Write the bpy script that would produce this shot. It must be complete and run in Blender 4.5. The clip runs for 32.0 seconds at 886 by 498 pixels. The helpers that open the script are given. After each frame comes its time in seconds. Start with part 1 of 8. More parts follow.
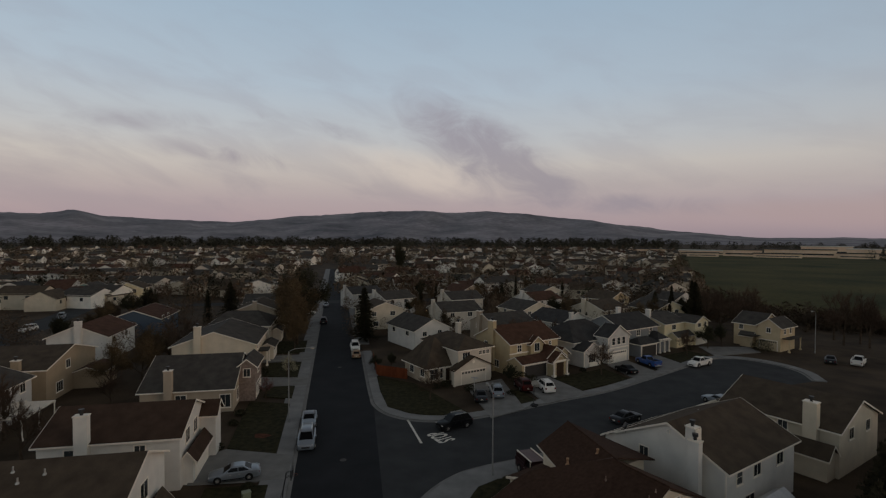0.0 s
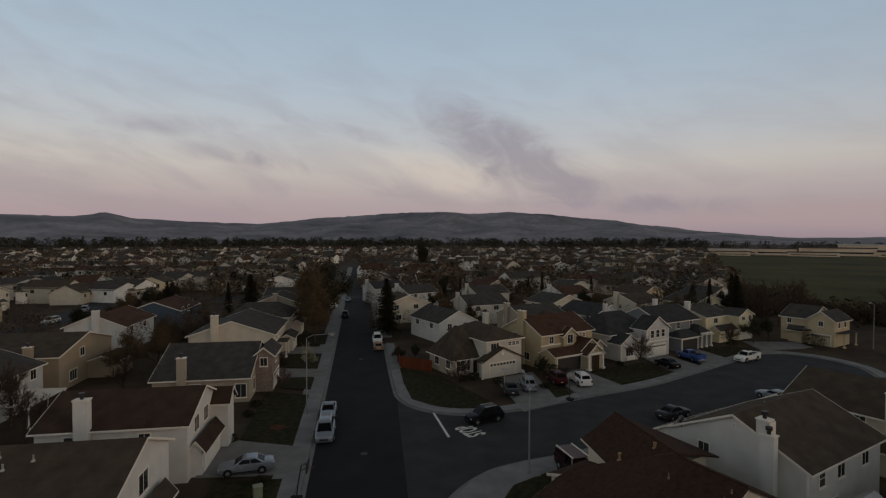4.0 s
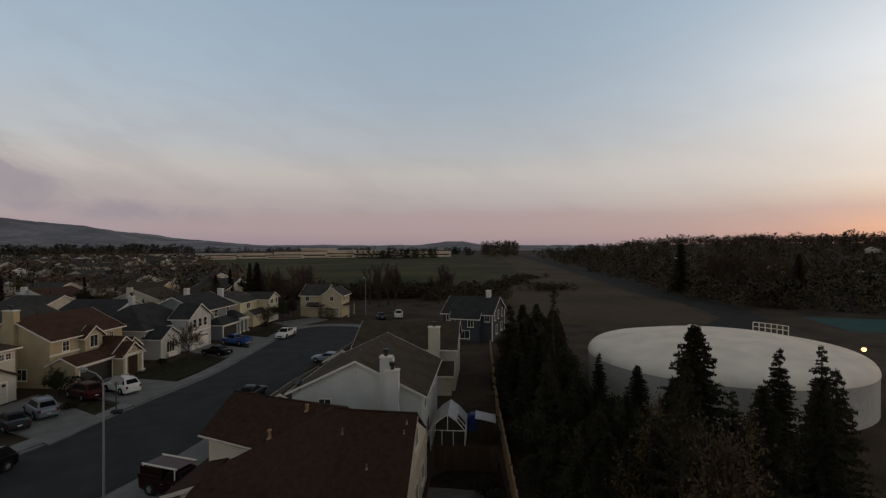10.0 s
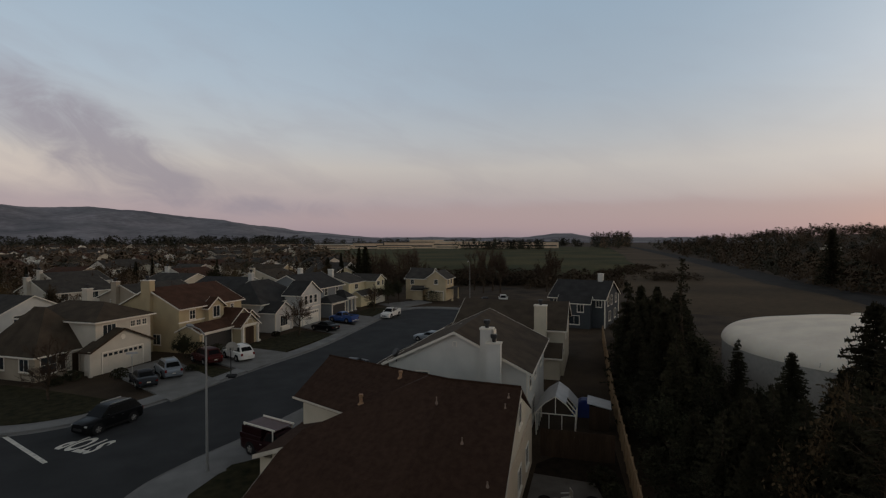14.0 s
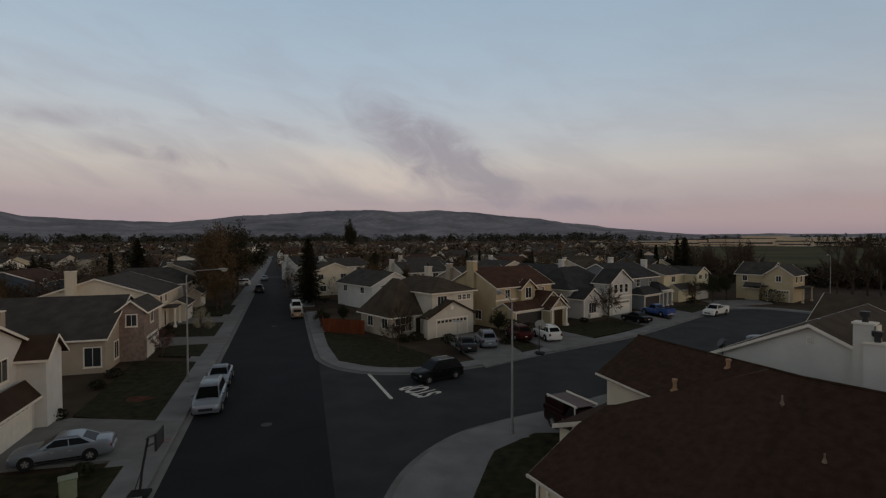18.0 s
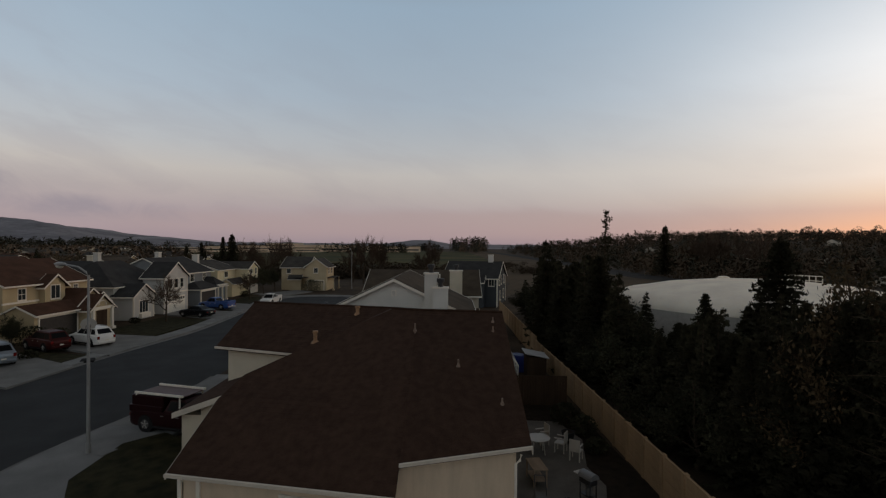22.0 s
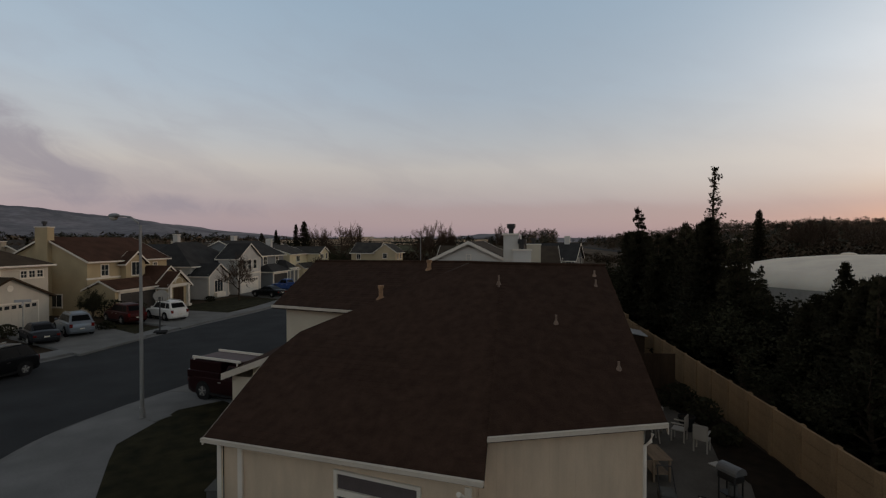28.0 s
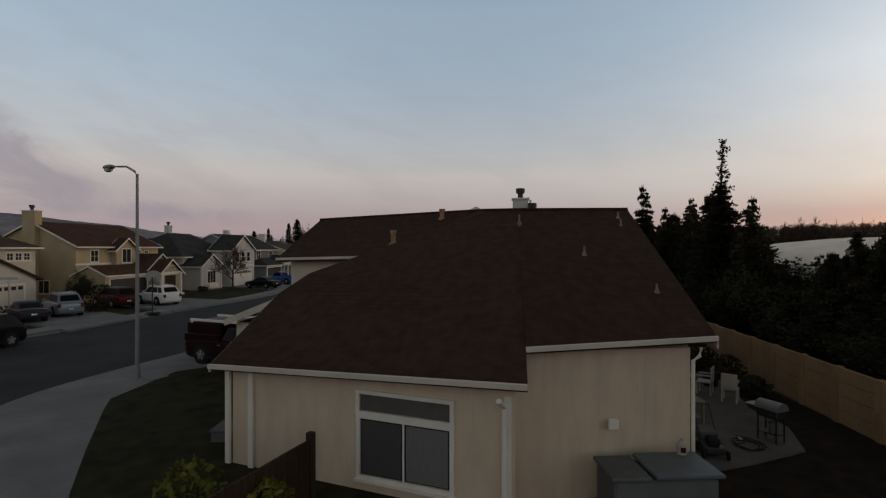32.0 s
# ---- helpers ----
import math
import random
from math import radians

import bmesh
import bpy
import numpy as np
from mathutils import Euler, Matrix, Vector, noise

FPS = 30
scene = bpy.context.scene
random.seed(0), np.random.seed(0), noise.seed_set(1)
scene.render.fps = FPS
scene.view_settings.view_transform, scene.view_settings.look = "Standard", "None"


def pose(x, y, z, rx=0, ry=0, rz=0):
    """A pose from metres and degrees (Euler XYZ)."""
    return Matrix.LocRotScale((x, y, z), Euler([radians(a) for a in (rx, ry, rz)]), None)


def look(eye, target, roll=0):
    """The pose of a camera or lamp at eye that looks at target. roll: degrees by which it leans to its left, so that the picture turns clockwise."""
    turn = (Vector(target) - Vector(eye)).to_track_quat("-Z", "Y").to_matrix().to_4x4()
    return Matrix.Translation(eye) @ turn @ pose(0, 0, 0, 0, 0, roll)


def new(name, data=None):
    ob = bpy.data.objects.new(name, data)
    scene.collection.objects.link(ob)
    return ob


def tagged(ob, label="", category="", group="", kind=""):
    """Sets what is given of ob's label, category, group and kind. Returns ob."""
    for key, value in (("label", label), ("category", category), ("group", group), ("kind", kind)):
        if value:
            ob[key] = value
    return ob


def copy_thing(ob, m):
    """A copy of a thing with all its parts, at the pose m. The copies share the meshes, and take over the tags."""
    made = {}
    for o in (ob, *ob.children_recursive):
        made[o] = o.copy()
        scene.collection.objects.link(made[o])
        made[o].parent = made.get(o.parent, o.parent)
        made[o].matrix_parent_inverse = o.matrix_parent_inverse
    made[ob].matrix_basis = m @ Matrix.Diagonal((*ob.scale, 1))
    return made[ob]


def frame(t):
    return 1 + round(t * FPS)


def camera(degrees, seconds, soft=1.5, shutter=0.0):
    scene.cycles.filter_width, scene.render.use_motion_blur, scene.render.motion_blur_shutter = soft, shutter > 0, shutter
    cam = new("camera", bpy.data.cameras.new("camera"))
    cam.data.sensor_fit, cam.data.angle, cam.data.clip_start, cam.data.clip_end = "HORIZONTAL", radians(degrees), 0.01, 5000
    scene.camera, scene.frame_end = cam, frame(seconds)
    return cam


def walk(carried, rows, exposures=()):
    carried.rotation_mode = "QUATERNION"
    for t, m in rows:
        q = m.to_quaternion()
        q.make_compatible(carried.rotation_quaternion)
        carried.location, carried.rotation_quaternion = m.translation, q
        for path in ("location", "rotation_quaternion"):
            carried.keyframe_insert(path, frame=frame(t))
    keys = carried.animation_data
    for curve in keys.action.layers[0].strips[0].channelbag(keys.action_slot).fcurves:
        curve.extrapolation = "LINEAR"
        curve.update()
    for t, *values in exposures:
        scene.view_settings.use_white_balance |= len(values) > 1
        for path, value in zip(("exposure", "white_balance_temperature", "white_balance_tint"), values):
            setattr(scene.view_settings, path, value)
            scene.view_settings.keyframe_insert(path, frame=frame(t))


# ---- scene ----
cam = camera(82.1, 32.0, soft=1.25)
PATH = [
    (0.0, 6.62, -19.35, 23.95, 11.44, -1.39, -0.26),
    (0.5, 6.15, -18.49, 23.42, 6.73, -1.35, -0.15),
    (1.0, 5.67, -17.70, 23.00, 1.32, -1.16, -0.24),
    (1.5, 5.29, -17.07, 22.66, -1.77, -1.08, -0.22),
    (2.0, 5.06, -16.50, 22.36, -4.19, -1.08, -0.16),
    (2.5, 5.01, -15.92, 22.06, -3.82, -1.02, -0.12),
    (3.0, 5.08, -15.40, 21.75, 0.48, -1.20, -0.14),
    (3.5, 5.10, -15.05, 21.47, 6.35, -1.19, -0.10),
    (4.0, 4.93, -14.80, 21.16, 13.90, -1.23, -0.08),
    (4.5, 4.49, -14.44, 20.84, 20.67, -1.17, -0.11),
    (6.5, 1.92, -11.86, 19.67, 18.00, -1.53, 0.08),
    (7.0, 0.96, -10.73, 19.13, 12.66, -1.20, -0.21),
    (7.5, 0.04, -9.34, 18.36, 6.43, -0.93, -0.22),
    (8.0, -0.67, -8.08, 17.66, -2.45, -0.68, -0.16),
    (8.5, -1.09, -7.16, 17.20, -13.98, -0.41, -0.07),
    (9.0, -1.58, -6.26, 16.84, -25.77, -0.05, 0.11),
    (9.5, -2.21, -5.52, 16.51, -36.49, 0.10, 0.00),
    (10.0, -2.47, -5.21, 16.22, -40.21, -0.28, 0.12),
    (10.5, -2.42, -4.97, 15.86, -39.16, -0.68, 0.18),
    (11.0, -2.25, -4.85, 15.59, -38.87, -0.98, 0.26),
    (11.5, -2.08, -4.84, 15.43, -39.70, -1.21, 0.27),
    (12.0, -1.90, -4.82, 15.33, -40.41, -1.37, 0.36),
    (12.5, -1.67, -4.58, 15.19, -40.53, -1.39, 0.33),
    (13.0, -1.30, -4.01, 14.95, -38.96, -1.41, 0.29),
    (13.5, -0.81, -3.17, 14.48, -32.86, -1.26, 0.14),
    (14.0, -0.30, -2.53, 14.09, -28.33, -1.11, 0.09),
    (14.5, 0.08, -2.17, 13.88, -22.26, -1.01, 0.20),
    (15.0, 0.19, -1.90, 13.81, -17.39, -0.99, 0.23),
    (15.5, 0.16, -1.67, 13.73, -12.37, -0.92, 0.13),
    (17.5, 0.71, -1.10, 12.75, -3.94, -1.30, 0.37),
    (18.0, 0.55, -0.53, 12.28, 5.82, -1.28, 0.22),
    (18.5, 0.33, 0.22, 11.83, 6.11, -1.04, 0.26),
    (19.0, 0.08, 0.97, 11.28, 0.68, -0.87, 0.20),
    (19.5, -0.19, 1.76, 10.71, -1.73, -0.77, 0.21),
    (20.0, -0.54, 2.33, 10.18, -2.64, -0.71, 0.21),
    (20.5, -0.91, 2.71, 9.85, -8.59, -0.52, -0.05),
    (21.0, -1.53, 3.06, 9.63, -22.96, -0.28, -0.30),
    (21.5, -2.27, 3.28, 9.61, -33.99, -0.22, 0.03),
    (22.0, -2.92, 3.16, 9.66, -44.07, -0.30, -0.37),
    (22.5, -3.28, 3.10, 9.38, -50.89, -0.59, -0.33),
    (23.0, -3.43, 3.18, 8.95, -49.92, -1.14, -0.53),
    (23.5, -3.32, 3.31, 8.39, -48.94, -1.31, -0.32),
    (24.0, -3.12, 3.48, 8.12, -47.07, -1.47, -0.35),
    (24.5, -2.85, 3.65, 8.07, -47.09, -1.52, -0.19),
    (25.0, -2.46, 4.05, 8.03, -47.33, -1.54, -0.10),
    (25.5, -1.97, 4.58, 7.95, -38.60, -1.46, -0.09),
    (26.0, -1.52, 5.00, 7.89, -36.20, -1.43, 0.05),
    (26.5, -1.17, 5.40, 7.85, -36.50, -1.37, 0.03),
    (28.5, -0.87, 6.57, 7.35, -36.51, -0.88, -0.04),
    (29.0, -0.90, 6.75, 6.97, -36.79, -0.77, -0.20),
    (29.5, -1.03, 6.83, 6.65, -36.65, -0.61, -0.26),
    (30.0, -1.16, 6.87, 6.34, -36.25, -0.50, -0.28),
    (30.5, -1.24, 6.99, 6.05, -36.27, -0.36, -0.27),
    (31.0, -1.19, 7.17, 5.82, -36.84, -0.20, -0.15),
    (31.5, -1.13, 7.37, 5.59, -37.02, -0.14, -0.11),
    (32.0, -1.06, 7.56, 5.30, -37.48, -0.08, -0.02),
]
walk(cam, [(t, pose(x, y, z, 90 + pitch, roll, yaw)) for t, x, y, z, yaw, pitch, roll in PATH], [(0, 0.0, 6850, 13), (32, 0.0, 6850, 13)])

# ---- sky and light: just after sunset, the glow low in the +x quarter ----
world = bpy.data.worlds.new("dusk_sky")
scene.world = world
world.use_nodes = True
SUN_AZ = radians(-11.0)


def build_sky():
    nt = world.node_tree
    nt.nodes.clear()
    N, K = nt.nodes.new, nt.links.new

    def math_node(op, a, b=None, c=None):
        n = N("ShaderNodeMath")
        n.operation = op
        for i, v in enumerate((a, b, c)):
            if v is None:
                continue
            if isinstance(v, (int, float)):
                n.inputs[i].default_value = v
            else:
                K(v, n.inputs[i])
        return n.outputs[0]

    def ramp(fac, stops):
        n = N("ShaderNodeValToRGB")
        K(fac, n.inputs[0])
        e = n.color_ramp.elements
        while len(e) < len(stops):
            e.new(0.5)
        for el, (p, c) in zip(e, stops):
            el.position, el.color = p, (*c, 1)
        return n.outputs[0]

    def mix(fac, a, b, mode="MIX"):
        n = N("ShaderNodeMix")
        n.data_type, n.blend_type = "RGBA", mode
        if isinstance(fac, (int, float)):
            n.inputs[0].default_value = fac
        else:
            K(fac, n.inputs[0])
        for i, v in ((6, a), (7, b)):
            if isinstance(v, tuple):
                n.inputs[i].default_value = (*v, 1)
            else:
                K(v, n.inputs[i])
        return n.outputs[2]

    co = N("ShaderNodeTexCoord").outputs["Generated"]
    sep = N("ShaderNodeSeparateXYZ")
    K(co, sep.inputs[0])
    x, y, z = sep.outputs
    up = math_node("MAXIMUM", z, 0.0)
    # azimuth share towards the set sun, 0 behind to 1 ahead
    hor = math_node("SQRT", math_node("ADD", math_node("MULTIPLY", x, x), math_node("MULTIPLY", y, y)))
    dot = math_node("ADD", math_node("MULTIPLY", x, math.cos(SUN_AZ)), math_node("MULTIPLY", y, math.sin(SUN_AZ)))
    az = math_node("MULTIPLY_ADD", math_node("DIVIDE", dot, math_node("MAXIMUM", hor, 0.02)), 0.5, 0.5)
    sunward = math_node("POWER", az, 21.0)
    away = ramp(up, [(0.0, (0.315, 0.265, 0.305)), (0.03, (0.385, 0.325, 0.365)), (0.065, (0.405, 0.355, 0.395)), (0.10, (0.465, 0.43, 0.44)), (0.135, (0.54, 0.525, 0.515)), (0.18, (0.495, 0.535, 0.575)),
                     (0.27, (0.42, 0.525, 0.63)), (0.42, (0.33, 0.465, 0.60)), (0.60, (0.17, 0.19, 0.22)), (1.0, (0.085, 0.085, 0.095))])
    toward = ramp(up, [(0.0, (0.66, 0.34, 0.20)), (0.03, (0.86, 0.51, 0.33)), (0.06, (0.64, 0.46, 0.40)), (0.082, (0.84, 0.71, 0.58)), (0.112, (1.05, 1.0, 0.92)),
                       (0.28, (1.09, 1.13, 1.15)), (0.42, (0.61, 0.70, 0.79)), (0.60, (0.20, 0.21, 0.23)), (1.0, (0.085, 0.085, 0.095))])
    base = mix(sunward, away, toward)
    # bearing to the right of +y and height above the horizon, in degrees
    bearing = math_node("MULTIPLY", math_node("ARCTAN2", x, y), 57.2958)
    height = math_node("MULTIPLY", math_node("ARCSINE", z), 57.2958)
    def field(scale, detail, rough, warp, stretch, turn, shift):
        """Streaked noise over bearing and height, its streaks leaning by turn degrees."""
        c, w = math.cos(radians(turn)), math.sin(radians(turn))
        at_ = N("ShaderNodeCombineXYZ")
        K(math_node("MULTIPLY_ADD", bearing, c / stretch, math_node("MULTIPLY_ADD", height, w / stretch, shift)), at_.inputs[0])
        K(math_node("MULTIPLY_ADD", bearing, -w, math_node("MULTIPLY", height, c)), at_.inputs[1])
        ns = N("ShaderNodeTexNoise")
        ns.inputs["Scale"].default_value, ns.inputs["Detail"].default_value, ns.inputs["Roughness"].default_value = scale, detail, rough
        ns.inputs["Distortion"].default_value = warp
        K(at_.outputs[0], ns.inputs["Vector"])
        return ns.outputs[0]

    def soft_step(v, lo, hi):
        n = N("ShaderNodeMapRange")
        n.interpolation_type = "SMOOTHSTEP"
        n.inputs[1].default_value, n.inputs[2].default_value = lo, hi
        K(v, n.inputs[0])
        return n.outputs[0]

    def bank(az0, el0, half_len, half_wide, slope):
        """A drawn-out cloud bank with soft ends."""
        c, s = math.cos(radians(slope)), math.sin(radians(slope))
        da, de = math_node("SUBTRACT", bearing, az0), math_node("SUBTRACT", height, el0)
        p = math_node("ADD", math_node("MULTIPLY", da, c / half_len), math_node("MULTIPLY", de, s / half_len))
        q = math_node("ADD", math_node("MULTIPLY", da, -s / half_wide), math_node("MULTIPLY", de, c / half_wide))
        d = math_node("ADD", math_node("MULTIPLY", p, p), math_node("MULTIPLY", q, q))
        return math_node("EXPONENT", math_node("MULTIPLY", d, -1.0))

    streaks = field(0.30, 6.0, 0.55, 0.5, 3.2, -14, 3.0)
    billow = field(0.26, 7.0, 0.6, 1.1, 1.7, -26, 11.0)
    banks = bank(-7.0, 9.4, 11.5, 4.0, -30)
    for more, weight in ((bank(-1.5, 6.2, 9.0, 3.0, -18), 0.9), (bank(-34.0, 8.3, 12.0, 1.6, -5), 0.55), (bank(-26.0, 11.8, 10.0, 1.3, -10), 0.5), (bank(-42.0, 11.0, 9.0, 1.6, 4), 0.5), (bank(6.0, 3.6, 14.0, 1.3, -3), 0.8)):
        banks = math_node("MAXIMUM", banks, math_node("MULTIPLY", more, weight))
    # bank edges broken up by the billows, a veil of streaks over the rest
    thick = soft_step(math_node("MULTIPLY", banks, math_node("MULTIPLY_ADD", billow, 2.3, -0.1)), 0.16, 1.0)
    fade = ramp(up, [(0.0, (0.35, 0.35, 0.35)), (0.09, (1, 1, 1)), (0.26, (0.55, 0.55, 0.55)), (0.45, (0.1, 0.1, 0.1))])
    thin = math_node("MULTIPLY", math_node("MULTIPLY", soft_step(streaks, 0.40, 0.68), fade), math_node("MULTIPLY_ADD", az, -0.46, 0.54))
    # paler, creamier gaps beside the banks, low in the sky
    base = mix(math_node("MULTIPLY", soft_step(math_node("MULTIPLY", bank(-14.0, 7.0, 12.0, 2.6, -12), math_node("SUBTRACT", 1.25, billow)), 0.15, 0.9), 0.55), base, (0.66, 0.60, 0.555))
    cover = math_node("MULTIPLY", math_node("MAXIMUM", thin, thick), 0.80)
    base = mix(cover, base, (0.285, 0.27, 0.335))
    # paler sky just above the veil
    base = mix(math_node("MULTIPLY", bank(66.0, 7.4, 27.0, 3.0, 0), 0.42), base, (0.60, 0.60, 0.61))
    # a level mauve veil low over the field, thinner towards the set sun, and a deeper sky above it
    veil = math_node("MULTIPLY", soft_step(math_node("ADD", bank(46.0, 2.3, 34.0, 1.9, 0), math_node("MULTIPLY_ADD", streaks, 0.7, -0.35)), 0.2, 0.75), math_node("MULTIPLY_ADD", sunward, -0.45, 0.62))
    base = mix(veil, base, (0.40, 0.32, 0.345))
    deep = math_node("MULTIPLY", bank(44.0, 17.0, 28.0, 14.0, 0), math_node("MULTIPLY_ADD", sunward, -0.19, 0.21))
    base = mix(deep, base, (0.10, 0.14, 0.20))
    sky = N("ShaderNodeTexSky")
    sky.sky_type, sky.sun_disc, sky.sun_elevation, sky.sun_rotation = "NISHITA", False, radians(1.0), radians(90) - SUN_AZ
    bg1, bg2, add, out = N("ShaderNodeBackground"), N("ShaderNodeBackground"), N("ShaderNodeAddShader"), N("ShaderNodeOutputWorld")
    K(base, bg1.inputs[0])
    bg1.inputs[1].default_value = 0.92
    K(sky.outputs[0], bg2.inputs[0])
    bg2.inputs[1].default_value = 0.03
    K(bg1.outputs[0], add.inputs[0]), K(bg2.outputs[0], add.inputs[1])
    K(add.outputs[0], out.inputs[0])


build_sky()
sun_data = bpy.data.lights.new("low_sun", "SUN")
sun_data.energy, sun_data.angle, sun_data.color = 0.25, radians(12), (1.0, 0.72, 0.5)
sun = new("low_sun", sun_data)
sun.matrix_world = look((0, 0, 0), (-math.cos(SUN_AZ), -math.sin(SUN_AZ), -math.tan(radians(4))))

# ---- materials ----
MATS = {}


def warm(c):
    """Base colour nudged to the warm side, putting a warm light cast into it."""
    return (min(1, c[0] * 1.07), c[1], c[2] * 0.89)


def material(name, color, rough=0.7, metal=0.0, var=0.25, scale=3.0, fine=40.0, bump=0.15, tint=None, per_object=0.0, streak=None, alpha_mix=None):
    """Node material: colour broken up by a coarse and a fine noise, with a fine bump."""
    if name in MATS:
        return MATS[name]
    color = warm(color)
    tint = warm(tint) if tint else None
    m = bpy.data.materials.new(name)
    m.use_nodes = True
    nt = m.node_tree
    N, K = nt.nodes.new, nt.links.new
    b = nt.nodes["Principled BSDF"]
    b.inputs["Roughness"].default_value, b.inputs["Metallic"].default_value = rough, metal
    b.inputs["Specular IOR Level"].default_value = 0.08 if rough >= 0.8 else 0.5
    co = N("ShaderNodeTexCoord").outputs["Object"]
    mp = N("ShaderNodeMapping")
    K(co, mp.inputs[0])
    if streak:
        mp.inputs["Scale"].default_value = streak
    n1, n2 = N("ShaderNodeTexNoise"), N("ShaderNodeTexNoise")
    for n, s, d in ((n1, scale, 5.0), (n2, fine, 3.0)):
        n.inputs["Scale"].default_value, n.inputs["Detail"].default_value = s, d
        K(mp.outputs[0], n.inputs["Vector"])
    mr = N("ShaderNodeMapRange")
    mr.inputs[1].default_value, mr.inputs[2].default_value = 0.3, 0.7
    K(n1.outputs[0], mr.inputs[0])
    mx = N("ShaderNodeMix")
    mx.data_type = "RGBA"
    K(mr.outputs[0], mx.inputs[0])
    dark = tuple(c * (1 - var) for c in color)
    lite = tuple(min(1, c * (1 + var * 0.7)) for c in (tint or color))
    mx.inputs[6].default_value, mx.inputs[7].default_value = (*dark, 1), (*lite, 1)
    m2 = N("ShaderNodeMix")
    m2.data_type, m2.blend_type = "RGBA", "OVERLAY"
    m2.inputs[0].default_value = min(0.6, var * 1.2)
    K(mx.outputs[2], m2.inputs[6]), K(n2.outputs[0], m2.inputs[7])
    col = m2.outputs[2]
    if per_object:
        oi = N("ShaderNodeObjectInfo")
        hs = N("ShaderNodeHueSaturation")
        r = N("ShaderNodeMapRange")
        r.inputs[3].default_value, r.inputs[4].default_value = 1 - per_object, 1 + per_object
        K(oi.outputs["Random"], r.inputs[0]), K(r.outputs[0], hs.inputs["Value"]), K(col, hs.inputs["Color"])
        col = hs.outputs[0]
    K(col, b.inputs["Base Color"])
    if bump:
        bp = N("ShaderNodeBump")
        bp.inputs["Strength"].default_value, bp.inputs["Distance"].default_value = bump, 0.02
        K(n2.outputs[0], bp.inputs["Height"]), K(bp.outputs[0], b.inputs["Normal"])
    MATS[name] = m
    return m


def banded(name, color, step, depth=0.012, axis=2, rough=0.75, var=0.2, gap=0.12, streak=None):
    """Like material(), with shadow-free relief lines every step metres (lap siding, shingle courses)."""
    if name in MATS:
        return MATS[name]
    m = material(name, color, rough, var=var, scale=0.8, fine=25.0, bump=0.0, streak=streak)
    nt = m.node_tree
    N, K = nt.nodes.new, nt.links.new
    b = nt.nodes["Principled BSDF"]
    co = N("ShaderNodeTexCoord").outputs["Object"]
    sp = N("ShaderNodeSeparateXYZ")
    K(co, sp.inputs[0])
    d = N("ShaderNodeMath")
    d.operation = "DIVIDE"
    d.inputs[1].default_value = step
    K(sp.outputs[axis], d.inputs[0])
    fr = N("ShaderNodeMath")
    fr.operation = "FRACT"
    K(d.outputs[0], fr.inputs[0])
    bp = N("ShaderNodeBump")
    bp.inputs["Strength"].default_value, bp.inputs["Distance"].default_value = 0.6, depth
    K(fr.outputs[0], bp.inputs["Height"]), K(bp.outputs[0], b.inputs["Normal"])
    return m


def patio_mat():
    return material("patio_concrete", (0.115, 0.108, 0.10), 0.9, var=0.25, scale=0.8, fine=25)


def glass(name="window_glass", color=(0.03, 0.035, 0.04), rough=0.06):
    if name in MATS:
        return MATS[name]
    m = material(name, color, rough, var=0.1, bump=0.0)
    b = m.node_tree.nodes["Principled BSDF"]
    b.inputs["IOR"].default_value = 1.5
    MATS[name] = m
    return m


def glow(name, color, strength):
    m = bpy.data.materials.new(name)
    m.use_nodes = True
    b = m.node_tree.nodes["Principled BSDF"]
    b.inputs["Base Color"].default_value = (*color, 1)
    b.inputs["Emission Color"].default_value, b.inputs["Emission Strength"].default_value = (*color, 1), strength
    return m


ASPHALT_OLD = material("asphalt_old", (0.043, 0.0455, 0.049), 0.9, var=0.22, scale=0.35, fine=60, bump=0.25)
ASPHALT_NEW = material("asphalt_new", (0.019, 0.0205, 0.0235), 0.85, var=0.2, scale=0.3, fine=60, bump=0.25)
CONCRETE = material("concrete", (0.18, 0.182, 0.182), 0.9, var=0.2, scale=0.6, fine=30)
CONCRETE_PALE = material("concrete_pale", (0.195, 0.20, 0.205), 0.9, var=0.22, scale=0.5, fine=30)
GRASS = material("lawn_grass", (0.0225, 0.0225, 0.0100), 0.95, var=0.45, scale=1.6, fine=34, bump=0.6, tint=(0.031, 0.028, 0.013))
SOIL = material("dry_ground", (0.050, 0.038, 0.027), 0.95, var=0.4, scale=0.15, fine=8, bump=0.5, tint=(0.062, 0.046, 0.032))
BARK_DUST = material("garden_mulch", (0.022, 0.016, 0.011), 0.95, var=0.4, scale=2, fine=25, bump=0.6)
FIELD = material("field_grass", (0.036, 0.050, 0.009), 0.95, var=0.5, scale=0.018, fine=0.4, bump=0.3, tint=(0.056, 0.050, 0.016))
DRYFIELD = material("dry_grass", (0.078, 0.055, 0.032), 0.95, var=0.35, scale=0.03, fine=0.6, bump=0.3)
WHITE_TRIM = material("white_trim", (0.74, 0.70, 0.63), 0.6, var=0.08, scale=1.5, fine=30, bump=0.04)
ROAD_PAINT = material("road_paint", (0.62, 0.61, 0.57), 0.75, var=0.25, scale=3, fine=25, bump=0.1)
GLASS = glass()
METAL = material("galvanised_steel", (0.42, 0.42, 0.41), 0.5, 0.6, var=0.15, scale=2, fine=30, bump=0.05)
DARK_METAL = material("dark_metal", (0.04, 0.04, 0.042), 0.5, 0.5, var=0.2, bump=0.05)
RUBBER = material("tyre_rubber", (0.02, 0.02, 0.021), 0.85, var=0.2, bump=0.1)
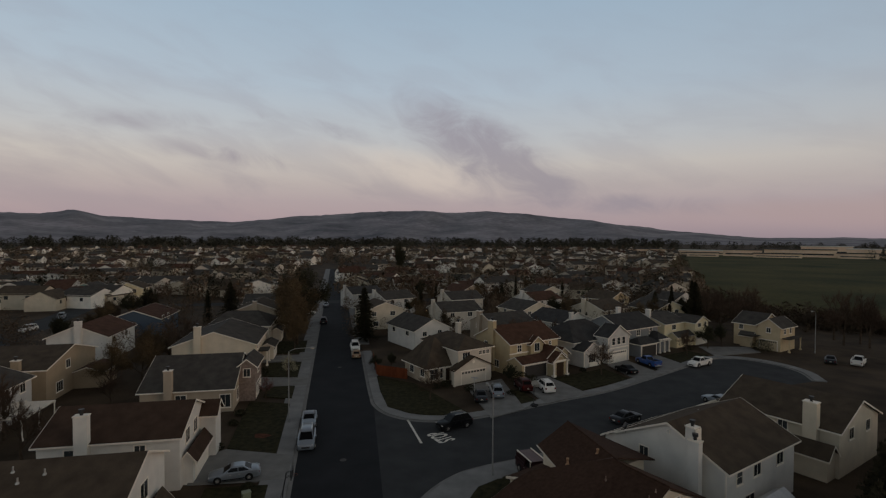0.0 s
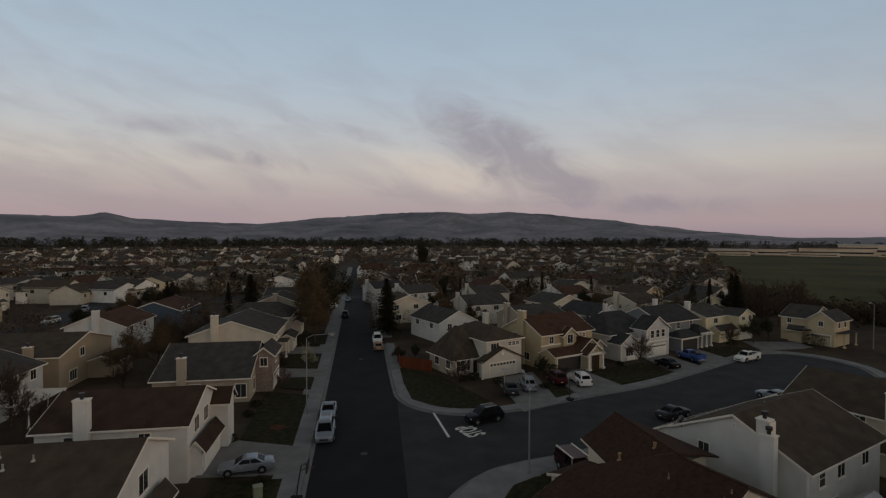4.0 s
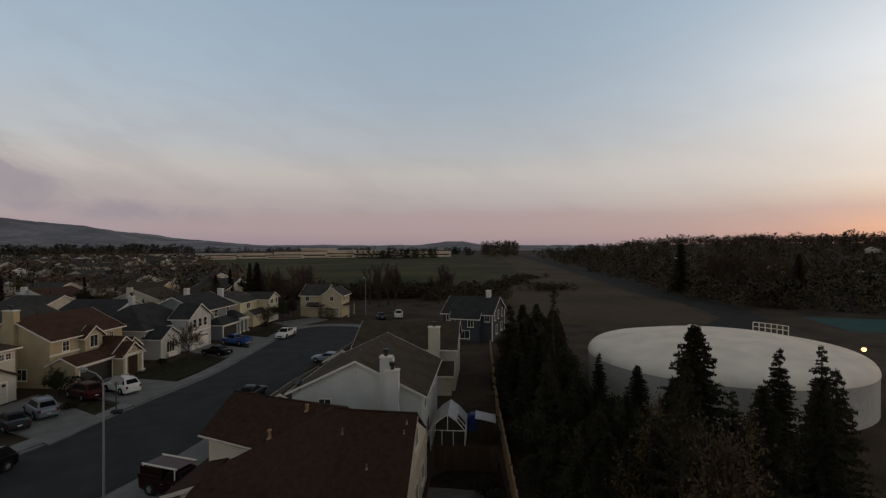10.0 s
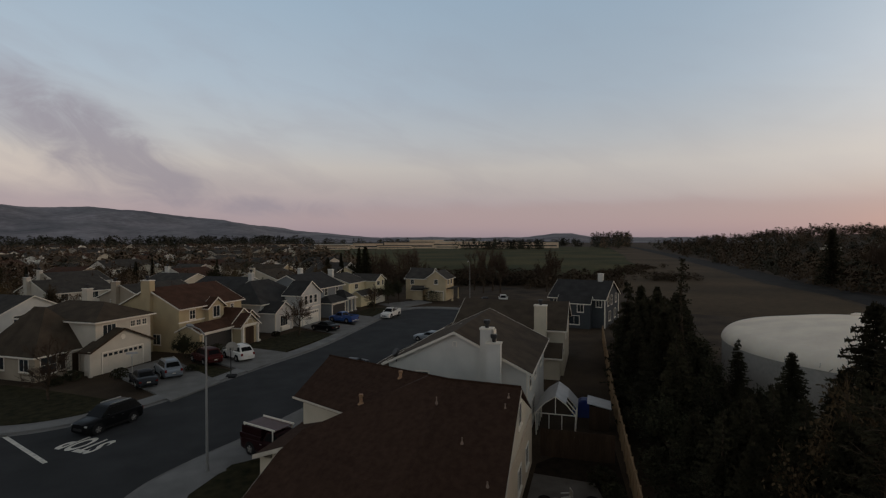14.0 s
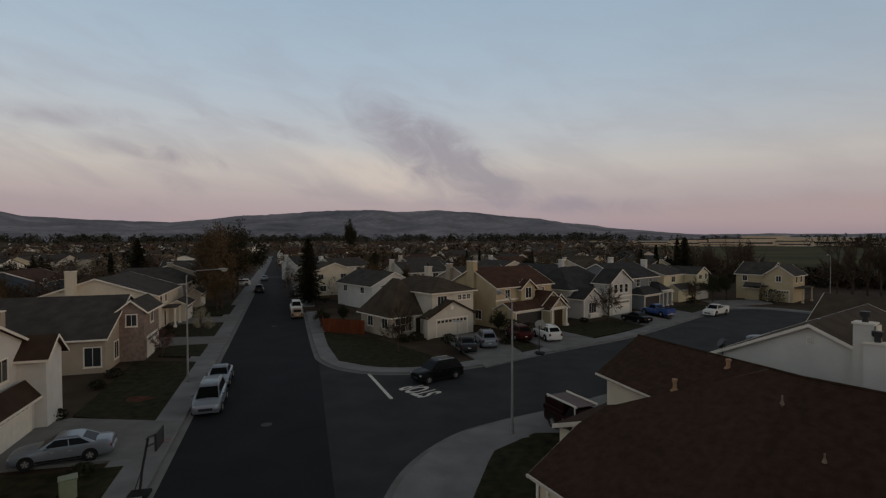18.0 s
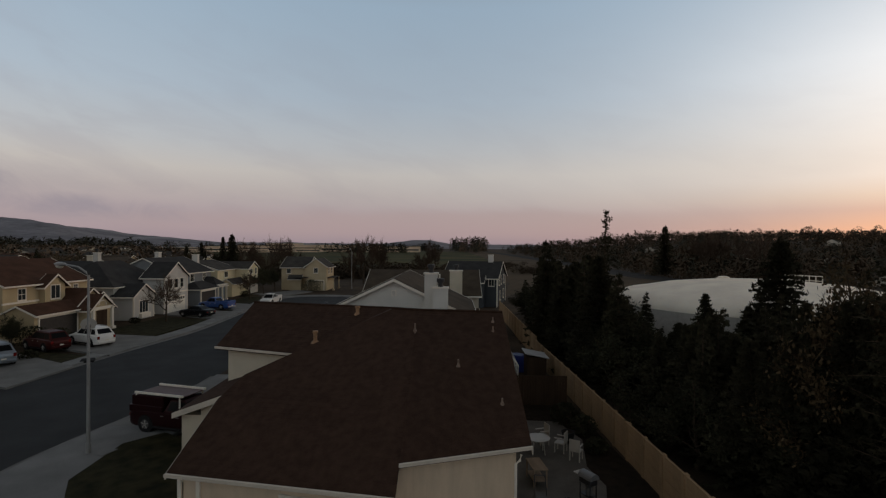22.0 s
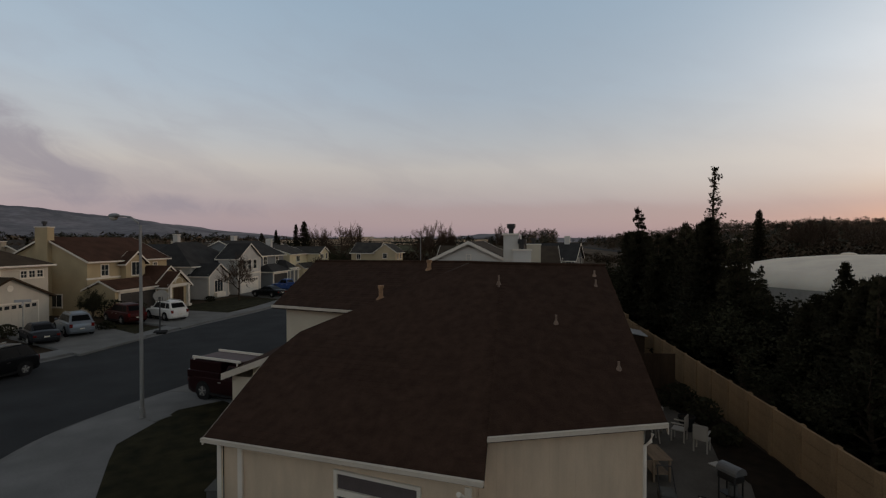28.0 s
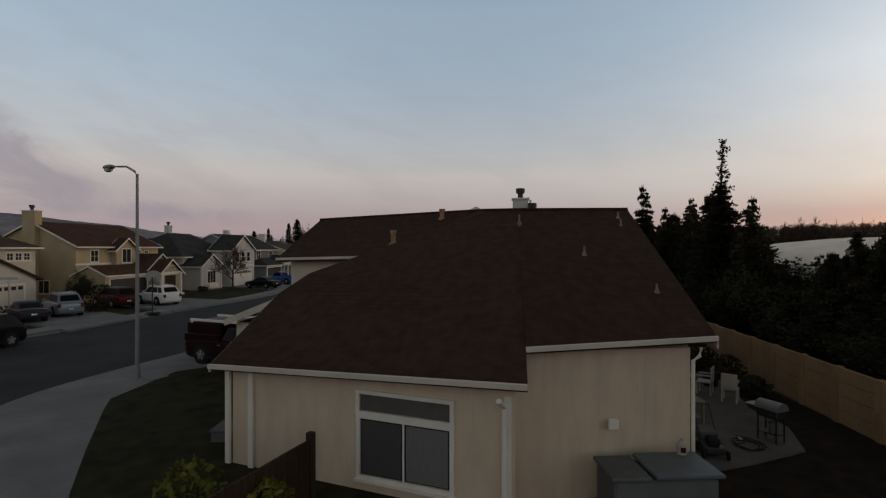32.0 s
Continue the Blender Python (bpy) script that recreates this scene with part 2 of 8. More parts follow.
WOOD_DARK = material("dark_wood", (0.055, 0.036, 0.024), 0.85, var=0.3, scale=2, fine=30, bump=0.2, streak=(1, 1, 0.15))
BARK = material("bark", (0.07, 0.052, 0.038), 0.95, var=0.35, scale=3, fine=20, bump=0.5)


def stucco(name, color):
    return material("wall_" + name, color, 0.9, var=0.09, scale=0.7, fine=45, bump=0.12)


def shingle(name, color):
    return banded("shingle_" + name, color, 0.06, 0.02, 2, 0.92, 0.25)


# ---- mesh helpers ----
def part(name, bm, mat, parent=None, label="", smooth=False, m=None):
    me = bpy.data.meshes.new(name)
    bm.to_mesh(me)
    bm.free()
    for one in (mat if isinstance(mat, (list, tuple)) else [mat]):
        me.materials.append(one)
    if smooth:
        me.shade_smooth()
    ob = new(name, me)
    if parent is not None:
        ob.parent = parent
    if m is not None:
        ob.matrix_basis = m
    if label:
        ob["label"] = label
    return ob


def root(name, m, label, category, group="", kind=""):
    ob = new(name)
    ob.empty_display_size = 0.3
    ob.matrix_basis = m
    return tagged(ob, label, category, group, kind)


def box(bm, x0, x1, y0, y1, z0, z1, mi=0, m=None):
    v = [bm.verts.new(Vector((x, y, z)) if m is None else m @ Vector((x, y, z))) for z in (z0, z1) for x, y in ((x0, y0), (x1, y0), (x1, y1), (x0, y1))]
    for f in ((3, 2, 1, 0), (4, 5, 6, 7), (0, 1, 5, 4), (1, 2, 6, 5), (2, 3, 7, 6), (3, 0, 4, 7)):
        bm.faces.new([v[i] for i in f]).material_index = mi
    return v


def boxes(*specs, bevel=0.0):
    bm = bmesh.new()
    for s in specs:
        box(bm, *s)
    if bevel:
        bmesh.ops.bevel(bm, geom=bm.edges[:], offset=bevel, segments=1, affect="EDGES")
    return bm


def tube(bm, pts, r0, r1=None, n=8, cap=True):
    """Round bar along points, tapering from r0 to r1."""
    pts = [Vector(p) for p in pts]
    r1 = r0 if r1 is None else r1
    rings = []
    for i, p in enumerate(pts):
        d = (pts[min(i + 1, len(pts) - 1)] - pts[max(i - 1, 0)]).normalized()
        a = d.orthogonal().normalized() if abs(d.z) < 0.9 else Vector((1, 0, 0)).cross(d).normalized()
        b = d.cross(a)
        r = r0 + (r1 - r0) * i / max(1, len(pts) - 1)
        rings.append([bm.verts.new(p + (a * math.cos(6.2832 * k / n) + b * math.sin(6.2832 * k / n)) * r) for k in range(n)])
    for a, b in zip(rings, rings[1:]):
        for k in range(n):
            bm.faces.new((a[k], a[(k + 1) % n], b[(k + 1) % n], b[k]))
    if cap:
        bm.faces.new(rings[0][::-1]), bm.faces.new(rings[-1])


def prism(bm, poly, z0, z1, mi=0):
    """Upright prism on a polygon of (x, y)."""
    lo, hi = [bm.verts.new((x, y, z0)) for x, y in poly], [bm.verts.new((x, y, z1)) for x, y in poly]
    n = len(poly)
    bm.faces.new(lo[::-1]).material_index = mi
    bm.faces.new(hi).material_index = mi
    for i in range(n):
        bm.faces.new((lo[i], lo[(i + 1) % n], hi[(i + 1) % n], hi[i])).material_index = mi


def slab(bm, quad, th, mi=0):
    """A polygon of 3D points thickened straight down."""
    top = [bm.verts.new(p) for p in quad]
    low = [bm.verts.new(Vector(p) - Vector((0, 0, th))) for p in quad]
    n = len(quad)
    bm.faces.new(top).material_index = mi
    bm.faces.new(low[::-1]).material_index = mi
    for i in range(n):
        bm.faces.new((top[i], low[i], low[(i + 1) % n], top[(i + 1) % n])).material_index = mi


def recalc(bm):
    bmesh.ops.recalc_face_normals(bm, faces=bm.faces[:])
    return bm


# Two street frames: B runs along the cross street, A along the main street from the corner of its kerb.
B_FRAME = pose(0, 0, 0, 0, 0, 45)
A_FRAME = pose(-16.3, 22.3, 0, 0, 0, 113.3)

# ---- ground, roads, kerbs ----
def smooth_line(pts, n=6):
    """Catmull-Rom points through a coarse line."""
    p = [Vector((*q, 0)) for q in pts]
    p = [p[0] * 2 - p[1]] + p + [p[-1] * 2 - p[-2]]
    out = []
    for i in range(1, len(p) - 2):
        for k in range(n):
            t = k / n
            a, b, c, d = p[i - 1], p[i], p[i + 1], p[i + 2]
            out.append(0.5 * (2 * b + (c - a) * t + (2 * a - 5 * b + 4 * c - d) * t * t + (3 * b - a - 3 * c + d) * t ** 3))
    return out + [p[-2]]


def ribbon(name, line, off0, off1, z0, z1, mat, label, kind="structure", category=""):
    """A raised strip along a line, between two offsets to its left."""
    bm = bmesh.new()
    rows = []
    for i, p in enumerate(line):
        d = (line[min(i + 1, len(line) - 1)] - line[max(i - 1, 0)]).normalized()
        nrm = Vector((-d.y, d.x, 0))
        a, b = p + nrm * off0, p + nrm * off1
        rows.append([bm.verts.new((a.x, a.y, z0)), bm.verts.new((a.x, a.y, z1)), bm.verts.new((b.x, b.y, z1)), bm.verts.new((b.x, b.y, z0))])
    for a, b in zip(rows, rows[1:]):
        for k in range(3):
            bm.faces.new((a[k], b[k], b[k + 1], a[k + 1]))
    bm.faces.new(rows[0]), bm.faces.new(rows[-1][::-1])
    ob = part(name, recalc(bm), mat)
    return tagged(ob, label, category, kind=kind)


def uvw(u, v):
    return B_FRAME @ Vector((u, v, 0))


def pqw(p, q):
    return A_FRAME @ Vector((p, q, 0))


# one sheet to the horizon
bm = bmesh.new()
rings = []
radii = (0, 20, 50, 100, 200, 400, 900, 2000, 4600)
c0 = bm.verts.new((0, 40, -0.02))
for r in radii[1:]:
    rings.append([bm.verts.new((r * math.cos(k * math.tau / 48), 40 + r * math.sin(k * math.tau / 48), -0.02)) for k in range(48)])
for k in range(48):
    bm.faces.new((c0, rings[0][k], rings[0][(k + 1) % 48]))
    for a, b in zip(rings, rings[1:]):
        bm.faces.new((a[k], b[k], b[(k + 1) % 48], a[(k + 1) % 48]))
tagged(part("ground", bm, SOIL), "brown winter ground between houses and out to the hills", "ground", kind="structure")


def sheet(name, pts, z, mat, label, category="ground"):
    bm = bmesh.new()
    bm.faces.new([bm.verts.new((p[0], p[1], z)) for p in pts])
    return tagged(part(name, recalc(bm), mat), label, category, kind="structure")


# main street: new dark asphalt; cross street: older greyer asphalt
A = [pqw(-60, 0), pqw(-60, -10.2), pqw(330, -9.1), pqw(330, 0)]
sheet("road_main", A, 0.004, ASPHALT_NEW, "straight residential street of fresh dark asphalt", "road")
far_curb = smooth_line([(-30.5, 80.5), (-24, 65), (-18.6, 52.5), (-16.6, 48.6), (-13.6, 45.6), (-9.5, 44.4), (-5, 45.4), (0.3, 48.9), (8, 55.8), (16, 62.6), (23, 70.5), (33, 82.5), (38, 88.5), (44, 90.5), (49, 87.5), (51.5, 82), (51, 76)])
near_curb = smooth_line([(0.2, 8), (-3.2, 16), (-4.2, 21), (-3.8, 26), (-1.7, 30.5), (1.3, 33.3), (4.7, 35.7), (9, 39.2), (14, 44.6), (24, 54.4), (34.5, 64.8), (44, 71.5), (51, 76)])
sheet("road_cross", [(-0.9, 8.5), (-4.4, 16.4), (-6.75, 22.0), (-18.4, 52.2)] + [(p.x, p.y) for p in far_curb[13:]] + [(p.x, p.y) for p in near_curb[::-1]][1:-2], 0.008, ASPHALT_OLD, "curving cross street of older grey asphalt", "road")
# kerbs and pavements
for nm, line, s in (("far", far_curb, 1), ("near", near_curb[:-27], -1)):
    ribbon("kerb", line, 0.0, 0.16 * s, -0.02, 0.15, CONCRETE_PALE, "pale concrete kerb along the street", category="kerb")
    ribbon("gutter", line, -0.45 * s, 0.0, 0.0, 0.016, CONCRETE, "concrete gutter strip beside the kerb", category="gutter")
    ribbon("pavement", line, 0.16 * s, (1.75 if nm == "far" else 4.2) * s, -0.02, 0.145, CONCRETE_PALE, "concrete pavement beside the kerb", category="pavement")
left_line = [pqw(p, 0) for p in range(-40, 331, 10)]
right_line = [pqw(p, -9.1) for p in range(66, 331, 12)]
for line, s in ((left_line, 1), (right_line, -1)):
    ribbon("kerb", line, 0.0, 0.16 * s, -0.02, 0.15, CONCRETE_PALE, "pale concrete kerb along the main street", category="kerb")
    ribbon("gutter", line, -0.45 * s, 0.0, 0.0, 0.016, CONCRETE, "concrete gutter strip beside the kerb", category="gutter")
    ribbon("pavement", line, 0.16 * s, (1.75 if nm == "far" else 2.7) * s, -0.02, 0.145, CONCRETE_PALE, "concrete pavement along the main street", category="pavement")

# lawns, drives, fields
LAWN = [
    ("lawn", [pqw(10, 1.8), pqw(27.3, 1.8), pqw(29.5, 7.6), pqw(13.0, 7.4)], "clipped green front lawn with a bare brown patch"),
    ("lawn", [pqw(29.6, 1.8), pqw(36, 1.8), pqw(38.8, 6), pqw(31.4, 6.0)], "small green front lawn by the drive"),
    ("lawn", [pqw(41, 1.8), pqw(52, 1.8), pqw(52, 7.5), pqw(43, 7.5)], "small green front lawn by the main street"),
    ("lawn", [pqw(60, 1.8), pqw(72, 1.8), pqw(72, 8), pqw(60, 8)], "green front lawn further along the main street"),
    ("lawn", [pqw(-4.5, 1.8), pqw(3.2, 1.8), pqw(3.6, 7.5), pqw(-4.5, 7.5)], "dark green front lawn by the drive"),
]
LAWN_FAR = [
    ("lawn", [(-14.8, 48.2), (-12, 46.8), (-9.3, 46.2), (-6, 46.9), (-3.4, 48.3), (-9.5, 55.2), (-14, 60), (-21.5, 63), (-18.2, 55)], "corner lawn in front of the taupe house"),
    ("lawn", [tuple(uvw(u, v))[:2] for u, v in ((39.6, 35.4), (43.2, 35.4), (44.5, 41), (40.6, 41))], "strip of lawn between two drives"),
    ("lawn", [tuple(uvw(u, v))[:2] for u, v in ((52.5, 35.3), (64.5, 35.2), (66, 42), (53, 42.5))], "front lawn of the pale grey house"),
    ("lawn", [tuple(uvw(u, v))[:2] for u, v in ((82.5, 37), (93, 37.5), (93, 42), (83, 42))], "front lawn of the pale yellow house"),
    ("lawn", [(-0.4, 23.4), (-0.8, 20.7), (-0.6, 14), (3.5, 14), (6.2, 15.6), (2.6, 19.2), (6.5, 25.5), (4.9, 31.4), (3.0, 31.2), (0.5, 28.3), (0.2, 26.9)], "dark corner lawn beside the cream house"),
]
for nm, pts, lb in LAWN + LAWN_FAR:
    bm = bmesh.new()
    prism(bm, [(p[0], p[1]) for p in pts], -0.01, 0.15)
    tagged(part(nm, recalc(bm), GRASS), lb, "lawn", kind="structure")
DRIVES = [
    [pqw(4.0, 0.1), pqw(9.6, 0.1), pqw(12.6, 7.4), pqw(11.5, 9.4), pqw(4.8, 9.4)],
    [pqw(36.2, 0.1), pqw(40.6, 0.1), pqw(42.3, 8.0), pqw(36.5, 8.0)],
    [pqw(53, 0.1), pqw(58, 0.1), pqw(58, 9), pqw(53, 9)],
    [tuple(uvw(u, v)) for u, v in ((33.2, 33.6), (39.3, 33.6), (46.2, 46.9), (38.8, 46.9))],
    [tuple(uvw(u, v)) for u, v in ((43.4, 33.6), (52.2, 33.6), (54, 44.5), (47.5, 44.5))],
    [tuple(uvw(u, v)) for u, v in ((65, 33.8), (72, 34.0), (75, 43.5), (69, 43.5))],
    [tuple(uvw(u, v)) for u, v in ((73, 34.2), (81.5, 35.5), (84, 43), (78, 43))],
    [tuple(uvw(u, v)) for u, v in ((93.5, 36.5), (105, 33), (108, 37), (99, 43))],
    [tuple(uvw(u, v)) for u, v in ((26.6, 22.2), (34.5, 21.6), (33.5, 15), (26.6, 15.2))],
    [tuple(uvw(u, v)) for u, v in ((43, 21.5), (49, 21.3), (48, 13.5), (42, 13.5))],
]
for d in DRIVES:
    bm = bmesh.new()
    prism(bm, [(p[0], p[1]) for p in d], -0.01, 0.152)
    tagged(part("driveway", recalc(bm), CONCRETE), "plain grey concrete driveway up from the kerb", "driveway", kind="structure")
sheet("field", [(62, 166), (60, 330), (120, 620), (330, 900), (560, 860), (680, 650), (335, 300), (266, 236), (203, 170), (164, 145), (124, 118), (104, 129), (82, 143)], 0.01, FIELD, "open green field beyond the last houses", "field")
sheet("dry_field", [(104, 88), (112, 104), (124, 117), (164, 144), (203, 169), (266, 235), (335, 299), (680, 648), (717, 640), (380, 300), (219, 142), (165, 92), (140, 60), (120, 44), (96, 40), (80, 70)], 0.014, DRYFIELD, "strip of dry brown grass along the field's edge", "field")
sheet("dirt_track", [(96, 30), (96, 38), (120, 42), (140, 58), (165, 90), (219, 140), (380, 298), (717, 638), (726, 630), (390, 290), (229, 131), (174, 82), (148, 50), (124, 34)], 0.018, material("track_dirt", (0.030, 0.028, 0.027), 0.95, var=0.3, scale=0.2, fine=3, bump=0.3), "narrow dark track beside the dry grass", "track")
sheet("side_street", [pqw(60, 62), pqw(150, 74), pqw(150, 82), pqw(60, 70)], 0.012, ASPHALT_OLD, "asphalt side street behind the first row of houses", "road")
sheet("end_street", [pqw(138, -60), pqw(146, -60), pqw(146, 60), pqw(138, 60)], 0.012, ASPHALT_OLD, "asphalt cross street at the far end", "road")

COURT = material("court_green", (0.03, 0.085, 0.085), 0.9, var=0.15, scale=0.3, fine=5)
sheet("sports_court", [(118, 18), (134, 30), (148, 12), (131, 0)], 0.016, COURT, "blue-green painted sports court behind the tank", "court")

# hills on the skyline
HILL_AZ = [80, 60, 50, 47.5, 45.5, 41, 34, 27.6, 20, 14, 10, 6.5, 3, -2, -5, -8, -12, -16, -20, -37.5, -40.5, -42.5, -45, -60, -125]
HILL_EL = [1.8, 2.1, 2.05, 2.5, 2.0, 1.75, 1.55, 2.25, 2.85, 3.05, 2.85, 3.0, 2.8, 2.3, 1.95, 1.5, 1.0, 0.55, 0.2, 0.15, 0.55, 0.6, 0.15, 0.1, 0.1]
# aerial haze is painted into the hills' pale blue-grey base colour
HAZED_HILLSIDE = material("hazed_hillside", (0.190, 0.198, 0.238), 1.0, var=0.42, scale=0.0045, fine=0.035, bump=0.0, tint=(0.205, 0.200, 0.225))
bm = bmesh.new()
cols = []
for k in range(411):
    az = 80 - k * 0.5
    el = float(np.interp(-az, [-a for a in HILL_AZ], HILL_EL)) + 0.10 * noise.noise((az * 0.35, 3.1, 0)) + 0.06 * noise.noise((az * 1.7, 0, 0)) + 0.035 * noise.noise((az * 5.1, 2, 0))
    top = 16 + 3300 * math.tan(radians(max(el, 0.03)))
    col = []
    for j, (r, f) in enumerate(((1900, 0.0), (2250, 0.18), (2600, 0.42), (2950, 0.72), (3300, 1.0), (3800, 0.8))):
        rr = r + 120 * noise.noise((az * 0.2, j * 1.3, 5))
        h = top * f * (1 + (0.35 * noise.noise((az * 0.22, j * 0.9, 9)) if 0 < j < 4 else 0)) - (3 if j == 0 else 0)
        col.append(bm.verts.new((-rr * math.sin(radians(az)), rr * math.cos(radians(az)), h)))
    cols.append(col)
for a, b in zip(cols, cols[1:]):
    for j in range(5):
        bm.faces.new((a[j], b[j], b[j + 1], a[j + 1]))
tagged(part("hills", recalc(bm), HAZED_HILLSIDE, smooth=True), "long low hills on the horizon, blue-grey with painted-in haze", "hills", kind="structure")
# wooded rise to the right of the dry field
def rise_height(r, az):
    """Ground height of the rise, which begins beyond the track."""
    x, y = -r * math.sin(radians(az)), r * math.cos(radians(az))
    beyond = (0.97 * x - 72 - y) / 1.39
    return min(1.0, max(0.0, (beyond - 12) / 150)) ** 0.8 * float(np.interp(r, [180, 330, 450, 620, 900], [0, 6, 15, 21, 12]))


bm = bmesh.new()
cols = []
for k in range(98):
    az = -44 - k
    cols.append([bm.verts.new((-r * math.sin(radians(az)), r * math.cos(radians(az)), rise_height(r, az) * (0.9 + 0.25 * noise.noise((az * 0.09, 1, 2))) - 0.6)) for r in (180, 230, 280, 330, 390, 450, 530, 620, 760, 900)])
for a, b in zip(cols, cols[1:]):
    for j in range(9):
        bm.faces.new((a[j], b[j], b[j + 1], a[j + 1]))
tagged(part("wooded_rise", recalc(bm), SOIL, smooth=True), "low wooded rise behind the water tank", "hill", kind="structure")

# ---- house building kit ----
FACE_TURN = {"S": 0, "E": 90, "N": 180, "W": 270}


def face_pose(b, face, along, z):
    x0, x1, y0, y1 = b
    x, y = {"S": (x0 + along, y0), "N": (x1 - along, y1), "E": (x1, y0 + along), "W": (x0, y1 - along)}[face]
    return pose(x, y, z, 0, 0, FACE_TURN[face])


def window(parent, m, w, h, cols=2, rows=1, trim=None, sill=True):
    """A window centred at m, facing the local -y: frame, panes, sill."""
    trim = trim or WHITE_TRIM
    f = 0.09
    win = part("window", boxes((-w / 2 - f, w / 2 + f, -0.05, 0.02, h / 2, h / 2 + f), (-w / 2 - f, w / 2 + f, -0.05, 0.02, -h / 2 - f, -h / 2),
                               (-w / 2 - f, -w / 2, -0.05, 0.02, -h / 2, h / 2), (w / 2, w / 2 + f, -0.05, 0.02, -h / 2, h / 2)), trim, parent, m=m)
    for i in range(cols):
        for j in range(rows):
            x0, x1 = -w / 2 + w * i / cols, -w / 2 + w * (i + 1) / cols
            z0, z1 = -h / 2 + h * j / rows, -h / 2 + h * (j + 1) / rows
            part("pane", boxes((x0 + 0.02, x1 - 0.02, -0.02, 0.01, z0 + 0.02, z1 - 0.02)), GLASS, win)
    bars = [(-w / 2 + w * i / cols - 0.02, -w / 2 + w * i / cols + 0.02, -0.035, 0.01, -h / 2, h / 2) for i in range(1, cols)]
    bars += [(-w / 2, w / 2, -0.035, 0.01, -h / 2 + h * j / rows - 0.02, -h / 2 + h * j / rows + 0.02) for j in range(1, rows)]
    if bars:
        part("mullion", boxes(*bars), trim, win)
    if sill:
        part("sill", boxes((-w / 2 - f - 0.04, w / 2 + f + 0.04, -0.10, 0.0, -h / 2 - f - 0.05, -h / 2 - f)), trim, win)
    return win


def garage_door(parent, m, w=4.9, h=2.15, mat=None, lights=True, trim=None):
    mat = mat or WHITE_TRIM
    trim = trim or WHITE_TRIM
    g = part("garage_door", boxes((-w / 2 - 0.12, -w / 2, -0.06, 0.03, 0, h + 0.12), (w / 2, w / 2 + 0.12, -0.06, 0.03, 0, h + 0.12), (-w / 2, w / 2, -0.06, 0.03, h, h + 0.12)), trim, parent, m=m)
    for j in range(4):
        z0, z1 = h * j / 4, h * (j + 1) / 4 - 0.02
        sp = [(-w / 2, w / 2, -0.02, 0.02, z0, z1)]
        if j < 3 or not lights:
            sp += [(-w / 2 + w * i / 8 + 0.07, -w / 2 + w * (i + 1) / 8 - 0.07, -0.035, -0.02, z0 + 0.09, z1 - 0.09) for i in range(8)]
        p = part("panel", boxes(*sp), mat, g)
        if j == 3 and lights:
            for i in range(8):
                part("pane", boxes((-w / 2 + w * i / 8 + 0.1, -w / 2 + w * (i + 1) / 8 - 0.1, -0.03, -0.02, z0 + 0.12, z1 - 0.1)), GLASS, g)
    return g


def front_door(parent, m, mat=None):
    d = part("front_door", boxes((-0.48, 0.48, -0.03, 0.03, 0, 2.05), (-0.36, -0.05, -0.045, -0.03, 0.2, 0.9), (0.05, 0.36, -0.045, -0.03, 0.2, 0.9), (-0.36, -0.05, -0.045, -0.03, 1.1, 1.9), (0.05, 0.36, -0.045, -0.03, 1.1, 1.9)), mat or WOOD_DARK, parent, m=m)
    part("door_frame", boxes((-0.6, -0.48, -0.06, 0.03, 0, 2.15), (0.48, 0.6, -0.06, 0.03, 0, 2.15), (-0.48, 0.48, -0.06, 0.03, 2.05, 2.15)), WHITE_TRIM, d)
    bm = bmesh.new()
    bmesh.ops.create_uvsphere(bm, u_segments=8, v_segments=6, radius=0.035, matrix=pose(0.38, -0.07, 1.0))
    part("knob", bm, METAL, d)
    return d


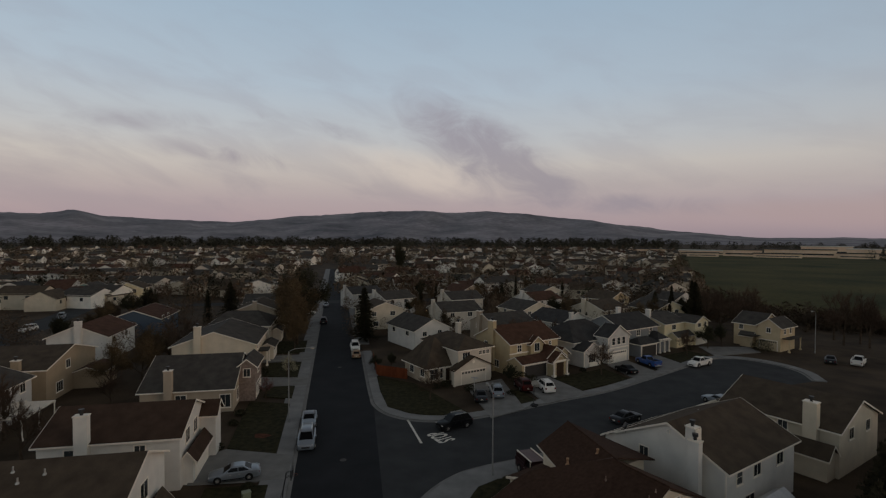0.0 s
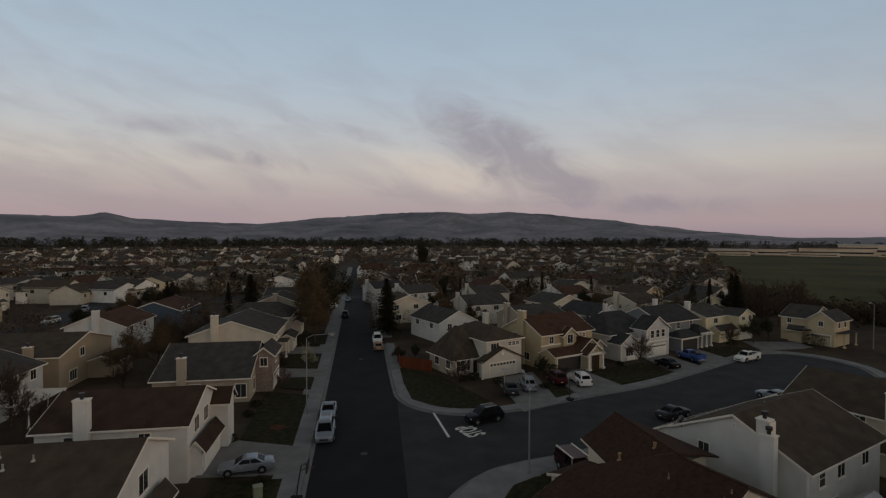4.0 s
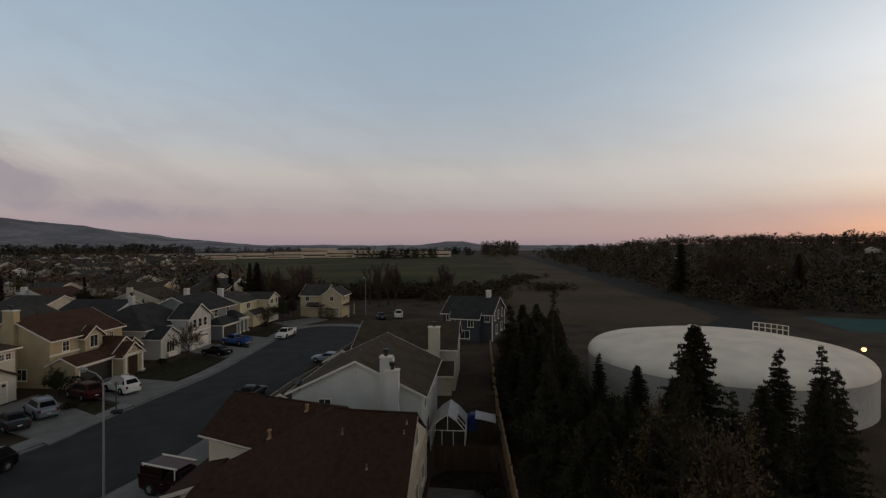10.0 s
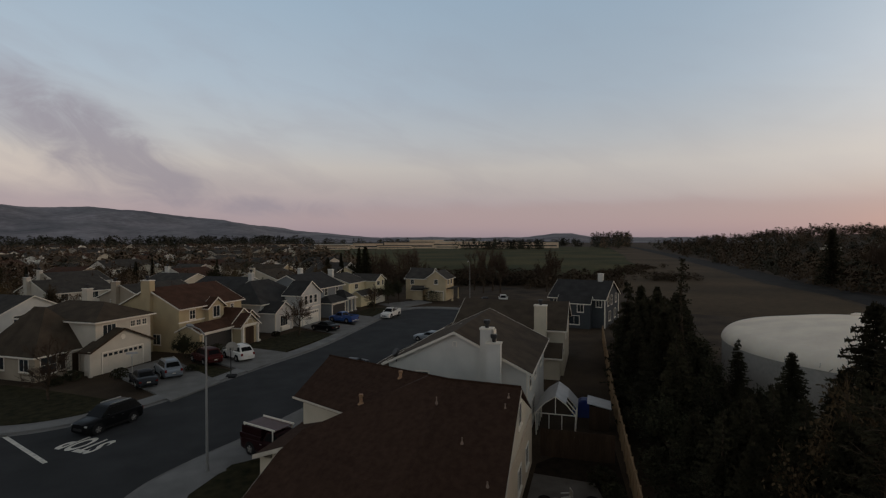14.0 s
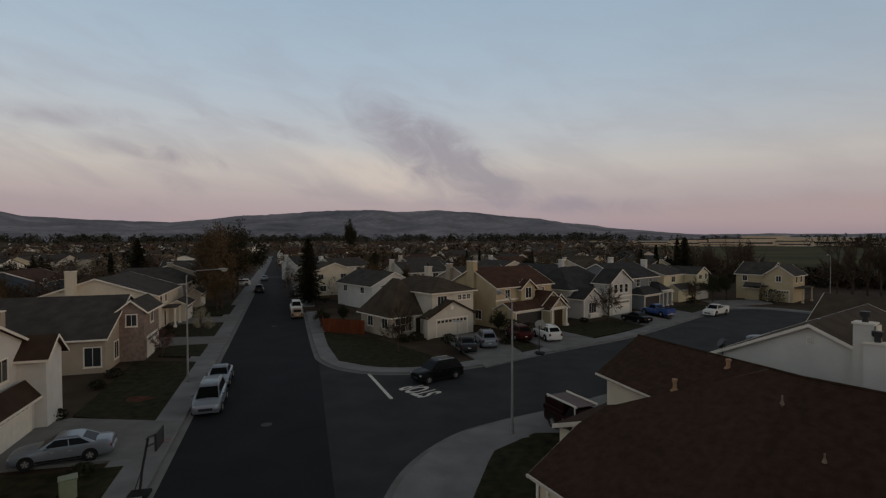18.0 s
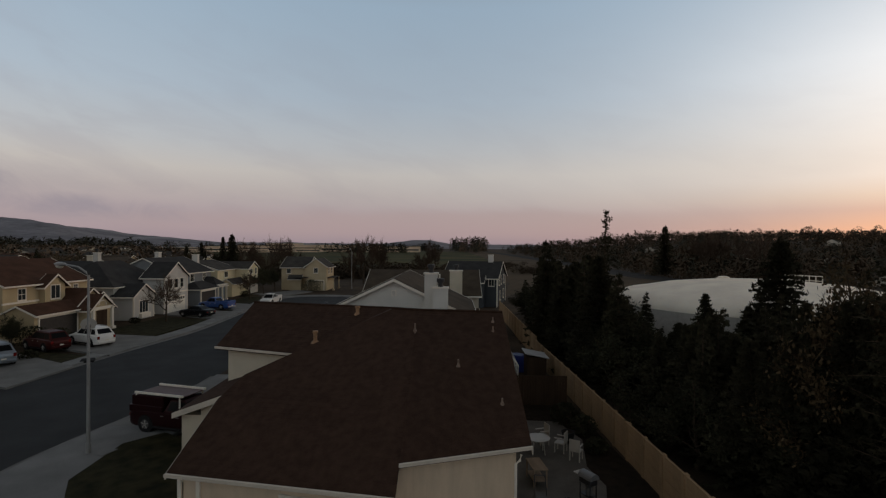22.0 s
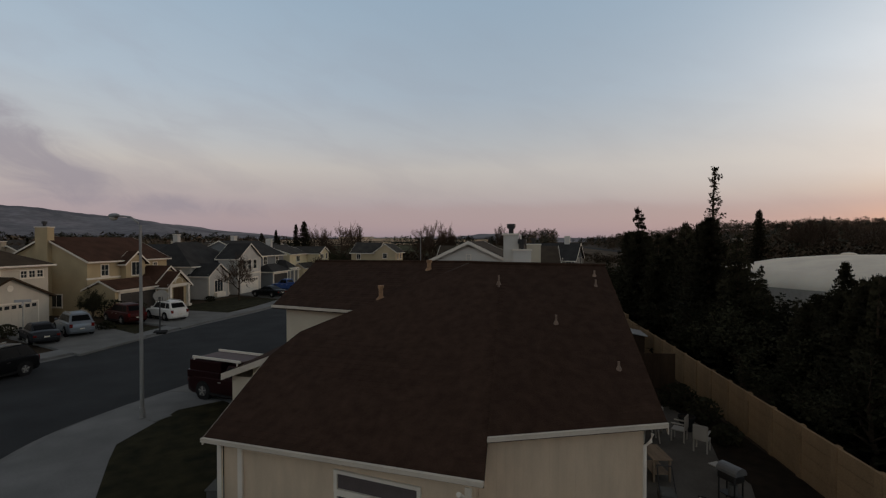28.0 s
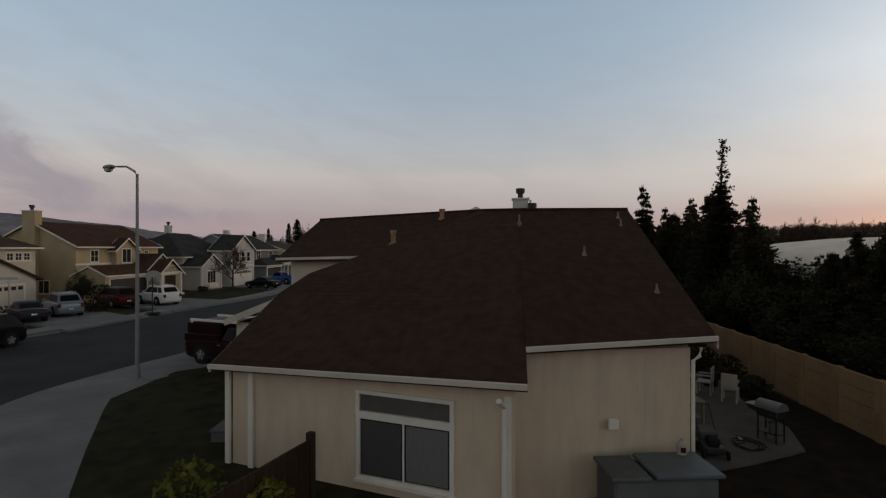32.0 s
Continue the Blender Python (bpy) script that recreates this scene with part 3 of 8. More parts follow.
def gable_block(parent, b, h, axis, rise, wall, roof, over=0.45, rake=0.3, z0=0.0, fascia=None, gables=(True, True), hips=(0.0, 0.0)):
    """Walls with gable ends and a two-slope roof. b = x0, x1, y0, y1; axis: the way of the ridge; hips: how far each ridge end is hipped in."""
    fascia = fascia or WHITE_TRIM
    x0, x1, y0, y1 = b
    swap = axis == "y"
    if swap:
        x0, x1, y0, y1 = y0, y1, x0, x1
    ym, half = (y0 + y1) / 2, (y1 - y0) / 2
    sl = rise / half

    def P(x, y, z):
        return Vector((y, x, z)) if swap else Vector((x, y, z))

    bm = bmesh.new()
    # walls: pentagon profile drawn along the ridge, or flat top where hipped
    prof0 = [(y0, z0), (y1, z0), (y1, h), (y0, h)] if hips[0] else [(y0, z0), (y1, z0), (y1, h), (ym, h + rise), (y0, h)]
    prof1 = [(y0, z0), (y1, z0), (y1, h), (y0, h)] if hips[1] else [(y0, z0), (y1, z0), (y1, h), (ym, h + rise), (y0, h)]
    A0 = {q: bm.verts.new(P(x0, *q)) for q in prof0}
    A1 = {q: bm.verts.new(P(x1, *q)) for q in prof1}
    bm.faces.new([A0[q] for q in prof0]), bm.faces.new([A1[q] for q in prof1])
    bm.faces.new([A0[(y0, z0)], A0[(y0, h)], A1[(y0, h)], A1[(y0, z0)]])
    bm.faces.new([A0[(y1, z0)], A0[(y1, h)], A1[(y1, h)], A1[(y1, z0)]])
    w = part("wall", recalc(bm), wall, parent)
    # roof
    e0, e1, ze = y0 - over, y1 + over, h - over * sl + 0.06
    zr = h + rise + 0.06
    ex0, ex1 = x0 - (over if hips[0] else rake), x1 + (over if hips[1] else rake)
    rx0, rx1 = (x0 + hips[0] if hips[0] else ex0), (x1 - hips[1] if hips[1] else ex1)
    th = 0.12
    slopes = [[P(ex0, e0, ze), P(ex1, e0, ze), P(rx1, ym, zr), P(rx0, ym, zr)], [P(ex1, e1, ze), P(ex0, e1, ze), P(rx0, ym, zr), P(rx1, ym, zr)]]
    if hips[0]:
        slopes.append([P(ex0, e1, ze), P(ex0, e0, ze), P(rx0, ym, zr)])
    if hips[1]:
        slopes.append([P(ex1, e0, ze), P(ex1, e1, ze), P(rx1, ym, zr)])
    r = None
    for quad in slopes:
        bm = bmesh.new()
        slab(bm, quad, th)
        ob = part("roof" if r is None else "roof_slope", recalc(bm), roof, r or parent)
        r = r or ob
    # fascia boards along eaves and rakes
    for y, o in ((e0, -1), (e1, 1)):
        bm = bmesh.new()
        q = [P(ex0, y, ze - 0.14), P(ex1, y, ze - 0.14), P(ex1, y, ze + 0.015), P(ex0, y, ze + 0.015)]
        d = P(0, o * 0.03, 0)
        lo, hi = [bm.verts.new(v) for v in q], [bm.verts.new(v + d) for v in q]
        bm.faces.new(lo), bm.faces.new(hi)
        for i in range(4):
            bm.faces.new((lo[i], lo[(i + 1) % 4], hi[(i + 1) % 4], hi[i]))
        part("fascia", recalc(bm), fascia, r)
    for x, o, hp in ((ex0, -1, hips[0]), (ex1, 1, hips[1])):
        bm = bmesh.new()
        if hp:
            q2 = [[P(x, e0, ze - 0.14), P(x, e1, ze - 0.14), P(x, e1, ze + 0.015), P(x, e0, ze + 0.015)]]
        else:
            q2 = [[P(x, y, ze - 0.16), P(x, ym, zr - 0.16), P(x, ym, zr + 0.02), P(x, y, ze + 0.02)] for y in (e0, e1)]
        d = P(o * 0.03, 0, 0)
        for q in q2:
            lo, hi = [bm.verts.new(v) for v in q], [bm.verts.new(v + d) for v in q]
            bm.faces.new(lo), bm.faces.new(hi)
            for i in range(4):
                bm.faces.new((lo[i], lo[(i + 1) % 4], hi[(i + 1) % 4], hi[i]))
        part("bargeboard", recalc(bm), fascia, r)
    return w, r


def chimney(parent, x, y, z0, z1, mat, w=1.1, d=0.7, base=None, cap=True):
    sp = [(x - w / 2, x + w / 2, y - d / 2, y + d / 2, z0, z1)]
    if base:
        sp.append((x - base[0] / 2, x + base[0] / 2, y - base[1] / 2, y + base[1] / 2, z0, base[2]))
    c = part("chimney", boxes(*sp), mat, parent)
    part("chimney_cap", boxes((x - w / 2 - 0.06, x + w / 2 + 0.06, y - d / 2 - 0.06, y + d / 2 + 0.06, z1, z1 + 0.09)), WHITE_TRIM, c)
    if cap:
        bm = bmesh.new()
        tube(bm, [(x, y, z1 + 0.09), (x, y, z1 + 0.35)], 0.14, n=10)
        tube(bm, [(x, y, z1 + 0.40), (x, y, z1 + 0.62)], 0.24, n=10)
        tube(bm, [(x, y, z1 + 0.35), (x, y, z1 + 0.40)], 0.2, n=10)
        part("chimney_cowl", bm, DARK_METAL, c)
    return c


def post(parent, x, y, z0, z1, w=0.16, mat=None):
    return part("porch_post", boxes((x - w / 2, x + w / 2, y - w / 2, y + w / 2, z0, z1), (x - w, x + w, y - w, y + w, z0, z0 + 0.3), (x - w * .8, x + w * .8, y - w * .8, y + w * .8, z1 - 0.15, z1)), mat or WHITE_TRIM, parent)


CREAM, BEIGE, TAN = stucco("cream", (0.57, 0.515, 0.42)), stucco("beige", (0.56, 0.515, 0.45)), stucco("tan", (0.45, 0.365, 0.235))
GREYW, BLUEW, YELLOW, WHITEW = stucco("grey", (0.50, 0.495, 0.485)), stucco("blue_grey", (0.20, 0.215, 0.23)), stucco("yellow", (0.68, 0.60, 0.41)), stucco("white", (0.60, 0.592, 0.57))
TAUPE, NAVY, TEAL = stucco("taupe", (0.38, 0.32, 0.255)), stucco("slate", (0.062, 0.067, 0.074)), stucco("teal", (0.20, 0.32, 0.29))
SH_BROWN, SH_RED, SH_GREY = shingle("brown", (0.055, 0.036, 0.027)), shingle("red_brown", (0.074, 0.040, 0.028)), shingle("grey", (0.062, 0.058, 0.054))
SH_TAUPE, SH_DARK = shingle("taupe", (0.070, 0.056, 0.043)), shingle("slate", (0.045, 0.045, 0.046))


def at(frame_m, x, y, z=0.0, rz=0.0):
    return frame_m @ pose(x, y, z, 0, 0, rz)

# ---- houses on the far side of the cross street ----
def put_windows(r, b, face, items):
    """items: along, z of centre, w, h, cols, rows."""
    for a, z, w, h, c, n in items:
        window(r, face_pose(b, face, a, z), w, h, c, n)


def gable_vent(r, m, w=0.5):
    bm = boxes((-w / 2, w / 2, -0.05, 0.02, -w * 0.6, w * 0.6))
    v = part("gable_vent", bm, WHITE_TRIM, r, m=m)
    for k in range(4):
        part("slat", boxes((-w / 2 + 0.05, w / 2 - 0.05, -0.075, -0.05, -w * 0.5 + k * w * 0.26, -w * 0.5 + k * w * 0.26 + 0.05)), GREYW, v)


def house_corner():
    """Taupe corner house with a garage wing."""
    r = root("house", at(B_FRAME, 37.8, 54.7), "taupe corner house, hipped grey-brown roof, cream gabled garage", "house")
    b1, b2, b3 = (-3.6, 3, -3.5, 3.8), (1.0, 7.9, -5.7, 5.4), (-0.3, 6.9, -6.8, -5.7)
    gable_block(r, b1, 3.0, "y", 3.9, TAUPE, SH_TAUPE, hips=(3.1, 2.6))
    gable_block(r, b2, 5.5, "y", 1.5, BEIGE, SH_TAUPE, hips=(2.8, 2.8))
    gable_block(r, b3, 2.7, "y", 1.7, BEIGE, SH_TAUPE, fascia=WOOD_DARK)
    garage_door(r, face_pose(b3, "S", 3.6, 0), mat=BEIGE)
    bm = bmesh.new()
    bmesh.ops.create_circle(bm, cap_ends=True, segments=16, radius=0.28, matrix=pose(3.3, -6.84, 3.5, 90))
    bmesh.ops.solidify(bm, geom=bm.faces[:], thickness=0.04)
    part("gable_vent", bm, WHITE_TRIM, r)
    put_windows(r, b2, "S", [(4.5 + 0.78 * i, 4.55, 0.55, 0.6, 2, 2) for i in range(3)] + [(1.6, 4.3, 1.5, 1.15, 3, 1)])
    put_windows(r, b1, "S", [(1.3, 1.5, 1.5, 1.7, 2, 2), (2.75, 1.6, 0.5, 1.8, 1, 2)])
    bm = bmesh.new()
    pts = [(-2.3 + 0.95 * math.cos(math.pi * k / 10), -3.56, 2.45 + 0.42 * math.sin(math.pi * k / 10)) for k in range(11)]
    tube(bm, pts, 0.07, n=6)
    part("window_arch", bm, WHITE_TRIM, r)
    front_door(r, face_pose(b1, "S", 3.9, 0.1))
    put_windows(r, b1, "W", [(2.4, 1.6, 1.2, 1.2, 2, 1), (5.8, 1.6, 1.2, 1.2, 2, 1)])
    chimney(r, 7.7, 3.8, 0, 8.0, BEIGE, 0.8, 0.8)
    for y in (-6.9, -4.1):
        part("porch_post", boxes((-0.75, -0.45, y - 0.15, y + 0.15, 0, 2.6)), BEIGE, r)


def house_tan():
    r = root("house", at(B_FRAME, 55, 49.3), "tan two-storey house, red-brown roof, cream trim, gabled entry porch", "house")
    b1, b2, b3, b4, b5 = (-6.2, 5.4, -1.5, 8), (-6.2, 0.5, -4.6, -1.5), (-0.4, 3.1, -6.0, -1.5), (-1.9, 0.9, -2.2, -1.5), (3.6, 6.2, -3.4, -1.5)
    gable_block(r, b1, 5.6, "x", 2.3, TAN, SH_RED)
    gable_block(r, b2, 2.8, "x", 0.75, TAN, SH_RED)
    gable_block(r, b3, 2.7, "y", 1.35, TAN, SH_RED)
    gable_block(r, (-0.2, 4.2, -4.3, -1.5), 3.05, "y", 1.6, TAN, SH_RED)
    gable_block(r, b4, 5.3, "y", 1.05, TAN, SH_RED)
    gable_block(r, b5, 3.0, "y", 1.0, TAN, SH_RED)
    # no opening is cut: a dark sheet stands for the garage's inner shade
    part("garage_opening", boxes((-5.6, -0.6, -4.66, -4.6, 0, 2.25)), DARK_METAL, r, "dark sheet painted as the shade inside an open garage")
    part("garage_trim", boxes((-5.75, -5.6, -4.7, -4.58, 0, 2.4), (-0.6, -0.45, -4.7, -4.58, 0, 2.4), (-5.75, -0.45, -4.72, -4.58, 2.25, 2.5)), WHITE_TRIM, r)
    put_windows(r, b4, "S", [(1.4, 4.5, 1.2, 1.4, 2, 1)])
    put_windows(r, b1, "S", [(2.2, 4.5, 0.9, 1.1, 2, 2), (9.6, 4.7, 0.6, 0.6, 2, 2)])
    put_windows(r, b5, "S", [(1.3, 1.4, 1.2, 1.6, 2, 2)])
    part("band_trim", boxes((-6.3, 5.5, -1.6, -1.5, 3.62, 3.8)), WHITE_TRIM, r)
    for x in (-0.2, 2.9):
        post(r, x, -6.1, 0, 2.55, 0.3)
    fan = bmesh.new()
    tube(fan, [(1.35 + 0.62 * math.cos(math.pi * k / 10), -6.08, 2.85 + 0.55 * math.sin(math.pi * k / 10)) for k in range(11)], 0.06, n=6)
    part("gable_arch", fan, WHITE_TRIM, r)
    put_windows(r, (-0.2, 4.2, -4.3, -1.5), "S", [(3.95, 1.4, 0.35, 1.5, 1, 2)])
    # flat dark panel imitates the shade of a recessed entry
    part("entry_recess", boxes((0.5, 2.2, -6.04, -6.0, 0, 2.3)), WOOD_DARK, r)
    part("porch_beam", boxes((-0.5, 3.2, -6.15, -6.02, 2.4, 2.72)), WHITE_TRIM, r)
    put_windows(r, b1, "W", [(3, 4.4, 1.0, 1.1, 2, 1), (6, 1.5, 1.2, 1.2, 2, 1)])
    chimney(r, -6.3, 3.2, 0, 8.9, TAN, 0.8, 1.4)


def house_grey():
    r = root("house", at(B_FRAME, 69.8, 48), "pale grey house with dark roof and white-trimmed front gables", "house")
    b1, b2, b3 = (-6, 6, -1, 9), (0.2, 6.2, -4, -1), (-6, -1.8, -3.6, -1)
    gable_block(r, b1, 4.4, "x", 2.9, GREYW, SH_DARK, hips=(4, 3))
    gable_block(r, b2, 5.2, "y", 1.9, GREYW, SH_DARK)
    gable_block(r, b3, 3.2, "y", 1.3, GREYW, SH_DARK)
    garage_door(r, face_pose(b2, "S", 3.0, 0), w=4.6)
    put_windows(r, b2, "S", [(1.5, 4.1, 0.9, 1.3, 1, 2), (3.0, 4.1, 0.9, 1.3, 1, 2), (4.5, 4.1, 0.9, 1.3, 1, 2)])
    put_windows(r, b3, "S", [(2.1, 1.6, 1.8, 1.5, 3, 1)])
    part("window_box", boxes((-4.9, -2.9, -4.0, -3.6, 0.2, 0.75)), WHITE_TRIM, r)
    front_door(r, face_pose(b1, "S", 5.2, 0.1))
    for x in (-1.6, 0.0):
        post(r, x, -2.6, 0, 3.1)
    part("porch_beam", boxes((-1.8, 0.2, -2.75, -2.45, 3.1, 3.35)), WHITE_TRIM, r)
    for x in (-6.05, -1.75):
        part("corner_trim", boxes((x - 0.07, x + 0.07, -3.68, -3.5, 0, 3.2)), WHITE_TRIM, r)
    for x in (0.2, 6.2):
        part("corner_trim", boxes((x - 0.07, x + 0.07, -4.08, -3.9, 0, 5.2)), WHITE_TRIM, r)
    part("band_trim", boxes((0.1, 6.3, -4.08, -4.0, 2.75, 2.95)), WHITE_TRIM, r)
    chimney(r, 1.0, 6.0, 3, 8.4, GREYW, 0.7, 0.7)


def house_blue():
    r = root("house", at(B_FRAME, 84.5, 49), "dark blue-grey house with white porch trim and open garage", "house")
    b1, b2, b3 = (-6.2, 5.5, -2, 8), (-5, 0.5, -5.2, -2), (1.8, 5.4, -4.6, -2)
    gable_block(r, b1, 5.2, "x", 2.3, BLUEW, SH_DARK)
    gable_block(r, b2, 2.8, "x", 0.9, BLUEW, SH_DARK, hips=(1.2, 1.2))
    gable_block(r, b3, 2.8, "y", 1.3, BLUEW, SH_DARK, hips=(1.4, 0))
    # dark sheet on the closed wall, painting the shade of an open garage
    part("garage_opening", boxes((-4.6, 0.1, -5.26, -5.2, 0, 2.2)), DARK_METAL, r, "dark sheet painted as the shade inside an open garage")
    part("garage_trim", boxes((-4.8, -4.6, -5.32, -5.18, 0, 2.3), (0.1, 0.3, -5.32, -5.18, 0, 2.3), (-4.8, 0.3, -5.34, -5.18, 2.2, 2.5)), WHITE_TRIM, r)
    put_windows(r, b1, "S", [(1.6, 4.2, 0.9, 1.2, 2, 2), (5.0, 4.2, 1.1, 1.2, 2, 2), (9.2, 4.2, 0.9, 1.2, 2, 2)])
    for x in (2.0, 3.6, 5.2):
        post(r, x, -4.9, 0, 2.8, 0.2)
    part("porch_beam", boxes((1.8, 5.4, -5.05, -4.7, 2.6, 2.85)), WHITE_TRIM, r)
    chimney(r, 2.0, 5.5, 3, 8.3, WHITEW, 0.9, 0.7, cap=False)


def house_yellow():
    r = root("house", at(B_FRAME, 99, 48), "pale yellow two-storey house with grey roof", "house")
    b1, b2 = (-6.5, 2, -1, 9), (1.2, 6.4, -3.5, 8)
    gable_block(r, b1, 5.1, "x", 1.6, YELLOW, SH_GREY)
    gable_block(r, b2, 5.1, "y", 1.2, YELLOW, SH_GREY)
    put_windows(r, b1, "S", [(3.5, 4.1, 1.4, 1.0, 2, 1)])
    put_windows(r, b2, "S", [(1.6, 4.4, 1.2, 0.8, 3, 1), (4.0, 4.4, 0.7, 1.1, 1, 2)])
    garage_door(r, face_pose(b2, "S", 2.6, 0), w=4.4)
    gable_block(r, (-5, 1.2, -3, -1), 2.6, "x", 0.7, YELLOW, SH_GREY)
    chimney(r, -6.6, 3.0, 0, 7.8, WHITEW, 0.7, 1.0, cap=False)


SAND = stucco("sand", (0.50, 0.41, 0.28))


def house_end():
    r = root("house", at(B_FRAME, 114, 37.5), "tan-beige two-storey house at the end of the street", "house")
    b1, b2, b3 = (-4.0, 5, -2, 3.6), (-5.2, 1.5, -6.5, -2), (-5.4, -4.0, -1.0, 1.5)
    gable_block(r, b1, 5.0, "y", 2.1, SAND, SH_GREY)
    gable_block(r, b2, 5.2, "x", 1.6, SAND, SH_GREY)
    gable_block(r, b3, 2.7, "y", 0.6, SAND, SH_GREY)
    put_windows(r, b1, "W", [(1.6, 4.1, 0.8, 1.0, 2, 1)])
    put_windows(r, b2, "W", [(2.2, 4.3, 0.8, 1.0, 2, 1)])
    put_windows(r, b2, "S", [(2.0, 4.2, 0.8, 1.2, 1, 2), (4.6, 4.2, 0.8, 1.2, 1, 2)])
    part("porch_roof", boxes((-7.0, -5.2, -2.6, 0.4, 2.8, 2.95)), SH_GREY, r)
    part("porch_roof", boxes((-4.4, 1.2, -8.0, -6.5, 2.7, 2.85)), SH_GREY, r)
    for x in (-4.2, 1.0):
        post(r, x, -7.8, 0, 2.7, 0.2, SAND)
    garage_door(r, face_pose(b2, "W", 2.2, 0), w=3.4, mat=SAND)


def house_slate():
    r = root("house", at(B_FRAME, 87, 1.0, 0, -13), "slate-blue house with dark roof, white trim and dormer windows", "house")
    b1, b2 = (-4.6, 6, -5.2, 3.6), (-6.2, -4.6, -3.2, 1.6)
    gable_block(r, b1, 4.7, "y", 2.4, NAVY, SH_DARK)
    gable_block(r, b2, 4.3, "y", 0.7, NAVY, SH_DARK)
    put_windows(r, b1, "S", [(2.4, 4.1, 0.9, 1.4, 1, 2), (5.0, 4.1, 0.9, 1.4, 1, 2), (8.4, 4.1, 0.9, 1.4, 1, 2), (3.6, 1.6, 1.4, 1.4, 2, 1), (7.8, 1.6, 1.4, 1.4, 2, 1)])
    put_windows(r, b2, "W", [(1.2, 3.2, 0.9, 1.1, 2, 1), (3.4, 3.2, 0.9, 1.1, 2, 1), (2.4, 1.3, 1.6, 1.3, 2, 1)])
    chimney(r, 0.7, -3.4, 5, 8.2, WHITEW, 0.8, 0.8, cap=False)
    put_windows(r, b1, "W", [(1.1, 3.9, 0.8, 1.0, 2, 1), (7.9, 3.9, 0.8, 1.0, 2, 1)])
    for x in (b1[0], b1[1]):
        part("corner_trim", boxes((x - 0.08, x + 0.08, -5.28, -5.12, 0, 4.7)), WHITE_TRIM, r)


# ---- houses on the near side of the cross street ----
def house_chimney():
    r = root("house", at(B_FRAME, 39, 7.4), "cream two-storey house, taupe roof, tall stepped white chimney", "house")
    b1 = (-6.3, 6, -4.5, 5.6)
    gable_block(r, b1, 5.1, "x", 2.4, WHITEW, SH_TAUPE)
    gable_block(r, (-3, 6, 5.6, 10), 2.7, "x", 1.2, WHITEW, SH_TAUPE)
    chimney(r, -6.65, -1.85, 0, 7.9, WHITEW, 0.75, 0.82)
    chimney(r, -7.25, -2.45, 0, 7.05, WHITEW, 0.6, 0.95)
    part("chimney_trim", boxes((-7.06, -6.26, -2.42, -2.34, 0, 7.88)), WHITE_TRIM, r)
    put_windows(r, b1, "W", [(2.6, 4.0, 0.9, 1.0, 2, 1), (3.8, 1.5, 1.2, 1.1, 2, 1), (8.6, 1.5, 1.0, 1.1, 2, 1)])
    gable_vent(r, face_pose(b1, "W", 5.05, 6.65), 0.3)
    put_windows(r, b1, "S", [(2.2, 4.0, 0.9, 1.2, 1, 2), (5.2, 4.0, 1.2, 1.2, 2, 1), (9.4, 4.0, 1.2, 1.2, 2, 1), (4, 1.4, 1.5, 1.3, 2, 1)])
    part("downpipe", boxes((-6.40, -6.30, -4.6, -4.5, 0, 4.9)), WHITE_TRIM, r)
    bm = bmesh.new()
    tube(bm, [(-6.3, 5.0, 5.1), (-6.3, 5.0, 5.75)], 0.03, n=6)
    tube(bm, [(-6.3, 5.0, 5.75), (-6.42, 5.1, 5.85)], 0.33, 0.28, 14)
    part("satellite_dish", bm, DARK_METAL, r)
    bm = bmesh.new()
    tube(bm, [(1, 2, 6.4), (1, 2, 6.9)], 0.06, n=8)
    part("roof_vent", bm, METAL, r)


def house_second():
    r = root("house", at(B_FRAME, 57, 7), "cream house with pale chimney and long dark roof", "house")
    b1, b2 = (-5.5, 5, -5.5, 6), (-7.4, -5.5, -5.2, -1.2)
    gable_block(r, b1, 4.8, "y", 2.2, CREAM, SH_TAUPE)
    gable_block(r, b2, 2.6, "y", 0.9, CREAM, SH_TAUPE)
    chimney(r, -5.95, -3.2, 0, 7.2, CREAM, 0.85, 1.25)
    put_windows(r, b1, "W", [(6.4, 4.0, 0.9, 1.0, 2, 1), (4.2, 1.5, 1.2, 1.2, 2, 1)])
    put_windows(r, b1, "S", [(3.0, 4.0, 1.1, 1.1, 2, 1), (7.5, 4.0, 1.1, 1.1, 2, 1)])
    gable_block(r, (-3, 5, 6, 10), 2.7, "x", 1.2, CREAM, SH_TAUPE)


def courses(quad_fn, n, mat, parent, th=0.02):
    """Shingle courses laid up a slope, each a little proud of the one above. quad_fn(f): left and right point at height share f."""
    for k in range(n):
        bm = bmesh.new()
        a, b = quad_fn(k / n), quad_fn((k + 1) / n)
        up = Vector((0, 0, th))
        v = [bm.verts.new(p) for p in (a[0] + up, a[1] + up, b[1] + up * 0.3, b[0] + up * 0.3, a[0], a[1])]
        bm.faces.new(v[:4])
        bm.faces.new((v[4], v[5], v[1], v[0]))
        part("shingle_course", bm, mat, parent)


ROOF_NEAR = material("dark_brown_shingles", (0.0465, 0.0265, 0.0185), 0.95, var=0.22, scale=3.2, fine=26, bump=0.6, tint=(0.050, 0.029, 0.0205), per_object=0.07)
SIDING = banded("cream_siding", (0.62, 0.51, 0.39), 0.20, 0.016, 1, 0.85, 0.10, streak=(3.5, 3.5, 0.9))


def along(pts, f):
    """Point at height share f of a rising line of points."""
    z = pts[0].z + (pts[-1].z - pts[0].z) * f
    for a, b in zip(pts, pts[1:]):
        if z <= b.z + 1e-6:
            return a.lerp(b, (z - a.z) / (b.z - a.z))
    return pts[-1].copy()


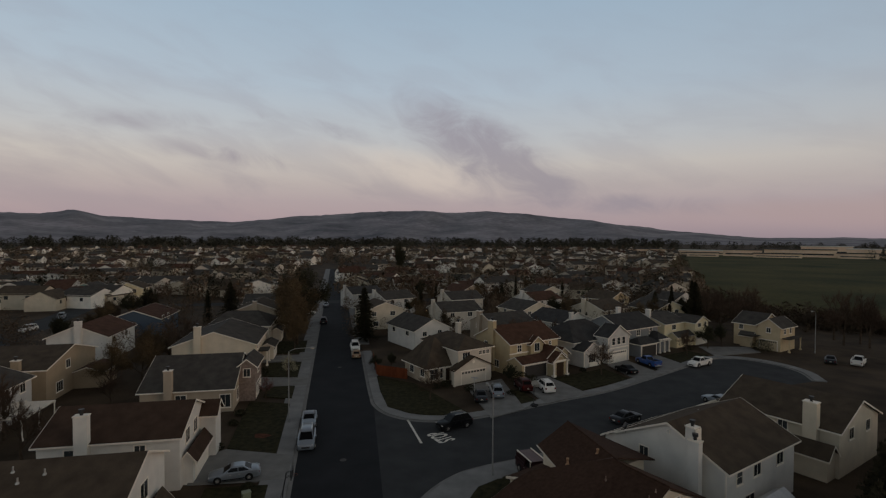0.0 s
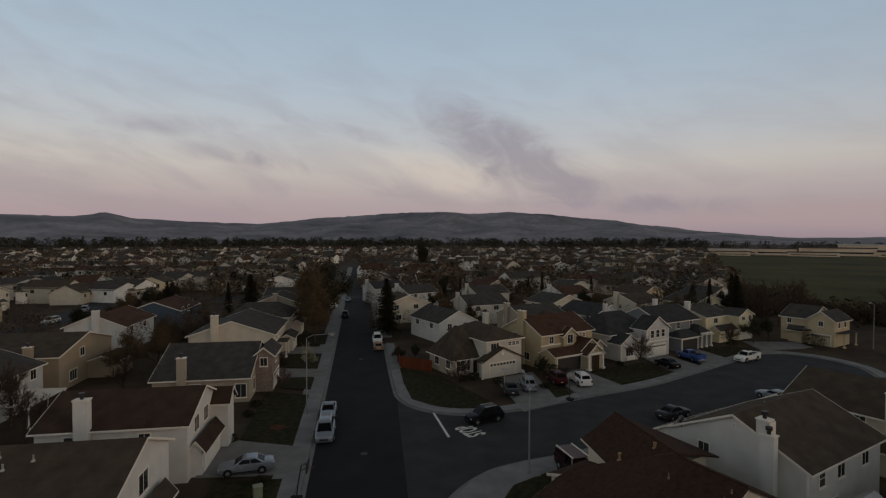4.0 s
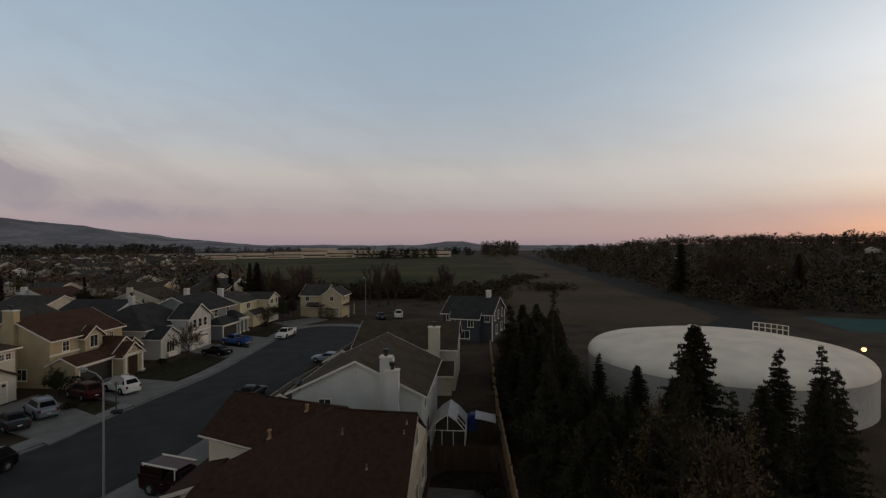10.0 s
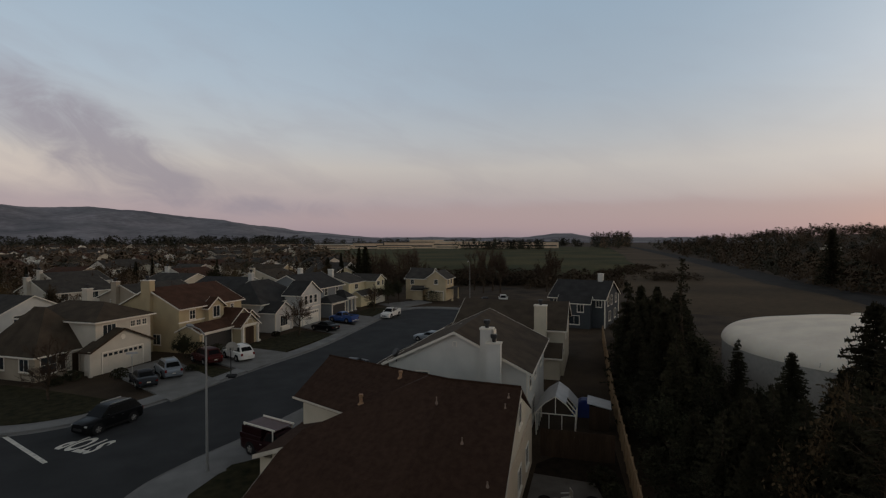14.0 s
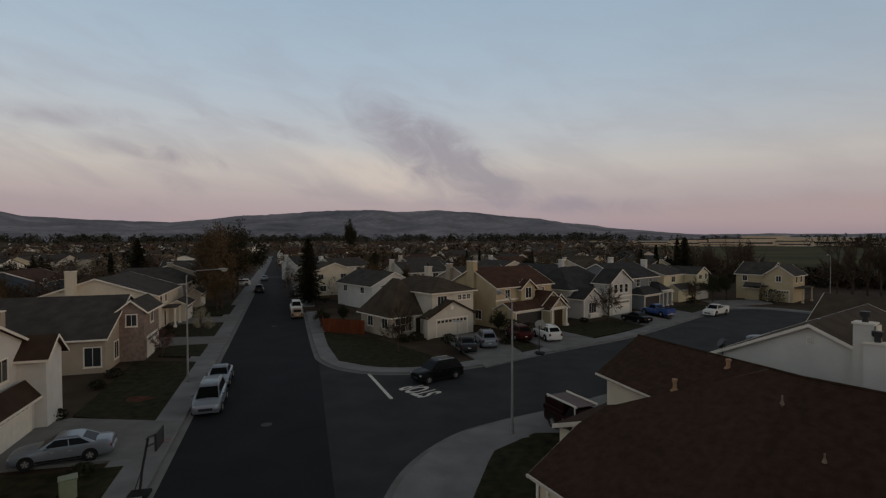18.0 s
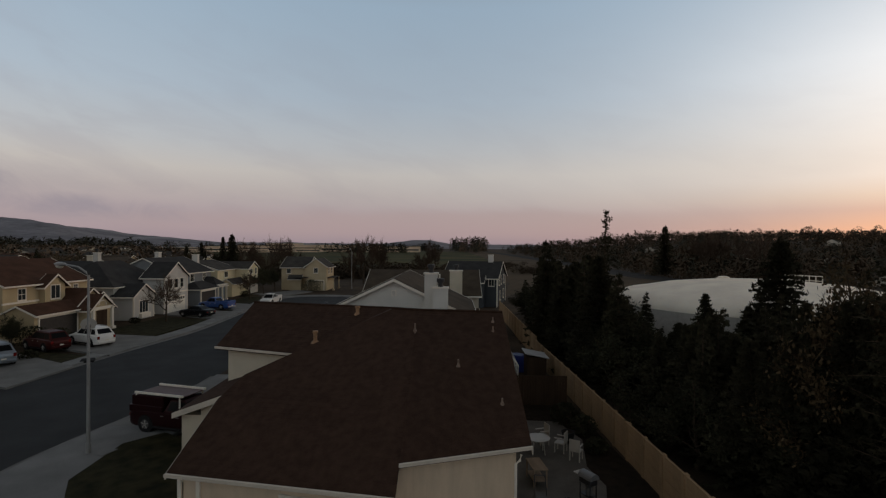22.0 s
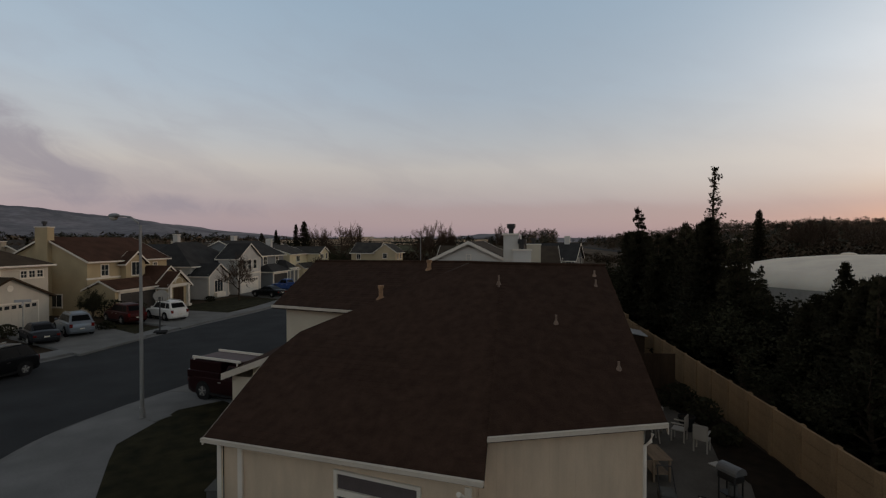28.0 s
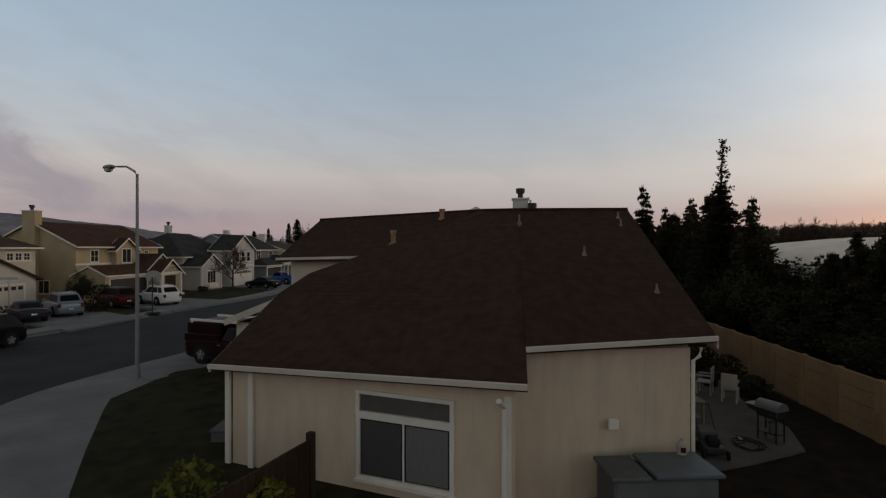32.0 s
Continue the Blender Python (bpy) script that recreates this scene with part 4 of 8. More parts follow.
CREAM_TRIM = material("weathered_cream_trim", (0.56, 0.51, 0.44), 0.7, var=0.12, scale=1.2, fine=20, bump=0.05)


def house_near():
    """The house the flight ends at: a long shingle slope over a cream side wall with a deeper bay."""
    r = root("house", at(B_FRAME, 0, 0), "cream house with a dark brown shingle roof and white-framed side window", "house")
    # the low eave, its step back, the rake towards the street, the valley and the ridge
    e1, e2, e3, e4 = Vector((15.75, 13.1, 2.56)), Vector((13.85, 5.78, 2.84)), Vector((14.95, 5.78, 3.30)), Vector((16.1, 1.72, 3.42))
    rd, rm, hp = Vector((23.4, 1.95, 6.66)), Vector((23.6, 5.75, 6.70)), Vector((24.0, 7.05, 6.72))
    k1, k2, vb = Vector((18.95, 12.95, 3.93)), Vector((20.3, 12.5, 4.50)), Vector((21.75, 10.95, 5.02))

    def low(f):
        return along([e1, k1, k2, vb, hp], f), e2.lerp(rm, f)

    def right(f):
        return e3.lerp(rm, f), e4.lerp(rd, f)

    bm = bmesh.new()
    slab(bm, [e1, e2, rm, hp, vb, k2, k1], 0.13)
    courses(low, 46, ROOF_NEAR, part("roof", recalc(bm), ROOF_NEAR, r), 0.006)
    bm = bmesh.new()
    slab(bm, [e3, e4, rd, rm], 0.13)
    courses(right, 40, ROOF_NEAR, part("roof", recalc(bm), ROOF_NEAR, r), 0.006)
    bm = bmesh.new()
    slab(bm, [rd, rm, hp, Vector((30.6, 7.6, 3.3)), Vector((30.6, 2.3, 3.3))], 0.13)
    part("roof", recalc(bm), ROOF_NEAR, r)
    # upper street-side roof with its own eave
    u1, u4 = Vector((23.8, 15.3, 4.90)), Vector((27.2, 14.8, 6.60))

    def upper(f):
        return u1.lerp(u4, f), (vb + Vector((-0.02, 0, 0.03))).lerp(hp + Vector((0, 0, 0.03)), f)

    bm = bmesh.new()
    slab(bm, [u1, vb, hp, u4], 0.13)
    courses(upper, 24, ROOF_NEAR, part("roof", recalc(bm), ROOF_NEAR, r), 0.006)
    bm = bmesh.new()
    slab(bm, [u4, hp, Vector((30.8, 8.0, 4.6)), Vector((30.5, 15.4, 4.6))], 0.13)
    part("roof", recalc(bm), ROOF_NEAR, r)
    bm = bmesh.new()
    tube(bm, [vb + Vector((0, 0, 0.0)), hp + Vector((0, 0, 0.0))], 0.03, n=6)
    part("valley_strip", bm, material("weathered_valley_metal", (0.10, 0.082, 0.07), 0.7, 0.3, var=0.25, scale=4), r, "dull metal strip in the valley")
    bm = bmesh.new()
    tube(bm, [u4 + Vector((0, 0, 0.02)), hp + Vector((0, 0, 0.03)), rm + Vector((0, 0, 0.03)), rd + Vector((0, 0, 0.03))], 0.06, n=6)
    part("ridge_tiles", bm, ROOF_NEAR, r)
    # small street-side garage roof with its white rake
    g1, g2 = Vector((20.1, 15.3, 2.98)), Vector((19.7, 13.0, 3.86))
    bm = bmesh.new()
    slab(bm, [g1, g2, Vector((26, 13.2, 3.86)), Vector((26, 15.5, 2.98))], 0.12)
    part("garage_roof", recalc(bm), ROOF_NEAR, r)

    def board(name, p, q, drop=0.17, out=Vector((-0.04, 0, 0)), up=0.02):
        bm = bmesh.new()
        v = [p + Vector((0, 0, up)), q + Vector((0, 0, up)), q - Vector((0, 0, drop)), p - Vector((0, 0, drop))]
        lo, hi = [bm.verts.new(x) for x in v], [bm.verts.new(x + out) for x in v]
        bm.faces.new(lo), bm.faces.new(hi[::-1])
        for i in range(4):
            bm.faces.new((lo[i], lo[(i + 1) % 4], hi[(i + 1) % 4], hi[i]))
        part(name, recalc(bm), CREAM_TRIM, r)

    board("gutter", e1, e2, 0.08, Vector((-0.09, 0.02, 0)))
    board("gutter", e3, e4, 0.08, Vector((-0.09, 0, 0)))
    board("bargeboard", e4, rd, 0.26, Vector((0, -0.03, 0)), -0.13)
    board("bargeboard", e1, k1, 0.18, Vector((0, 0.04, 0)), -0.03)
    board("gutter", u1, vb + Vector((0.05, 0.1, 0)), 0.08, Vector((-0.06, 0.03, 0)))
    board("bargeboard", g1, g2, 0.20, Vector((-0.05, 0, 0)))
    # walls
    w1 = [(16.05, 12.7), (14.25, 6.0), (15.3, 6.0), (16.3, 2.2), (30, 2.2), (30, 13.4), (20.0, 12.9)]
    bm = bmesh.new()
    prism(bm, w1[:2] + [(15.25, 6.0), (16.3, 6.0), (24, 6.0), (24, 13.0)] + w1[6:], 0, 2.64)
    part("wall", recalc(bm), SIDING, r)
    bm = bmesh.new()
    prism(bm, [(15.3, 5.998), (16.3, 2.2), (30, 2.2), (30, 5.998)], 0, 3.14)
    part("wall", recalc(bm), SIDING, r)
    for p in (((16.3, 2.2, 3.085), (29.9, 2.2, 3.4), (23.4, 2.2, 6.42)), ((16.2, 12.7, 2.51), (20.0, 12.7, 2.51), (20.0, 12.7, 4.2))):
        bm = bmesh.new()
        v, w = [bm.verts.new(q) for q in p], [bm.verts.new(Vector(q) + Vector((0, 0.15 if p[0][1] < 5 else -0.15, 0))) for q in p]
        bm.faces.new(v), bm.faces.new(w[::-1])
        for i in range(3):
            bm.faces.new((v[i], v[(i + 1) % 3], w[(i + 1) % 3], w[i]))
        part("gable_wall", recalc(bm), CREAM, r)
    bm = bmesh.new()
    prism(bm, [(22.3, 11.35), (24.15, 14.85), (29.8, 14.9), (29.8, 8.4), (23.6, 8.4)], 2.52, 4.80)
    part("wall", recalc(bm), CREAM, r)
    bm = bmesh.new()
    prism(bm, [(20.35, 15.05), (20.1, 13.1), (26, 13.3), (26, 15.1)], 0, 2.86)
    part("garage_wall", recalc(bm), CREAM, r)
    part("garage_gable", boxes((20.2, 20.4, 13.3, 14.2, 2.86, 3.28)), CREAM, r)
    # the side window and other wall fittings, along the bay wall
    d = (Vector((14.25, 6.0, 0)) - Vector((16.05, 12.85, 0))).normalized()
    ang = math.degrees(math.atan2(d.y, d.x))

    def on_bay(s, z):
        p = Vector((16.05, 12.85, 0)) + d * s
        return pose(p.x, p.y, z, 0, 0, ang)

    win = window(r, on_bay(4.75, 1.1), 2.05, 1.2, 2, 1)
    part("transom_frame", boxes((-1.12, 1.12, -0.06, 0.02, 0.69, 0.76), (-1.12, 1.12, -0.06, 0.02, 1.12, 1.2), (-1.12, -1.03, -0.06, 0.02, 0.76, 1.12), (1.03, 1.12, -0.06, 0.02, 0.76, 1.12)), WHITE_TRIM, win)
    part("transom_pane", boxes((-1.02, 1.02, -0.02, 0.01, 0.77, 1.11)), material("curtained_glass", (0.115, 0.098, 0.10), 0.2, var=0.1, bump=0.0), win, "pane with a pale blind behind")
    part("blind", boxes((0.06, 0.98, -0.024, -0.021, -0.56, 0.56)), material("pale_blind", (0.17, 0.165, 0.175), 0.35, var=0.12, bump=0.05, streak=(8, 1, 1)), win, "pale blind behind half the window")
    # dim grey sheet lightens this pane, its reflection painted into the blind's colour
    part("blind", boxes((-0.98, -0.06, -0.024, -0.021, -0.56, 0.56)), material("dim_blind_reflection", (0.075, 0.072, 0.08), 0.3, var=0.12, bump=0.05, streak=(8, 1, 1)), win, "dim blind with the pane's reflection painted in, half the window")
    for s in (0.05, 0.75, 6.95):
        part("corner_trim", boxes((-0.07, 0.07, -0.045, 0.02, 0, 2.5)), WHITE_TRIM, r, m=on_bay(s, 0))
    part("meter_box", boxes((-0.11, 0.11, -0.1, 0, -0.11, 0.11), bevel=0.02), WHITE_TRIM, r, m=pose(15.72, 3.95, 1.6, 0, 0, -80))
    bm = bmesh.new()
    tube(bm, [(15.98, 2.08, 3.2), (15.98, 2.12, 3.02), (15.97, 2.25, 2.92), (15.97, 2.25, 0.1)], 0.042, n=8)
    part("downpipe", bm, WHITE_TRIM, r)
    bm = bmesh.new()
    tube(bm, [(13.95, 6.3, 2.5), (14.22, 6.2, 2.3), (14.22, 6.2, 0.1)], 0.055, n=8)
    part("downpipe", bm, WHITE_TRIM, r)
    for z in (4.9, 1.5):
        for x in (19.5, 24.5, 27.5):
            if z < 2 or x == 24.5:
                window(r, pose(x, 2.2, z), 1.1, 1.1, 2, 1)
    # pipes and vents through the roof
    for u, v, z, h, cap in ((22.25, 10.2, 5.42, 0.42, 1), (24.1, 8.7, 6.4, 0.32, 1), (21.5, 5.8, 6.1, 0.42, 0), (19.5, 4.0, 5.1, 0.36, 0), (21.9, 2.5, 6.0, 0.36, 0), (22.6, 2.45, 6.32, 0.3, 0), (17.75, 2.5, 4.2, 0.3, 0)):
        bm = bmesh.new()
        h = h if cap else h * 0.75
        tube(bm, [(u, v, z - 0.1), (u, v, z + h)], 0.085 if cap else 0.03, n=10)
        tube(bm, [(u, v, z - 0.02), (u, v, z + 0.1)], 0.2 if cap else 0.085, 0.1 if cap else 0.04, 10)
        if cap:
            tube(bm, [(u, v, z + h), (u, v, z + h + 0.1)], 0.12, n=10)
        part("flue" if cap else "vent_pipe", bm, material("rusty_flue", (0.34, 0.20, 0.11), 0.7, 0.2, var=0.3, scale=6) if cap else material("stained_vent", (0.24, 0.17, 0.13), 0.7, 0.2, var=0.3, scale=8), r)


for make in (house_corner, house_tan, house_grey, house_blue, house_yellow, house_end, house_slate, house_chimney, house_second, house_near):
    make()


# ---- houses along the main street, on its left; front is the E... side with lower q ----
def street_house(p0, p1, q0, q1, h, axis, rise, wall, roof, label, garage=None, wins=(), side=(), chim=None, porch=None, hips=(0, 0)):
    """House in the main street's frame: its front is the side with the lower q."""
    r = root("house", at(A_FRAME, p0, q0), label, "house")
    b = (0, p1 - p0, 0, q1 - q0)
    gable_block(r, b, h, axis, rise, wall, roof, hips=hips)
    put_windows(r, b, "S", wins)
    put_windows(r, b, "W", side)
    if garage:
        g0, g1, out, gm = garage
        gb = (g0, g1, -out, 0)
        gable_block(r, gb, 2.7, "x", 0.55, wall, gm)
        garage_door(r, face_pose(gb, "S", (g1 - g0) / 2, 0), w=min(4.8, g1 - g0 - 0.8))
    if porch:
        x0, x1, out = porch
        part("porch_roof", boxes((x0, x1, -out, 0, 2.7, 2.86)), roof, r)
        for x in (x0 + 0.15, x1 - 0.15):
            post(r, x, -out + 0.2, 0, 2.7, 0.2)
        front_door(r, face_pose(b, "S", (x0 + x1) / 2, 0.1))
    if chim:
        chimney(r, *chim)
    return r


DUN = stucco("dun", (0.33, 0.265, 0.19))
W2 = [(2.2, 4.2, 1.3, 1.3, 2, 1), (6.2, 4.2, 1.3, 1.3, 2, 1)]
r0 = street_house(-9.3, 0.0, 9.9, 22.5, 5.4, "y", 1.9, WHITEW, SH_TAUPE, "white two-storey house, grey-brown roof, twin front windows", (1, 7, 0.9, SH_TAUPE), [(4.5, 4.3, 1.5, 1.4, 2, 1)], [(3, 4.2, 1.1, 1.1, 2, 1), (8, 4.2, 1.1, 1.1, 2, 1)])
for x, y in ((3.2, 6.0), (2.6, 7.4), (3.6, 8.2)):
    bm = bmesh.new()
    z = 5.4 + 1.9 * x / 4.65
    tube(bm, [(x, y, z), (x, y, z + 0.45)], 0.06, n=8)
    tube(bm, [(x, y, z + 0.02), (x, y, z + 0.16)], 0.16, 0.07, 8)
    part("vent_pipe", bm, METAL, r0)
r1 = street_house(4.0, 13.4, 9.8, 21.6, 5.2, "y", 1.9, WHITEW, SH_BROWN, "white two-storey house, dark brown roof, garage under a shingled canopy", (1.0, 7.4, 0.9, SH_BROWN), [(2.6, 4.3, 1.3, 1.3, 2, 1), (5.4, 4.3, 1.3, 1.3, 2, 1)], [(2.6, 3.9, 0.8, 1.2, 1, 2), (5.2, 1.6, 1.2, 1.2, 2, 1), (8.4, 3.9, 0.9, 1.2, 2, 1)], (-0.35, 8.0, 0, 7.7, WHITEW, 0.7, 1.1))
gable_block(r1, (7.2, 9.6, -1.6, 0), 4.9, "y", 1.0, WHITEW, SH_BROWN)
r2 = street_house(26.0, 40.5, 9.2, 20.8, 3.3, "y", 3.1, TAUPE, SH_GREY, "taupe house, grey roof, brick garage front and white side window", None, [(3.2, 1.5, 1.3, 1.6, 2, 1)], [(10.6, 1.5, 1.3, 1.7, 2, 1), (5.0, 2.2, 1.3, 0.6, 2, 1)], (-0.35, 8.0, 0, 6.0, TAUPE, 0.7, 1.0))
BRICK = material("pinkish_brick", (0.245, 0.19, 0.165), 0.9, var=0.3, scale=3, fine=20, bump=0.3)
gable_block(r2, (4.2, 10.6, -2.2, 0), 5.2, "x", 0.9, BRICK, SH_GREY)
garage_door(r2, face_pose((4.2, 10.6, -2.2, 0), "S", 3.4, 0), w=4.6)
window(r2, face_pose((4.2, 10.6, -2.2, 0), "W", 1.1, 4.1), 0.9, 1.1, 2, 1)
window(r2, face_pose((4.2, 10.6, -2.2, 0), "S", 3.2, 4.1), 1.3, 1.2, 2, 1)
street_house(47, 62, 9.5, 23, 4.9, "x", 2.3, CREAM, SH_GREY, "cream house, grey roof, gable end and pale chimney", (8, 14, 2.2, SH_GREY), [(3, 4.0, 1.1, 1.1, 2, 1), (6, 4.0, 1.1, 1.1, 2, 1)], [(4, 1.5, 1.2, 1.2, 2, 1)], (-0.35, 9.3, 0, 8.2, CREAM, 0.7, 1.1), (3.5, 7, 1.8))
street_house(66, 79, 9.5, 22, 4.9, "y", 2.3, BEIGE, SH_GREY, "beige house, grey hipped roof", (6, 12, 1.8, SH_GREY), W2, (), None, None, (3, 3))
street_house(88, 100, 9.5, 21, 4.9, "x", 2.2, TAUPE, SH_TAUPE, "taupe house, brown roof", (6, 11, 1.5, SH_TAUPE), W2, (), (-0.3, 6, 0, 7.4, TAUPE, 0.7, 1.0))
street_house(104, 116, 9.5, 21, 4.9, "y", 2.0, CREAM, SH_GREY, "cream house, grey roof", (5, 10, 1.5, SH_GREY), W2)
# second row, seen over the first
r4 = street_house(19.5, 30.5, 35.5, 47, 5.0, "x", 2.1, GREYW, SH_GREY, "grey-green two-storey house, grey roof, white patio cover", None, [(2.5, 4.0, 1.5, 1.2, 2, 1), (5.6, 4.0, 0.7, 0.9, 1, 1), (9, 4.0, 1.1, 1.2, 2, 1), (9, 1.4, 1.4, 1.2, 2, 1)], [(3.5, 3.9, 0.8, 1.1, 1, 1), (7, 1.5, 1.2, 1.2, 2, 1)], (-0.35, 7.2, 0, 7.5, WHITEW, 0.7, 1.2))
pc = part("patio_cover", boxes((0.2, 7.6, -4.5, -4.3, 2.4, 2.55)), WHITE_TRIM, r4)
for k in range(16):
    part("slat", boxes((0.3 + 0.45 * k, 0.55 + 0.45 * k, -4.6, 0, 2.551, 2.62)), WHITE_TRIM, pc)
for x in (0.4, 3.9, 7.4):
    post(r4, x, -4.4, 0, 2.4, 0.12)
r5 = street_house(34, 49, 35.5, 47, 5.0, "y", 2.0, DUN, SH_TAUPE, "dun-brown house, brown roof, red-roofed garden porch", None, [(6, 4.4, 1.2, 1.2, 2, 1), (3.5, 1.6, 1.8, 1.4, 3, 1)], [(4, 3.9, 1.1, 1.1, 2, 1)], (-0.35, 3.5, 0, 6.4, DUN, 0.7, 1.0))
gable_block(r5, (7.5, 13, -4, 0), 2.6, "x", 0.7, DUN, SH_RED)
street_house(58.5, 72, 37.5, 47.5, 5.0, "x", 2.1, WHITEW, SH_RED, "white two-storey house, red-brown roof, pale chimney", None, [(3, 4, 1.1, 1.1, 2, 1), (9, 4, 1.1, 1.1, 2, 1)], [(5, 1.6, 1.2, 1.2, 2, 1)], (-0.35, 4.6, 0, 7.9, WHITEW, 0.7, 1.1))
street_house(83, 97, 36, 47, 4.4, "x", 2.0, material("wall_blue", (0.07, 0.095, 0.13), 0.9, var=0.1), SH_RED, "blue-painted house, brown roof", None, W2, [(4, 1.6, 1.2, 1.2, 2, 1)])
street_house(2, 14.5, 39, 50, 5.4, "y", 1.8, WHITEW, SH_GREY, "white two-storey house at the back, small dark vents", None, [(6, 1.8, 1.1, 1.0, 2, 1), (9, 4.4, 0.8, 0.4, 1, 1)], ())
# back rows on the side street, pale fronts towards the flight
BACK = [(154, 64, YELLOW, SH_TAUPE), (152, 77, TEAL, SH_GREY), (161, 90, WHITEW, SH_RED), (160, 104, WHITEW, SH_DARK), (205, 146, CREAM, SH_GREY), (218, 166, YELLOW, SH_TAUPE), (72, 76, BLUEW, SH_DARK), (92, 84, TAN, SH_TAUPE), (104, 92, GREYW, SH_DARK), (60, 84, WHITEW, SH_GREY), (118, 98, CREAM, SH_GREY)]
for k, (p, q, wm, rm) in enumerate(BACK):
    rb = street_house(p, p + 10, q, q + 9, 5.0, "xxyxyx"[k % 6], 1.9 + 0.12 * (k % 3), wm, rm, ["pale yellow", "teal", "white", "white", "cream", "pale yellow", "blue-grey", "tan", "grey", "white", "cream"][k] + " two-storey house on the side street", (0.8, 6, 1.6, rm), [(2.2, 4.1, 1.2, 1.1, 2, 1), (5.5, 4.1, 1.2, 1.1, 2, 1), (9.0, 4.1, 1.0, 1.1, 2, 1)], [(2.4, 4, 1.2, 1.2, 2, 1), (6.6, 4, 1.2, 1.2, 2, 1)])
    garage_door(rb, face_pose((0, 10, 0, 9), "W", 5.6, 0), w=4.4, mat=wm if k % 3 else None)
    part("porch_roof", boxes((-1.6, 0.0, 5.2, 8.8, 2.6, 2.75)), rm, rb)
    for y in (5.4, 8.6):
        post(rb, -1.4, y, 0, 2.6, 0.16)
# houses behind the corner house and on to the field's edge
r6 = root("house", at(B_FRAME, 49, 79), "white house with a long grey roof behind the corner house", "house")
gable_block(r6, (-4.2, 4.6, -5.8, 6.4), 4.2, "y", 2.1, WHITEW, SH_GREY)
put_windows(r6, (-4.2, 4.6, -5.8, 6.4), "S", [(2.4, 3.3, 1.0, 1.0, 2, 1), (6.2, 3.3, 1.0, 1.0, 2, 1)])
put_windows(r6, (-4.2, 4.6, -5.8, 6.4), "W", [(3, 3.2, 1.2, 1.0, 2, 1), (9, 3.2, 1.2, 1.0, 2, 1)])
MORE = [(52, 104, "cream", CREAM, SH_TAUPE), (66, 70, "taupe", TAUPE, SH_GREY), (80, 66, "white", WHITEW, SH_DARK), (68, 92, "beige", BEIGE, SH_GREY), (86, 84, "cream", CREAM, SH_GREY), (104, 74, "cream", CREAM, SH_TAUPE), (118, 66, "yellow", YELLOW, SH_GREY), (104, 98, "white", WHITEW, SH_RED), (124, 88, "tan", TAN, SH_TAUPE), (84, 112, "beige", BEIGE, SH_GREY), (140, 76, "white", WHITEW, SH_GREY), (66, 124, "white", WHITEW, SH_GREY), (120, 112, "cream", CREAM, SH_GREY), (64, 142, "grey", GREYW, SH_DARK), (98, 130, "taupe", TAUPE, SH_RED)]
for k, (u, v, nm, wm, rm) in enumerate(MORE):
    r = root("house", at(B_FRAME, u, v, 0, (k * 7) % 20 - 10), nm + " house among bare garden trees", "house", "houses behind the cross street")
    b = (-5.5, 5.5, -5, 5)
    gable_block(r, b, 4.9, "xy"[(k + 1) % 2], 2.0, wm, rm)
    put_windows(r, b, "S", [(2.5, 4.0, 1.1, 1.1, 2, 1), (7.5, 4.0, 1.3, 1.1, 2, 1), (3.0, 1.5, 1.3, 1.2, 2, 1)])
    put_windows(r, b, "W", [(3.0, 4.0, 1.0, 1.0, 2, 1), (7.0, 1.5, 1.0, 1.0, 2, 1)])
    if k % 2:
        chimney(r, -5.8, 1.0, 0, 7.4, wm, 0.7, 1.1)

FAR_WHITE = stucco("bright_white", (0.80, 0.78, 0.73))
# ---- the far town: hundreds of houses, too far off to count ----
rng = random.Random(8)
V, F, MI = [], [], []
for i in range(720):
    r = 190 + 800 * rng.random() ** 1.2
    a = rng.uniform(-16, 74)
    x, y = -r * math.sin(radians(a)), r * math.cos(radians(a))
    if (x > 45 and y > 95 and x > 0.22 * y + 20) or abs((x + 16.3) * 0.9184 + (y - 22.3) * 0.3955 + 4.5) < 12:
        continue
    w, d, h, g, t = rng.uniform(5, 7), rng.uniform(4, 6), rng.uniform(3.0, 5.4), rng.uniform(1.4, 2.4), rng.choice((0, 0, 90, 23, 45, 113))
    m = pose(x, y, 0, 0, 0, t + rng.uniform(-8, 8))
    n = len(V)
    V += [tuple(m @ Vector(p)) for p in ((-w, -d, 0), (w, -d, 0), (w, d, 0), (-w, d, 0), (-w, -d, h), (w, -d, h), (w, d, h), (-w, d, h), (-w, 0, h + g), (w, 0, h + g), (-w - .4, -d - .5, h - .3), (w + .4, -d - .5, h - .3), (w + .4, d + .5, h - .3), (-w - .4, d + .5, h - .3), (-w - .4, 0, h + g + .1), (w + .4, 0, h + g + .1))]
    wi = rng.randrange(4)
    for f, mi in (((0, 1, 5, 4), wi), ((2, 3, 7, 6), wi), ((1, 2, 6, 9, 5), wi), ((3, 0, 4, 8, 7), wi), ((10, 11, 15, 14), 4 + wi % 3), ((12, 13, 14, 15), 4 + wi % 3)):
        F.append(tuple(n + k for k in f))
        MI.append(mi)
    for s in (-1, 1):
        for xo in (-0.5, 0.45):
            n = len(V)
            V += [tuple(m @ Vector(p)) for p in ((w * xo - .6, s * (d + .03), h - 1.9), (w * xo + .6, s * (d + .03), h - 1.9), (w * xo + .6, s * (d + .03), h - .8), (w * xo - .6, s * (d + .03), h - .8))]
            F.append((n, n + 1, n + 2, n + 3))
            MI.append(7)
me = bpy.data.meshes.new("far_houses")
